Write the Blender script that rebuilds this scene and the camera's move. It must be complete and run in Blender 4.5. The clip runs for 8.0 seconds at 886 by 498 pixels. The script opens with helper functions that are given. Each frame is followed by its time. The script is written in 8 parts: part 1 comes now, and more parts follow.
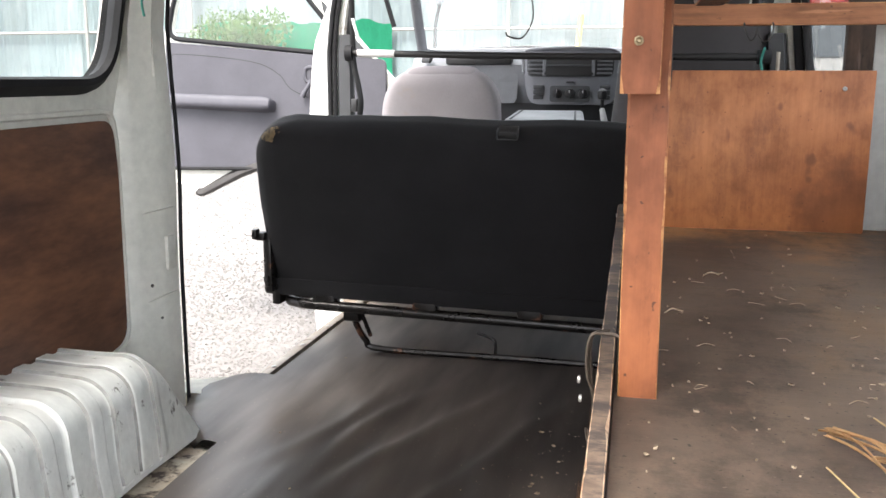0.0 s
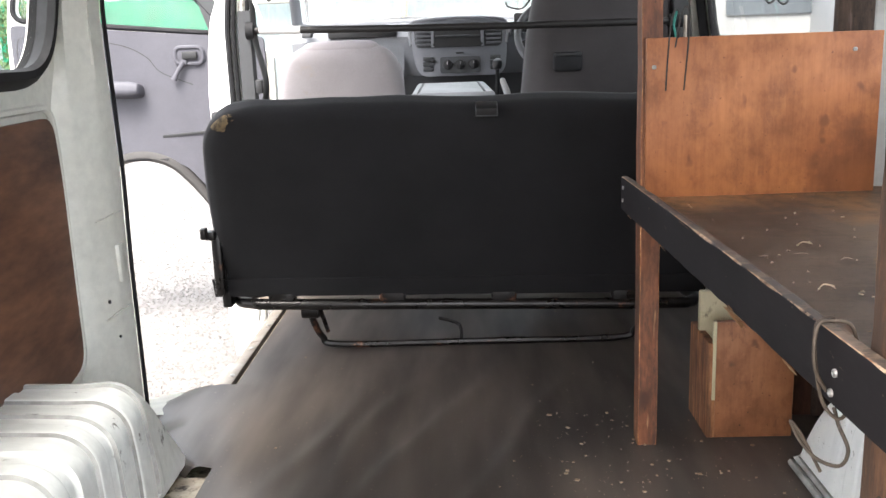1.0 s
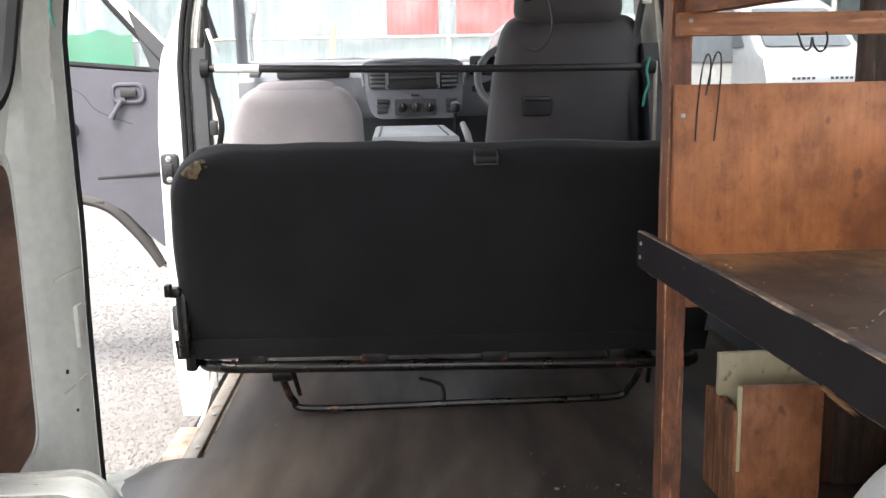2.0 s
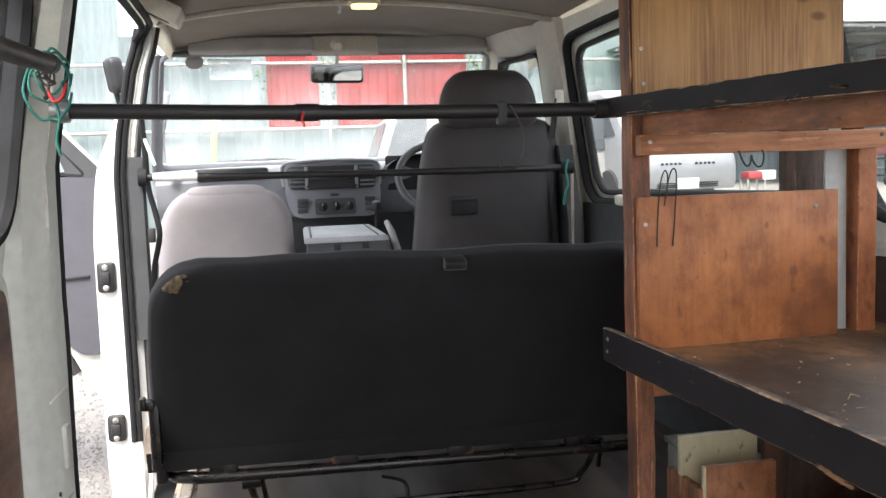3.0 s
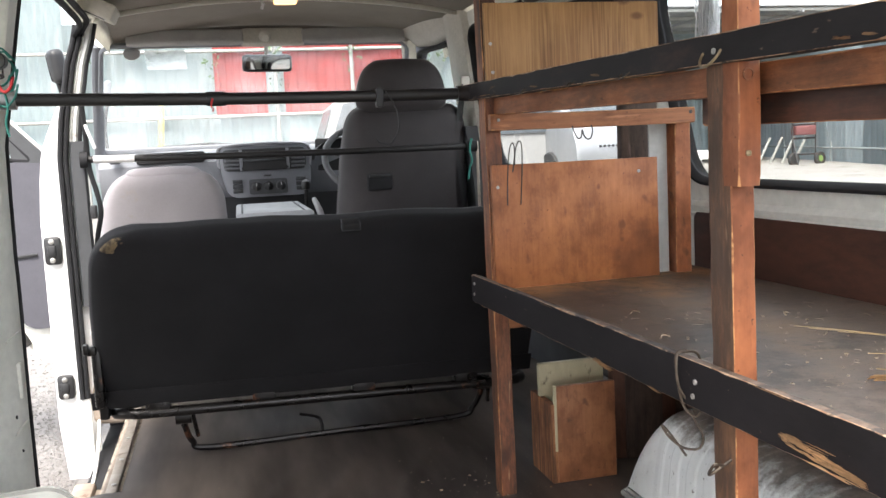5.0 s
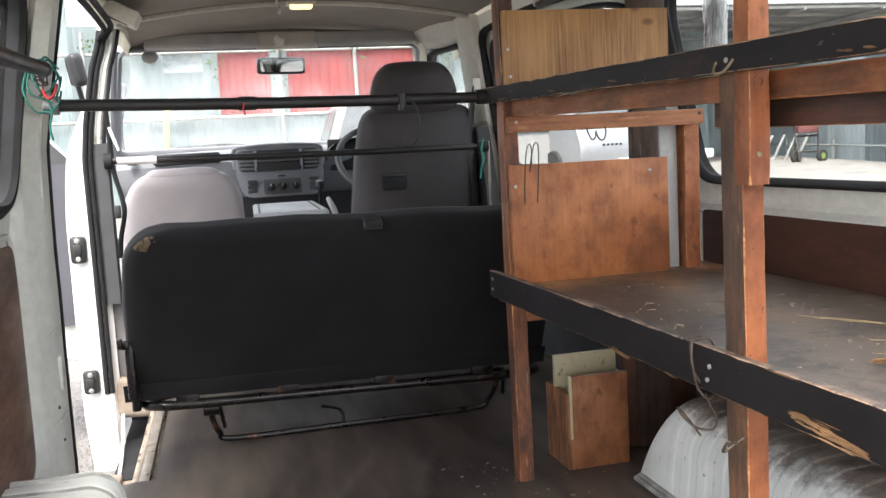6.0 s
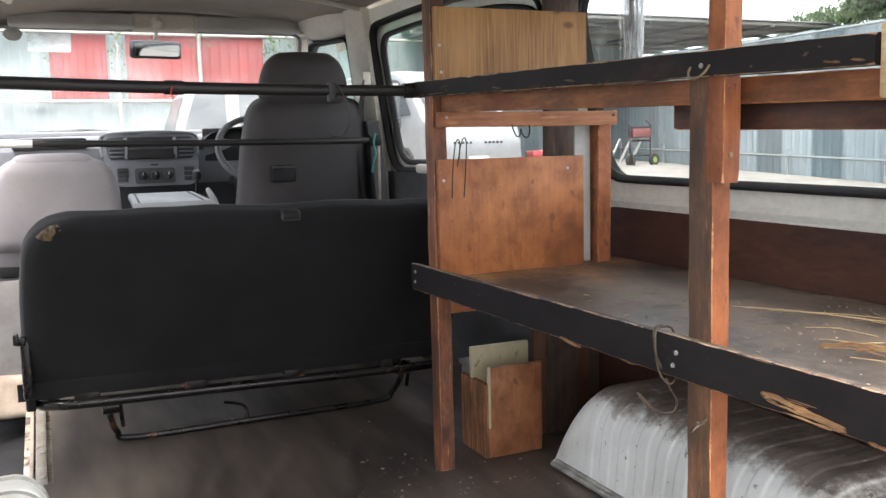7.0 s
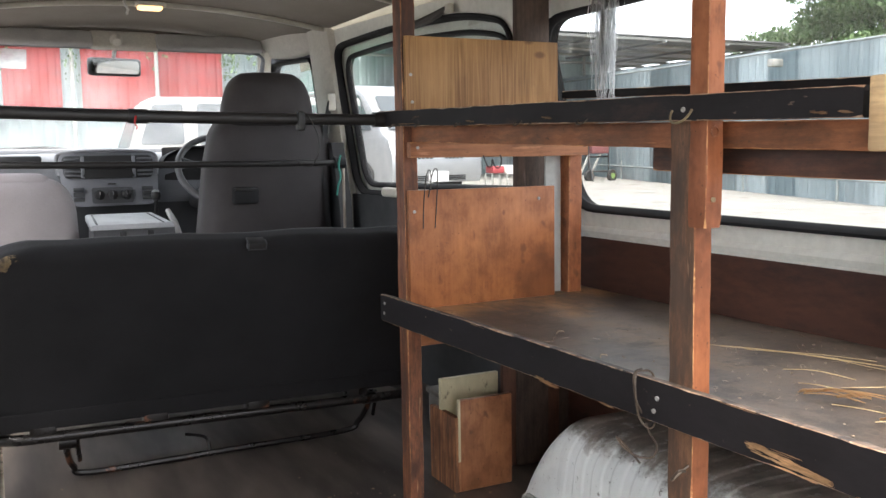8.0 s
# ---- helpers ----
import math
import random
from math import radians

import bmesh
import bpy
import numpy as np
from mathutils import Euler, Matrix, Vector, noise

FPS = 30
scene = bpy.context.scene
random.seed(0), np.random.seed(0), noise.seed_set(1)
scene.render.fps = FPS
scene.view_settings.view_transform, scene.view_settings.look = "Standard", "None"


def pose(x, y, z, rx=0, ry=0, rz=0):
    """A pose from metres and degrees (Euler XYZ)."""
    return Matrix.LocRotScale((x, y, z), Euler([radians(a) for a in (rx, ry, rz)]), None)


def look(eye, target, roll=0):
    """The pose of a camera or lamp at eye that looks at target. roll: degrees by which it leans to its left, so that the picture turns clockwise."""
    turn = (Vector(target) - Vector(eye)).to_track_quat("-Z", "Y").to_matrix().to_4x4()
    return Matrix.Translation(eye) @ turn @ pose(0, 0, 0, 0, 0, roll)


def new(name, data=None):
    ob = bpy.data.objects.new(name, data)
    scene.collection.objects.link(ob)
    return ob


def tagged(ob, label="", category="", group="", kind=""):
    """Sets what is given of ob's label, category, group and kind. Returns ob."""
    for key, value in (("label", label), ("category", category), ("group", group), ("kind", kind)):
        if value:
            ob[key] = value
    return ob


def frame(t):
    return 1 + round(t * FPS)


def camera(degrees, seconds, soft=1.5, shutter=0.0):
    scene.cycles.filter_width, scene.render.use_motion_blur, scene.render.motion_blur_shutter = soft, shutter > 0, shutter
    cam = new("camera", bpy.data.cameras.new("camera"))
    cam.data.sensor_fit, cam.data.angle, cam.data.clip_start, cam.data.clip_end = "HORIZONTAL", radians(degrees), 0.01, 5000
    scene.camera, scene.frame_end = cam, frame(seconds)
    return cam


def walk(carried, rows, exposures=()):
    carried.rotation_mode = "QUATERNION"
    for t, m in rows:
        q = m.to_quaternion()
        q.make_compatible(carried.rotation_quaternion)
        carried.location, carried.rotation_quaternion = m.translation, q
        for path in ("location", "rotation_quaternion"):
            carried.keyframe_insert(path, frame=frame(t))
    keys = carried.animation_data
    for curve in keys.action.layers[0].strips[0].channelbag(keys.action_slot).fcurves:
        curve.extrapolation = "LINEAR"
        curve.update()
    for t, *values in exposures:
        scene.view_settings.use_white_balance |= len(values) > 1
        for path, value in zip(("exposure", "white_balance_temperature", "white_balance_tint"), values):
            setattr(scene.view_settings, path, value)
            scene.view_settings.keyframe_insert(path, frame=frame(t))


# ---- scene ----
cam = camera(52.8, 8.0)
PATH = [
    (0, (0.331, -1.587, 0.72), (-0.119, 0.325, 0.341), 0.1),
    (0.5, (0.121, -1.567, 0.721), (-0.113, 0.376, 0.31), -2.2),
    (1, (-0.007, -1.53, 0.732), (-0.076, 0.419, 0.287), -2.1),
    (1.2, (-0.038, -1.5, 0.724), (-0.071, 0.451, 0.282), -1.7),
    (2.3, (-0.214, -1.365, 0.761), (-0.013, 0.602, 0.458), -1.8),
    (2.5, (-0.266, -1.384, 0.783), (0.01, 0.58, 0.525), -2.5),
    (3, (-0.343, -1.455, 0.794), (0.043, 0.499, 0.614), -2.1),
    (3.5, (-0.323, -1.523, 0.797), (0.14, 0.416, 0.639), -1.3),
    (4, (-0.252, -1.644, 0.788), (0.294, 0.272, 0.617), -0.4),
    (4.5, (-0.235, -1.71, 0.784), (0.298, 0.206, 0.581), -1.5),
    (5, (-0.277, -1.824, 0.765), (0.203, 0.106, 0.549), -2.9),
    (5.2, (-0.287, -1.881, 0.757), (0.148, 0.059, 0.541), -3.2),
    (6.3, (-0.398, -1.9, 0.775), (0.14, 0.013, 0.554), -3.1),
    (6.5, (-0.454, -1.878, 0.771), (0.17, 0.008, 0.543), -2.9),
    (7, (-0.531, -1.849, 0.774), (0.283, -0.038, 0.533), -1.4),
    (7.5, (-0.542, -1.808, 0.795), (0.302, -0.007, 0.589), -0.8),
    (8, (-0.54, -1.805, 0.814), (0.36, -0.032, 0.599), -0.9),
]
walk(cam, [(t, look(eye, target, roll)) for t, eye, target, roll in PATH], [(0.0, 2.5), (1.0, 2.84), (2.5, 2.44), (8.0, 2.46)])

# ---- light and sky ----
world = bpy.data.worlds.new("overcast_sky")
scene.world = world
world.use_nodes = True
wn = world.node_tree.nodes
sky = wn.new("ShaderNodeTexSky")
sky.sky_type = "NISHITA"
sky.sun_disc = False
sky.sun_elevation = radians(58)
sky.sun_rotation = radians(200)
sky.air_density, sky.dust_density, sky.ozone_density = 0.6, 6.0, 0.6
wn["Background"].inputs["Strength"].default_value = 0.15
cloud = wn.new("ShaderNodeMix")
cloud.data_type = "RGBA"
cloud.inputs["Factor"].default_value = 0.65
cloud.inputs["B"].default_value = (5.2, 5.4, 5.6, 1)
world.node_tree.links.new(sky.outputs["Color"], cloud.inputs["A"])
world.node_tree.links.new(cloud.outputs["Result"], wn["Background"].inputs["Color"])
sun = new("sun", bpy.data.lights.new("sun", "SUN"))
sun.data.energy, sun.data.angle, sun.data.color = 1.5, radians(25), (1.0, 0.97, 0.92)
sun.matrix_basis = look((0, 0, 10), (0.18, 0.5, 10 - 0.85))

# ---- small helpers ----
WORLD = {}


def thing(name, at, label, category, group="", kind=""):
    """An Empty at the base of a thing."""
    ob = new(name)
    ob.empty_display_size = 0.05
    ob.matrix_basis = Matrix.Translation(at)
    WORLD[ob.name] = ob.matrix_basis.copy()
    return tagged(ob, label, category, group, kind)


def mesh_of(name, bm, material, smooth=True, angle=38):
    me = bpy.data.meshes.new(name)
    bmesh.ops.recalc_face_normals(bm, faces=bm.faces)
    bm.to_mesh(me)
    bm.free()
    me.materials.append(material)
    if smooth:
        me.shade_smooth()
        me.set_sharp_from_angle(angle=radians(angle))
    return me


def part(name, bm, material, parent, label="", smooth=True, kind=""):
    """One mesh under a thing or a part; the bmesh is in world places."""
    ob = new(name, mesh_of(name, bm, material, smooth))
    ob.parent = parent
    ob.matrix_parent_inverse = WORLD.get(parent.name, Matrix()).inverted()
    WORLD[ob.name] = Matrix()
    return tagged(ob, label, kind=kind)


def solo(name, bm, material, label, category, group="", kind="", smooth=True):
    """A thing of one mesh, with its origin at its base."""
    co = [v.co for v in bm.verts]
    base = Vector((sum(c.x for c in co) / len(co), sum(c.y for c in co) / len(co), min(c.z for c in co)))
    bmesh.ops.translate(bm, verts=bm.verts, vec=-base)
    ob = new(name, mesh_of(name, bm, material, smooth))
    ob.matrix_basis = Matrix.Translation(base)
    WORLD[ob.name] = ob.matrix_basis.copy()
    return tagged(ob, label, category, group, kind)


def B():
    return bmesh.new()


def box(bm, x0, x1, y0, y1, z0, z1, bevel=0.0, m=None, seg=2):
    """A box with softened edges."""
    old = set(bm.verts)
    got = bmesh.ops.create_cube(bm, size=1.0)["verts"]
    mid = Matrix.Translation(((x0 + x1) / 2, (y0 + y1) / 2, (z0 + z1) / 2)) @ Matrix.Diagonal((abs(x1 - x0), abs(y1 - y0), abs(z1 - z0), 1))
    bmesh.ops.transform(bm, matrix=mid, verts=got)
    if bevel:
        edges = list({e for v in got for e in v.link_edges})
        bmesh.ops.bevel(bm, geom=edges, offset=bevel, segments=seg, affect="EDGES", profile=0.5)
    if m is not None:
        bmesh.ops.transform(bm, matrix=m, verts=[v for v in bm.verts if v not in old])
    return bm


def beam(bm, a, b, w, h, bevel=0.002, up=(0, 0, 1), shift=(0, 0)):
    """A bar of w by h from a to b."""
    a, b = Vector(a), Vector(b)
    along = (b - a).normalized()
    side = along.cross(Vector(up)).normalized()
    top = side.cross(along)
    m = Matrix((side, along, top)).transposed().to_4x4()
    m.translation = a + side * shift[0] + top * shift[1]
    return box(bm, -w / 2, w / 2, 0, (b - a).length, -h / 2, h / 2, bevel, m)


def curve_points(pts, n=6, closed=False):
    """A smooth run through the points."""
    p = [Vector(q) for q in pts]
    out = []
    count = len(p) if closed else len(p) - 1
    for i in range(count):
        if closed:
            a, b, c, d = p[i - 1], p[i], p[(i + 1) % len(p)], p[(i + 2) % len(p)]
        else:
            a, b, c, d = p[max(i - 1, 0)], p[i], p[i + 1], p[min(i + 2, len(p) - 1)]
        for k in range(n):
            t = k / n
            out.append(0.5 * (2 * b + (c - a) * t + (2 * a - 5 * b + 4 * c - d) * t * t + (3 * b - a - 3 * c + d) * t**3))
    if not closed:
        out.append(p[-1])
    return out


def tube(bm, pts, r, seg=10, closed=False, cap=True, flat=1.0):
    """A round bar along a run of points; r is one radius or one for each point."""
    pts = [Vector(q) for q in pts]
    n = len(pts)
    rr = r if isinstance(r, (list, tuple)) else [r] * n
    last, rings = None, []
    for i, q in enumerate(pts):
        if closed:
            d = (pts[(i + 1) % n] - pts[i - 1]).normalized()
        else:
            d = (pts[min(i + 1, n - 1)] - pts[max(i - 1, 0)]).normalized()
        if last is None:
            u = d.orthogonal().normalized()
        else:
            u = (last - d * last.dot(d)).normalized()
        last = u
        w = d.cross(u)
        rings.append([bm.verts.new(q + rr[i] * (math.cos(a) * u + flat * math.sin(a) * w)) for a in (2 * math.pi * k / seg for k in range(seg))])
    for i in range(n if closed else n - 1):
        a, b = rings[i], rings[(i + 1) % n]
        for k in range(seg):
            bm.faces.new((a[k], a[(k + 1) % seg], b[(k + 1) % seg], b[k]))
    if cap and not closed:
        bm.faces.new(rings[0])
        bm.faces.new(rings[-1][::-1])
    return bm


def lathe(bm, profile, m, seg=24):
    """Profile of (radius, height) turned about z, then placed by m."""
    rings = []
    for r, h in profile:
        rings.append([bm.verts.new(m @ Vector((r * math.cos(2 * math.pi * k / seg), r * math.sin(2 * math.pi * k / seg), h))) for k in range(seg)])
    for a, b in zip(rings, rings[1:]):
        for k in range(seg):
            bm.faces.new((a[k], a[(k + 1) % seg], b[(k + 1) % seg], b[k]))
    if profile[0][0] > 1e-5:
        bm.faces.new(rings[0][::-1])
    if profile[-1][0] > 1e-5:
        bm.faces.new(rings[-1])
    bmesh.ops.remove_doubles(bm, verts=bm.verts, dist=1e-6)
    return bm


def round_poly(pts, r, n=5):
    """A closed outline with rounded corners; r is one radius or one for each corner."""
    out = []
    k = len(pts)
    rr = r if isinstance(r, (list, tuple)) else [r] * k
    for i in range(k):
        p, q, s = Vector(pts[i - 1]), Vector(pts[i]), Vector(pts[(i + 1) % k])
        d = min(rr[i], 0.49 * (p - q).length, 0.49 * (s - q).length)
        if d < 1e-4:
            out.append(q)
            continue
        a, b = q + (p - q).normalized() * d, q + (s - q).normalized() * d
        for j in range(n + 1):
            t = j / n
            out.append((1 - t) ** 2 * a + 2 * t * (1 - t) * q + t * t * b)
    return out


def plate(bm, outer, holes, put):
    """A sheet with holes: outlines in (u, v); put(u, v, side) gives the place of the front (0) and back (1)."""
    loops = []
    for side in (0, 1):
        edges = []
        rings = []
        for loop in (outer, *holes):
            vs = [bm.verts.new(put(p[0], p[1], side)) for p in loop]
            rings.append(vs)
            edges += [bm.edges.new((vs[i], vs[(i + 1) % len(vs)])) for i in range(len(vs))]
        flat = B()
        fe, table = [], {}
        for loop, vs in zip((outer, *holes), rings):
            fv = [flat.verts.new((p[0], p[1], 0)) for p in loop]
            for a, b in zip(fv, vs):
                table[a] = b
            fe += [flat.edges.new((fv[i], fv[(i + 1) % len(fv)])) for i in range(len(fv))]
        bmesh.ops.triangle_fill(flat, use_beauty=True, use_dissolve=False, edges=fe)
        for f in flat.faces:
            bm.faces.new([table[v] for v in f.verts])
        flat.free()
        loops.append(rings)
    for a, b in zip(*loops):
        for i in range(len(a)):
            j = (i + 1) % len(a)
            bm.faces.new((a[i], a[j], b[j], b[i]))
    return bm


def cushion(bm, size, r, m, n=14, bulge=0.0, rough=0.0, seed=0.0, warp=None):
    """A soft padded block: a box with round edges, swollen and slightly uneven."""
    hx, hy, hz = (s / 2 for s in size)
    old = set(bm.verts)
    grid = bmesh.ops.create_cube(bm, size=2.0)["verts"]
    edges = list({e for v in grid for e in v.link_edges})
    bmesh.ops.subdivide_edges(bm, edges=edges, cuts=n, use_grid_fill=True)
    for v in [v for v in bm.verts if v not in old]:
        p = v.co.copy()
        q = Vector((math.copysign(abs(p.x) ** 0.75, p.x) * hx, math.copysign(abs(p.y) ** 0.75, p.y) * hy, math.copysign(abs(p.z) ** 0.75, p.z) * hz))
        inner = Vector((max(-hx + r, min(hx - r, q.x)), max(-hy + r, min(hy - r, q.y)), max(-hz + r, min(hz - r, q.z))))
        d = q - inner
        if d.length > 1e-9:
            q = inner + d.normalized() * r
        nrm = d.normalized() if d.length > 1e-9 else Vector((0, 0, 0))
        fx, fy, fz = 1 - (q.x / hx) ** 2, 1 - (q.y / hy) ** 2, 1 - (q.z / hz) ** 2
        q += nrm * (bulge * max(fx * fy + 0 * fz, fx * fz, fy * fz, 0) if bulge else 0)
        if rough:
            q += nrm * rough * noise.noise(Vector((q.x * 7 + seed, q.y * 7, q.z * 7)))
        if warp:
            q = warp(q)
        v.co = m @ q
    return bm


# ---- materials ----
def nodes_of(name):
    m = bpy.data.materials.new(name)
    m.use_nodes = True
    nt = m.node_tree
    return m, nt, nt.nodes["Principled BSDF"]


def noise_node(nt, coord, scale, detail=4.0, rough=0.55, stretch=(1, 1, 1)):
    mp = nt.nodes.new("ShaderNodeMapping")
    mp.inputs["Scale"].default_value = stretch
    nt.links.new(coord, mp.inputs["Vector"])
    nz = nt.nodes.new("ShaderNodeTexNoise")
    nz.inputs["Scale"].default_value = scale
    nz.inputs["Detail"].default_value = detail
    nz.inputs["Roughness"].default_value = rough
    nt.links.new(mp.outputs["Vector"], nz.inputs["Vector"])
    return nz.outputs["Fac"]


def ramp(nt, fac, stops):
    rp = nt.nodes.new("ShaderNodeValToRGB")
    els = rp.color_ramp.elements
    while len(els) < len(stops):
        els.new(0.5)
    for e, (pos, col) in zip(els, stops):
        e.position = pos
        e.color = (*col, 1) if len(col) == 3 else col
    nt.links.new(fac, rp.inputs["Fac"])
    return rp.outputs["Color"]


def mix(nt, fac, a, b, mode="MIX"):
    mx = nt.nodes.new("ShaderNodeMix")
    mx.data_type, mx.blend_type = "RGBA", mode
    for sock, val in ((mx.inputs["Factor"], fac), (mx.inputs["A"], a), (mx.inputs["B"], b)):
        if isinstance(val, (int, float)):
            sock.default_value = val
        elif isinstance(val, tuple):
            sock.default_value = (*val, 1)
        else:
            nt.links.new(val, sock)
    return mx.outputs["Result"]


def coords(nt):
    tc = nt.nodes.new("ShaderNodeTexCoord")
    return tc.outputs["Object"]


def bump(nt, bsdf, height, strength, distance=0.002):
    bp = nt.nodes.new("ShaderNodeBump")
    bp.inputs["Strength"].default_value = strength
    bp.inputs["Distance"].default_value = distance
    nt.links.new(height, bp.inputs["Height"])
    nt.links.new(bp.outputs["Normal"], bsdf.inputs["Normal"])


def tinted(nt, col, amount=0.12):
    """A slight change of tone from one object to the next."""
    info = nt.nodes.new("ShaderNodeObjectInfo")
    rp = ramp(nt, info.outputs["Random"], [(0.0, (1 - amount,) * 3), (1.0, (1.0, 1.0, 1.0))])
    return mix(nt, 1.0, col, rp, "MULTIPLY")


def surface(name, base, dark=None, rough=0.5, metal=0.0, scale=6.0, fine=60.0, bumps=0.15, stain=None, stain_at=0.62, stain_scale=9.0, stretch=(1, 1, 1), coat=0.0, vary=0.0, rough2=None, bump_d=0.002, stain_soft=0.08, spec=0.5, sheen=0.0):
    """A worn everyday surface: two tones at a large scale, grain at a fine one, and stains."""
    m, nt, bs = nodes_of(name)
    co = coords(nt)
    big = noise_node(nt, co, scale, 5, 0.6, stretch)
    small = noise_node(nt, co, fine, 3, 0.6, stretch)
    dark = dark or tuple(c * 0.75 for c in base)
    col = ramp(nt, big, [(0.3, dark), (0.7, base)])
    grain = ramp(nt, small, [(0.3, (0.86, 0.86, 0.86)), (0.7, (1, 1, 1))])
    col = mix(nt, 1.0, col, grain, "MULTIPLY")
    if stain:
        mask = noise_node(nt, co, stain_scale, 8, 0.7, stretch)
        f = ramp(nt, mask, [(stain_at, (0, 0, 0)), (min(stain_at + stain_soft, 1.0), (1, 1, 1))])
        col = mix(nt, f, col, stain)
    if vary:
        col = tinted(nt, col, vary)
    nt.links.new(col, bs.inputs["Base Color"])
    r2 = rough2 if rough2 is not None else min(1.0, rough + 0.15)
    rr = ramp(nt, big, [(0.3, (r2,) * 3), (0.7, (rough,) * 3)])
    nt.links.new(rr, bs.inputs["Roughness"])
    bs.inputs["Metallic"].default_value = metal
    bs.inputs["Coat Weight"].default_value = coat
    bs.inputs["Specular IOR Level"].default_value = spec
    bs.inputs["Sheen Weight"].default_value = sheen
    bs.inputs["Sheen Roughness"].default_value = 0.4
    if bumps:
        bump(nt, bs, small, bumps, bump_d)
    return m


def timber(name, light, dark, axis, rough=0.55, ring=26.0, dirt=None, dirt_at=0.6, knots=True, vary=0.15, bands=0.5, blot=0.45, pale=None, flow=0.45):
    """Sawn wood with grain along one axis, knots, blotches, dirt, dark specks and pale scratches."""
    m, nt, bs = nodes_of(name)
    co = coords(nt)

    def along(k):
        st = [1.0, 1.0, 1.0]
        st["xyz".index(axis)] = k
        return tuple(st)

    grain = noise_node(nt, co, 110.0, 6, 0.7, along(0.05))
    wide = noise_node(nt, co, ring, 4, 0.55, along(0.10))
    mid = tuple((a + b) / 2 for a, b in zip(light, dark))
    a = ramp(nt, wide, [(0.30, dark), (0.5, mid), (0.68, light)])
    g = ramp(nt, grain, [(0.34, (1 - bands,) * 3), (0.60, (1, 1, 1))])
    col = mix(nt, 1.0, a, g, "MULTIPLY")
    patch = noise_node(nt, co, 6.5, 9, 0.72, along(flow))
    col = mix(nt, 1.0, col, ramp(nt, patch, [(0.40, (1 - blot, 1 - blot * 1.12, 1 - blot * 1.18)), (0.50, (0.88, 0.86, 0.84)), (0.60, (1.2, 1.17, 1.12))]), "MULTIPLY")
    if knots:
        k = noise_node(nt, co, 11.0, 1, 0.4, along(0.55))
        kf = ramp(nt, k, [(0.70, (0, 0, 0)), (0.76, (1, 1, 1))])
        col = mix(nt, kf, col, tuple(c * 0.35 for c in dark))
    if dirt:
        d = noise_node(nt, co, 9.0, 10, 0.78, along(0.3))
        df = ramp(nt, d, [(dirt_at - 0.11, (0, 0, 0)), (dirt_at + 0.03, (0.85, 0.85, 0.85))])
        col = mix(nt, df, col, dirt)
        sp = ramp(nt, noise_node(nt, co, 130.0, 2, 0.5, along(0.5)), [(0.70, (0, 0, 0)), (0.75, (0.7, 0.7, 0.7))])
        col = mix(nt, sp, col, tuple(c * 0.8 for c in dirt))
    scratch = ramp(nt, noise_node(nt, co, 75.0, 3, 0.6, along(0.10)), [(0.67, (0, 0, 0)), (0.72, (0.55, 0.55, 0.55))])
    col = mix(nt, scratch, col, pale or tuple(min(0.8, c * 1.5 + 0.03) for c in light))
    if vary:
        col = tinted(nt, col, vary)
    nt.links.new(col, bs.inputs["Base Color"])
    rr = ramp(nt, patch, [(0.35, (min(1, rough + 0.2),) * 3), (0.65, (rough,) * 3)])
    nt.links.new(rr, bs.inputs["Roughness"])
    bump(nt, bs, grain, 0.5, 0.0015)
    return m


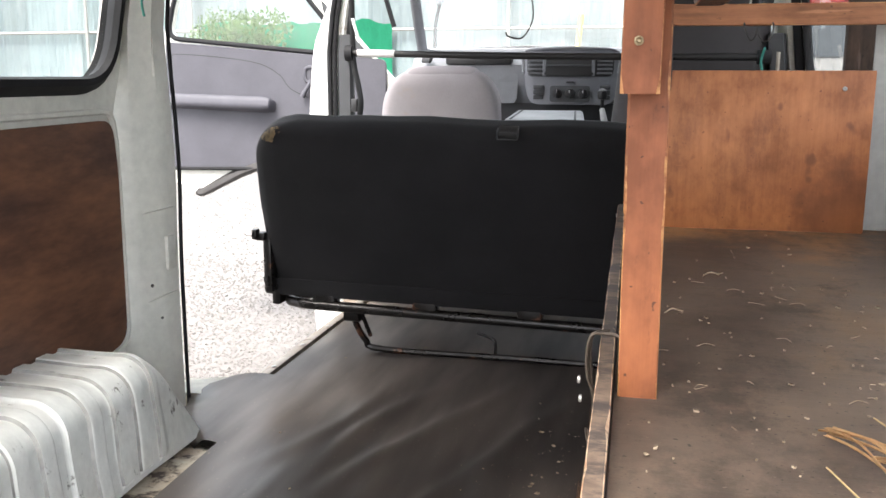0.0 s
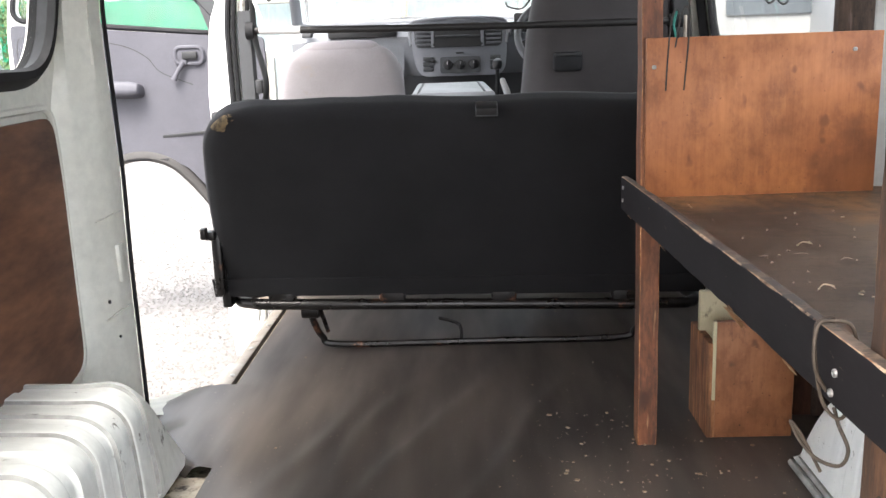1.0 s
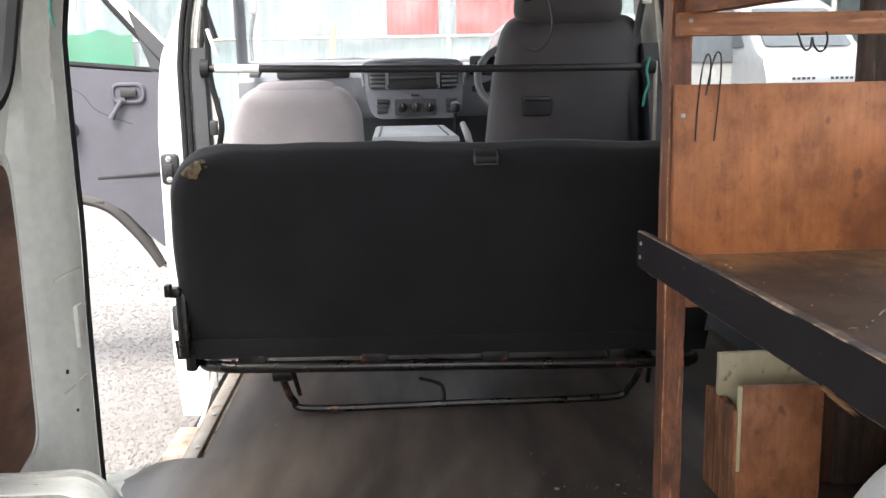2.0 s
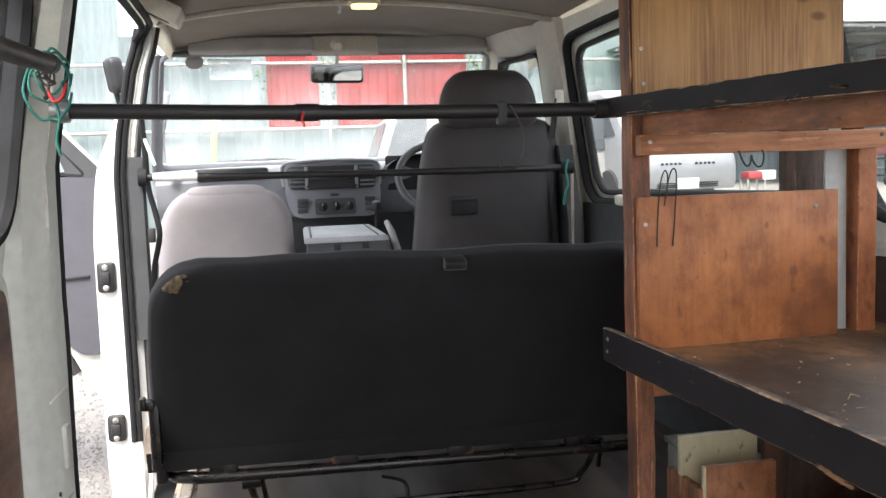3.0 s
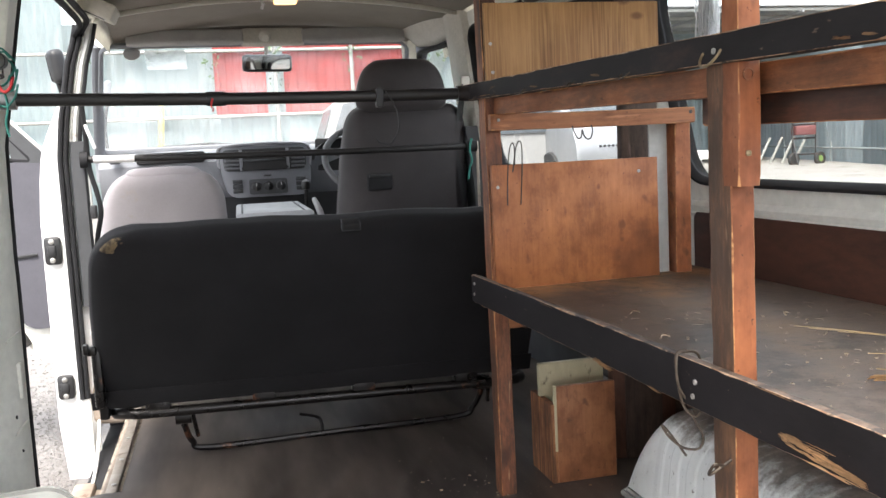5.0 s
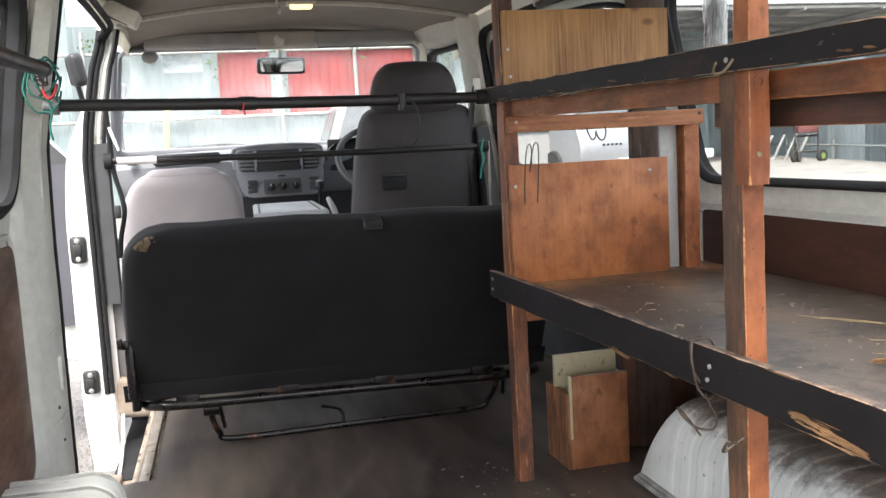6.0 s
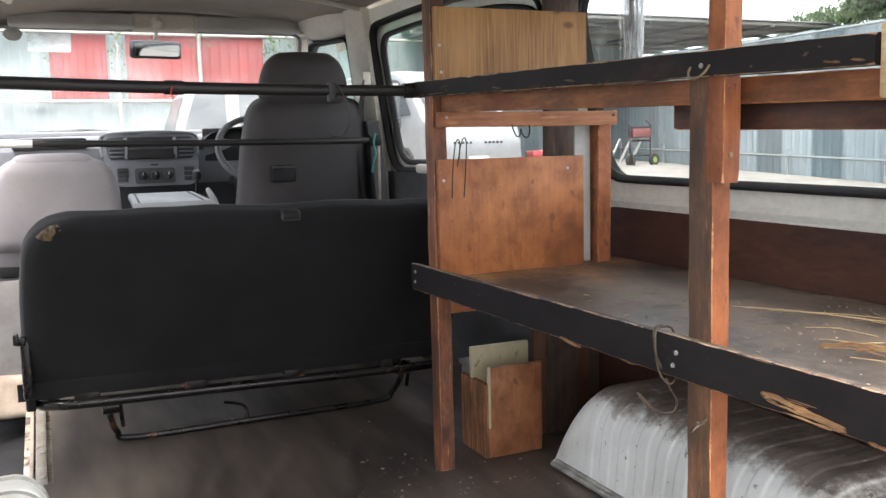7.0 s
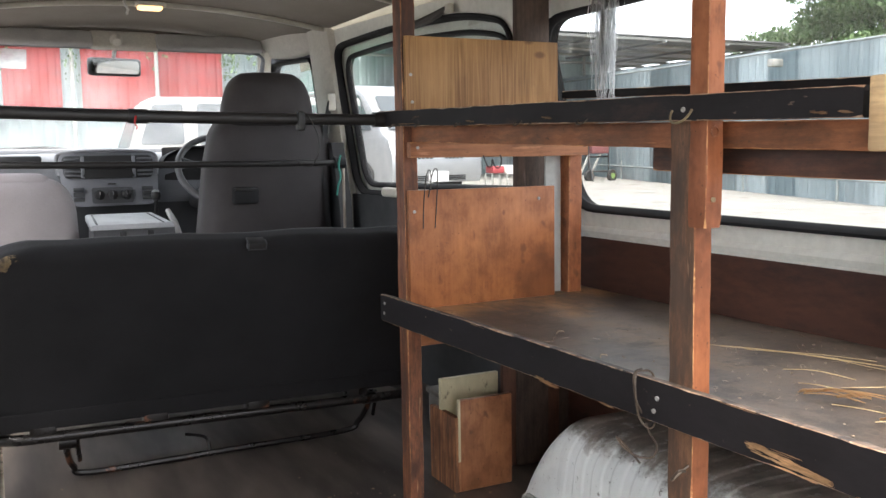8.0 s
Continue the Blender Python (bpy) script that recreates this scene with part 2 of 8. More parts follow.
def panel_ply(name, light, dark, spot, grime=0.45, patch=None):
    """Varnished plywood face: soft mottling, faint upright grain, brown spots and specks."""
    m, nt, bs = nodes_of(name)
    co = coords(nt)
    big = noise_node(nt, co, 5.0, 6, 0.6, (1, 1, 0.8))
    col = ramp(nt, big, [(0.34, dark), (0.62, light)])
    mid = noise_node(nt, co, 21.0, 5, 0.62, (1, 1, 0.7))
    col = mix(nt, 1.0, col, ramp(nt, mid, [(0.36, (0.70, 0.66, 0.62)), (0.5, (0.97, 0.96, 0.95)), (0.66, (1.16, 1.15, 1.12))]), "MULTIPLY")
    grain = noise_node(nt, co, 130.0, 5, 0.7, (1, 1, 0.05))
    col = mix(nt, 1.0, col, ramp(nt, grain, [(0.36, (0.88, 0.86, 0.84)), (0.6, (1, 1, 1))]), "MULTIPLY")
    blots = ramp(nt, noise_node(nt, co, 30.0, 2, 0.45, (1, 1, 0.8)), [(0.66, (0, 0, 0)), (0.73, (0.6, 0.6, 0.6))])
    col = mix(nt, blots, col, spot)
    streak = ramp(nt, noise_node(nt, co, 12.0, 7, 0.7, (1, 1, 0.25)), [(0.60, (0, 0, 0)), (0.72, (0.65, 0.65, 0.65))])
    col = mix(nt, streak, col, tuple(c * 1.3 for c in spot))
    specks = ramp(nt, noise_node(nt, co, 150.0, 2, 0.5), [(0.71, (0, 0, 0)), (0.75, (0.8, 0.8, 0.8))])
    col = mix(nt, specks, col, tuple(c * 0.6 for c in spot))
    worn = ramp(nt, noise_node(nt, co, 9.5, 10, 0.78, (1, 1, 0.45)), [(0.52, (0, 0, 0)), (0.66, (grime,) * 3)])
    col = mix(nt, worn, col, tuple(c * 0.9 for c in spot))
    if patch:
        geo = nt.nodes.new("ShaderNodeNewGeometry")
        mp = nt.nodes.new("ShaderNodeVectorMath")
        mp.operation = "DISTANCE"
        nt.links.new(geo.outputs["Position"], mp.inputs[0])
        mp.inputs[1].default_value = (patch[0], -0.0125, patch[1])
        ad = nt.nodes.new("ShaderNodeMath")
        ad.operation = "MULTIPLY_ADD"
        nt.links.new(noise_node(nt, co, 16.0, 8, 0.75), ad.inputs[0])
        ad.inputs[1].default_value = 0.22
        nt.links.new(mp.outputs["Value"], ad.inputs[2])
        col = mix(nt, ramp(nt, ad.outputs["Value"], [(patch[2] + 0.05, (0.6, 0.6, 0.6)), (patch[2] + 0.12, (0, 0, 0))]), col, tuple(c * 1.1 for c in spot))
    scuff = ramp(nt, noise_node(nt, co, 70.0, 4, 0.6, (0.25, 1, 1)), [(0.70, (0, 0, 0)), (0.76, (0.5, 0.5, 0.5))])
    col = mix(nt, scuff, col, tuple(min(0.8, c * 1.4) for c in light))
    nt.links.new(tinted(nt, col, 0.08), bs.inputs["Base Color"])
    nt.links.new(ramp(nt, mid, [(0.35, (0.58,) * 3), (0.65, (0.42,) * 3)]), bs.inputs["Roughness"])
    bs.inputs["Specular IOR Level"].default_value = 0.35
    bump(nt, bs, grain, 0.35, 0.0012)
    return m


def pine_face(name):
    """Pine plywood: wavering upright grain lines and a few dark knots."""
    m, nt, bs = nodes_of(name)
    co = coords(nt)
    base = ramp(nt, noise_node(nt, co, 6.0, 6, 0.6, (1, 1, 0.4)), [(0.35, (0.33, 0.168, 0.060)), (0.62, (0.45, 0.248, 0.096))])
    ring = noise_node(nt, co, 46.0, 2, 0.5, (1, 1, 0.045))
    lines = ramp(nt, ring, [(0.30, (1, 1, 1)), (0.40, (0.48, 0.40, 0.33)), (0.435, (0.96, 0.95, 0.94)), (0.52, (0.58, 0.50, 0.42)), (0.56, (1.04, 1.04, 1.03)), (0.65, (0.74, 0.68, 0.62))])
    soft = ramp(nt, noise_node(nt, co, 5.0, 4, 0.6, (1, 1, 0.6)), [(0.38, (0.25, 0.25, 0.25)), (0.60, (1, 1, 1))])
    col = mix(nt, soft, base, mix(nt, 1.0, base, lines, "MULTIPLY"))
    grain = noise_node(nt, co, 120.0, 5, 0.7, (1, 1, 0.05))
    col = mix(nt, 1.0, col, ramp(nt, grain, [(0.34, (0.78, 0.75, 0.72)), (0.6, (1, 1, 1))]), "MULTIPLY")
    vo = nt.nodes.new("ShaderNodeTexVoronoi")
    vo.inputs["Scale"].default_value = 9.5
    mv = nt.nodes.new("ShaderNodeMapping")
    mv.inputs["Scale"].default_value = (0.7, 1, 1.3)
    nt.links.new(co, mv.inputs["Vector"])
    nt.links.new(mv.outputs["Vector"], vo.inputs["Vector"])
    col = mix(nt, ramp(nt, vo.outputs["Distance"], [(0.085, (0.9, 0.9, 0.9)), (0.14, (0, 0, 0))]), col, (0.16, 0.07, 0.028))
    dirt = ramp(nt, noise_node(nt, co, 11.0, 8, 0.7), [(0.57, (0, 0, 0)), (0.70, (0.5, 0.5, 0.5))])
    col = mix(nt, dirt, col, (0.24, 0.125, 0.052))
    nt.links.new(col, bs.inputs["Base Color"])
    bs.inputs["Roughness"].default_value = 0.55
    bump(nt, bs, grain, 0.4, 0.0012)
    return m


def deck_wood(name):
    """Old plywood walked grey: worn warm at one end, dirt ground in, pale and dark specks."""
    m, nt, bs = nodes_of(name)
    co = coords(nt)
    big = noise_node(nt, co, 3.2, 9, 0.68, (1, 0.7, 1))
    grain = noise_node(nt, co, 70.0, 5, 0.7, (0.12, 1, 1))
    col = ramp(nt, big, [(0.36, (0.082, 0.062, 0.050)), (0.46, (0.170, 0.130, 0.103)), (0.56, (0.240, 0.180, 0.137)), (0.66, (0.32, 0.22, 0.145))])
    sep = nt.nodes.new("ShaderNodeSeparateXYZ")
    nt.links.new(co, sep.inputs["Vector"])
    add = nt.nodes.new("ShaderNodeMath")
    add.operation = "MULTIPLY_ADD"
    nt.links.new(big, add.inputs[0])
    add.inputs[1].default_value = 0.9
    nt.links.new(sep.outputs["Y"], add.inputs[2])
    warm = ramp(nt, add.outputs["Value"], [(0.20, (0, 0, 0)), (0.38, (0.85, 0.85, 0.85))])
    col = mix(nt, warm, col, (0.52, 0.27, 0.115))
    col = mix(nt, 1.0, col, ramp(nt, grain, [(0.32, (0.90, 0.89, 0.88)), (0.6, (1.03, 1.03, 1.03))]), "MULTIPLY")
    dirt = ramp(nt, noise_node(nt, co, 8.0, 10, 0.78, (1, 0.8, 1)), [(0.50, (0, 0, 0)), (0.62, (0.8, 0.8, 0.8))])
    col = mix(nt, dirt, col, (0.075, 0.058, 0.048))
    sp = noise_node(nt, co, 210.0, 2, 0.5)
    col = mix(nt, ramp(nt, sp, [(0.715, (0, 0, 0)), (0.76, (0.8, 0.8, 0.8))]), col, (0.30, 0.245, 0.19))
    col = mix(nt, ramp(nt, sp, [(0.27, (0.9, 0.9, 0.9)), (0.33, (0, 0, 0))]), col, (0.03, 0.026, 0.024))
    nt.links.new(col, bs.inputs["Base Color"])
    nt.links.new(ramp(nt, big, [(0.35, (0.34,) * 3), (0.7, (0.55,) * 3)]), bs.inputs["Roughness"])
    bump(nt, bs, grain, 0.4, 0.0015)
    return m


def rubbed(name, pale, mid, paint, at=0.5, axis="y"):
    """The worn arris of a timber: bare wood where it is rubbed, the old surface elsewhere."""
    m, nt, bs = nodes_of(name)
    co = coords(nt)
    st = [0.4, 0.4, 0.4]
    st["xyz".index(axis)] = 1.0
    f = ramp(nt, noise_node(nt, co, 22.0, 8, 0.75, tuple(st)), [(at - 0.05, (0, 0, 0)), (at + 0.03, (1, 1, 1))])
    wood = ramp(nt, noise_node(nt, co, 60.0, 4, 0.6), [(0.35, mid), (0.65, pale)])
    nt.links.new(mix(nt, f, paint, wood), bs.inputs["Base Color"])
    bs.inputs["Roughness"].default_value = 0.65
    return m


def plain(name, col, rough=0.5, metal=0.0, emit=0.0):
    m, nt, bs = nodes_of(name)
    bs.inputs["Base Color"].default_value = (*col, 1)
    bs.inputs["Roughness"].default_value = rough
    bs.inputs["Metallic"].default_value = metal
    if emit:
        bs.inputs["Emission Color"].default_value = (*col, 1)
        bs.inputs["Emission Strength"].default_value = emit
    return m


def glassy(name, tint=(0.97, 0.99, 0.98), haze=0.06, kind="ShaderNodeBsdfDiffuse"):
    """Thin window glass: clear, with a little gloss."""
    m, nt, bs = nodes_of(name)
    out = nt.nodes["Material Output"]
    clear = nt.nodes.new("ShaderNodeBsdfTransparent")
    clear.inputs["Color"].default_value = (*tint, 1)
    gloss = nt.nodes.new("ShaderNodeBsdfGlossy")
    gloss.inputs["Roughness"].default_value = 0.02
    lw = nt.nodes.new("ShaderNodeLayerWeight")
    lw.inputs["Blend"].default_value = 0.5
    fr = nt.nodes.new("ShaderNodeMapRange")
    fr.inputs["From Min"].default_value, fr.inputs["From Max"].default_value = 0.55, 1.0
    fr.inputs["To Min"].default_value, fr.inputs["To Max"].default_value = 0.05, 0.6
    nt.links.new(lw.outputs["Facing"], fr.inputs["Value"])
    dust = nt.nodes.new(kind)
    dust.inputs["Color"].default_value = (0.75, 0.76, 0.74, 1)
    co = coords(nt)
    f = ramp(nt, noise_node(nt, co, 5.0, 6, 0.65), [(0.35, (haze * 0.4,) * 3), (0.75, (haze * 1.6,) * 3)])
    a = nt.nodes.new("ShaderNodeMixShader")
    b = nt.nodes.new("ShaderNodeMixShader")
    nt.links.new(f, a.inputs["Fac"])
    nt.links.new(clear.outputs["BSDF"], a.inputs[1])
    nt.links.new(dust.outputs["BSDF"], a.inputs[2])
    nt.links.new(fr.outputs["Result"], b.inputs["Fac"])
    nt.links.new(a.outputs["Shader"], b.inputs[1])
    nt.links.new(gloss.outputs["BSDF"], b.inputs[2])
    nt.links.new(b.outputs["Shader"], out.inputs["Surface"])
    return m


def edged(name, paint, bare, rough=0.55):
    """Black painted timber, rubbed through to the wood along scattered streaks."""
    m, nt, bs = nodes_of(name)
    co = coords(nt)
    streak = noise_node(nt, co, 14.0, 8, 0.72, (1.0, 0.22, 1.3))
    f = ramp(nt, streak, [(0.655, (0, 0, 0)), (0.69, (1, 1, 1))])
    fine = noise_node(nt, co, 120.0, 3, 0.6, (1, 0.15, 1))
    worn = ramp(nt, fine, [(0.3, tuple(c * 0.5 for c in bare)), (0.7, bare)])
    tone = ramp(nt, noise_node(nt, co, 9.0, 7, 0.7, (1, 0.4, 1)), [(0.3, tuple(c * 0.6 for c in paint)), (0.6, tuple(c * 1.3 for c in paint)), (0.70, (paint[0] * 3.4, paint[1] * 2.5, paint[2] * 2.0))])
    col = mix(nt, f, tone, worn)
    nick = ramp(nt, noise_node(nt, co, 85.0, 4, 0.65, (1, 0.35, 1)), [(0.68, (0, 0, 0)), (0.73, (0.8, 0.8, 0.8))])
    col = mix(nt, nick, col, (0.15, 0.105, 0.08))
    nt.links.new(col, bs.inputs["Base Color"])
    bs.inputs["Roughness"].default_value = rough
    bs.inputs["Specular IOR Level"].default_value = 0.22
    bump(nt, bs, fine, 0.3, 0.001)
    return m


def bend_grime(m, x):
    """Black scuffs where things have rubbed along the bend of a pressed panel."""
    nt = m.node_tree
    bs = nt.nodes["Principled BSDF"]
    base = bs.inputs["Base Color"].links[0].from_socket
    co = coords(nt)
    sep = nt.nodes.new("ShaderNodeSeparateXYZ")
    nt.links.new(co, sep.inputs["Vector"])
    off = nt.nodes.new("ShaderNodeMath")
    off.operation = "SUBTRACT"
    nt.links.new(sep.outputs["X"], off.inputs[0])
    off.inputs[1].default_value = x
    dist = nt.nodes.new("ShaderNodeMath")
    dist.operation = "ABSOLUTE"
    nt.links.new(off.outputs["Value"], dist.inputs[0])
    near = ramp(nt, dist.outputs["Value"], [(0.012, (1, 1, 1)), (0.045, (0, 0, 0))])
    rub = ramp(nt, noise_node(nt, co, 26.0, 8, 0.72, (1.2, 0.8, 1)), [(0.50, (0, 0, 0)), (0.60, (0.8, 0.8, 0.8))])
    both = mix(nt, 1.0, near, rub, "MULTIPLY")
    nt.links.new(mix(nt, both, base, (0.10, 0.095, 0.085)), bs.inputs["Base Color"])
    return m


def vinyl(name):
    """Old soft floor vinyl: rubbed brownish lanes, duller and shinier along the folds, dust specks."""
    m, nt, bs = nodes_of(name)
    co = coords(nt)
    a = noise_node(nt, co, 2.4, 2, 0.5, (1.6, 0.6, 1))
    b = noise_node(nt, co, 5.5, 3, 0.5, (2.2, 0.4, 1))
    col = ramp(nt, a, [(0.36, (0.048, 0.041, 0.037)), (0.5, (0.074, 0.062, 0.054)), (0.64, (0.106, 0.088, 0.075))])
    col = mix(nt, 1.0, col, ramp(nt, b, [(0.36, (0.72, 0.72, 0.73)), (0.64, (1.18, 1.16, 1.13))]), "MULTIPLY")
    speck = noise_node(nt, co, 160.0, 2, 0.5)
    col = mix(nt, ramp(nt, speck, [(0.70, (0, 0, 0)), (0.76, (0.7, 0.7, 0.7))]), col, (0.24, 0.19, 0.14))
    nt.links.new(col, bs.inputs["Base Color"])
    nt.links.new(ramp(nt, b, [(0.36, (0.42,) * 3), (0.64, (0.29,) * 3)]), bs.inputs["Roughness"])
    bs.inputs["Specular IOR Level"].default_value = 0.34
    bump(nt, bs, noise_node(nt, co, 7.0, 2, 0.5, (1.5, 0.5, 1)), 0.25, 0.004)
    return m


WHITE = surface("aged_white_van_paint", (0.78, 0.78, 0.72), (0.66, 0.655, 0.595), 0.33, scale=3.5, fine=45, bumps=0.04, stain=(0.26, 0.22, 0.17), stain_at=0.70, stain_scale=11.0, stain_soft=0.05, coat=0.15)
WHITE_OUT = surface("white_van_outer_paint", (0.82, 0.82, 0.80), (0.76, 0.76, 0.74), 0.25, scale=2.0, fine=30, bumps=0.0, coat=0.3)
CREAM = surface("cream_plastic_trim", (0.64, 0.615, 0.54), (0.53, 0.505, 0.44), 0.5, scale=5, fine=90, bumps=0.08)
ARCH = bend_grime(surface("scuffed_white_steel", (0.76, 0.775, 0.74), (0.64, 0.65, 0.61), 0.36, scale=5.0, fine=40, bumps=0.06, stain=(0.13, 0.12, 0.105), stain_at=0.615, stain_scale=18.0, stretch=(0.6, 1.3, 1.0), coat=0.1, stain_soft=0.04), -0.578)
ARCH_GROOVE = surface("dirt_in_pressed_grooves", (0.52, 0.52, 0.49), (0.10, 0.095, 0.085), 0.6, scale=11, fine=60, bumps=0.1)
RUBBER = surface("black_rubber", (0.022, 0.022, 0.024), (0.014, 0.014, 0.015), 0.6, scale=8, fine=80, bumps=0.05, spec=0.18)
MAT = vinyl("grey_black_vinyl_floor")
BOARD = surface("varnished_brown_hardboard", (0.120, 0.048, 0.030), (0.045, 0.021, 0.016), 0.28, stain=(0.026, 0.014, 0.012), stain_at=0.46, stain_scale=5.5, stain_soft=0.2, scale=2.8, fine=40, bumps=0.05, stretch=(1, 0.5, 1.6), rough2=0.5, spec=0.35)
# lighter copy of BOARD: stronger light and glossy smears are in its colour
BOARD_LIT = surface("lit_streaky_brown_hardboard", (0.23, 0.108, 0.062), (0.055, 0.025, 0.018), 0.28, scale=5.0, fine=40, bumps=0.05, stretch=(1, 0.7, 2.2), rough2=0.5, stain=(0.05, 0.025, 0.018), stain_at=0.54, stain_scale=3.0, stain_soft=0.2)
PLY = panel_ply("orange_plywood", (0.40, 0.150, 0.054), (0.28, 0.096, 0.036), (0.11, 0.038, 0.019), patch=(0.66, 0.48, 0.13))
PINE = pine_face("yellow_pine_plywood")
NEWWOOD = timber("pale_new_timber", (0.70, 0.52, 0.31), (0.58, 0.38, 0.19), "y", 0.6, ring=30, bands=0.3, blot=0.12)
CRATEPLY = panel_ply("grimy_offcut_plywood", (0.35, 0.145, 0.066), (0.22, 0.086, 0.040), (0.075, 0.034, 0.020), 0.95)
CRATESIDE = timber("dark_grained_plywood", (0.46, 0.20, 0.085), (0.14, 0.05, 0.025), "z", 0.6, ring=55, dirt=(0.05, 0.025, 0.016), dirt_at=0.58, bands=0.6)
POST_RED = timber("dark_red_stained_post", (0.40, 0.155, 0.070), (0.23, 0.080, 0.038), "z", 0.5, ring=22, dirt=(0.045, 0.022, 0.016), dirt_at=0.535, bands=0.5, pale=(0.56, 0.33, 0.17))
POST = panel_ply("red_brown_post_timber", (0.355, 0.125, 0.051), (0.235, 0.079, 0.034), (0.08, 0.032, 0.018), 0.95)
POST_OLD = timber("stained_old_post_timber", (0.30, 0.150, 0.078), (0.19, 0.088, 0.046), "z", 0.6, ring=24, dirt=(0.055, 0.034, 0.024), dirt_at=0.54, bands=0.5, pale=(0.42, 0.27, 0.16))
BATTEN = timber("brown_batten_timber", (0.40, 0.160, 0.066), (0.27, 0.098, 0.040), "x", 0.55, ring=22, dirt=(0.12, 0.05, 0.025), dirt_at=0.62, bands=0.35)
RUNNER = timber("brown_runner_timber", (0.42, 0.160, 0.064), (0.27, 0.092, 0.038), "y", 0.55, ring=22, dirt=(0.10, 0.045, 0.024), dirt_at=0.60, bands=0.32, blot=0.35)
DARKWOOD = timber("dark_weathered_plank", (0.120, 0.080, 0.060), (0.070, 0.044, 0.033), "z", 0.65, ring=24, dirt=(0.03, 0.02, 0.015), dirt_at=0.60, bands=0.4)
DECK = deck_wood("worn_dirty_plywood_deck")
BLACKWOOD = edged("black_painted_timber", (0.0125, 0.0105, 0.0115), (0.40, 0.21, 0.10), 0.6)
BLACK_TOP = rubbed("worn_black_top_face", (0.17, 0.120, 0.088), (0.095, 0.066, 0.048), (0.045, 0.035, 0.030), 0.51)
BLACK_EDGE = rubbed("rubbed_black_arris", (0.50, 0.36, 0.24), (0.22, 0.11, 0.06), (0.020, 0.016, 0.016), 0.47)
POST_EDGE = rubbed("rubbed_post_arris", (0.56, 0.29, 0.115), (0.40, 0.155, 0.058), (0.24, 0.085, 0.034), 0.52, "z")
STEEL_BOX = surface("dirty_grey_steel_box", (0.34, 0.33, 0.31), (0.16, 0.15, 0.14), 0.6, scale=6, fine=50)
CREAMWOOD = surface("cream_painted_board", (0.56, 0.50, 0.33), (0.44, 0.38, 0.23), 0.5, scale=5, fine=60, bumps=0.1, stain=(0.075, 0.052, 0.034), stain_at=0.60, stain_scale=20, stretch=(1, 1, 0.45))
FABRIC = surface("black_seat_cloth", (0.0172, 0.0165, 0.0180), (0.0118, 0.0115, 0.0126), 0.95, scale=5, fine=400, bumps=0.35, bump_d=0.001, spec=0.20, sheen=0.10)
FOAM = surface("torn_yellow_foam", (0.19, 0.135, 0.070), (0.030, 0.022, 0.015), 0.95, scale=70, fine=180, bumps=0.8)
GREYCLOTH = surface("light_grey_seat_cloth", (0.35, 0.322, 0.332), (0.29, 0.265, 0.272), 0.9, scale=4, fine=350, bumps=0.25, bump_d=0.001, stain=(0.30, 0.26, 0.24), stain_at=0.6, stain_scale=5)
DARKSEAT = surface("dark_grey_seat_cloth", (0.039, 0.033, 0.034), (0.028, 0.024, 0.025), 0.7, scale=4, fine=220, bumps=0.2, bump_d=0.001, sheen=0.12)
DASH = surface("grey_dash_plastic", (0.225, 0.232, 0.250), (0.18, 0.187, 0.203), 0.55, scale=6, fine=300, bumps=0.12, bump_d=0.001)
DASHDARK = surface("dark_dash_plastic", (0.05, 0.052, 0.056), (0.036, 0.038, 0.04), 0.5, scale=6, fine=260, bumps=0.12, bump_d=0.001)
BLACKPLASTIC = surface("black_plastic", (0.018, 0.018, 0.019), (0.012, 0.012, 0.013), 0.4, scale=8, fine=120, bumps=0.05)
DOORTRIM = surface("grey_door_trim", (0.078, 0.077, 0.092), (0.063, 0.062, 0.075), 0.6, scale=4, fine=260, bumps=0.12, bump_d=0.001)
LINING = surface("grey_brown_headlining", (0.285, 0.250, 0.212), (0.23, 0.20, 0.168), 0.9, scale=4, fine=320, bumps=0.2, bump_d=0.001)
IRON = surface("worn_black_steel_tube", (0.024, 0.021, 0.020), (0.010, 0.009, 0.009), 0.22, metal=0.45, scale=12, fine=90, bumps=0.1, stain=(0.19, 0.085, 0.05), stain_at=0.585, stain_scale=14)
STEEL = surface("dull_grey_steel", (0.34, 0.34, 0.34), (0.2, 0.2, 0.2), 0.35, metal=0.85, scale=12, fine=90, bumps=0.06)
SCREW = surface("bright_screw_steel", (0.52, 0.50, 0.48), (0.36, 0.35, 0.33), 0.3, metal=0.7, scale=20, fine=90, bumps=0.0)
WIRE = surface("rusty_wire", (0.13, 0.10, 0.075), (0.05, 0.038, 0.03), 0.45, metal=0.5, scale=30, fine=120, bumps=0.1)
POLE = surface("black_painted_pole", (0.026, 0.024, 0.024), (0.015, 0.014, 0.014), 0.38, metal=0.2, scale=10, fine=90, bumps=0.06, stain=(0.075, 0.062, 0.055), stain_at=0.64, stain_scale=18)
WORN = surface("rubbed_pinkish_steel", (0.46, 0.36, 0.32), (0.20, 0.12, 0.10), 0.5, scale=14, fine=60, bumps=0.2, stain=(0.30, 0.05, 0.045), stain_at=0.56, stain_scale=9, stretch=(0.5, 1, 1))
ALU = surface("worn_aluminium_strip", (0.40, 0.36, 0.31), (0.24, 0.20, 0.16), 0.4, metal=0.6, scale=8, fine=60, bumps=0.1, stain=(0.14, 0.09, 0.06), stain_at=0.58, stain_scale=14)
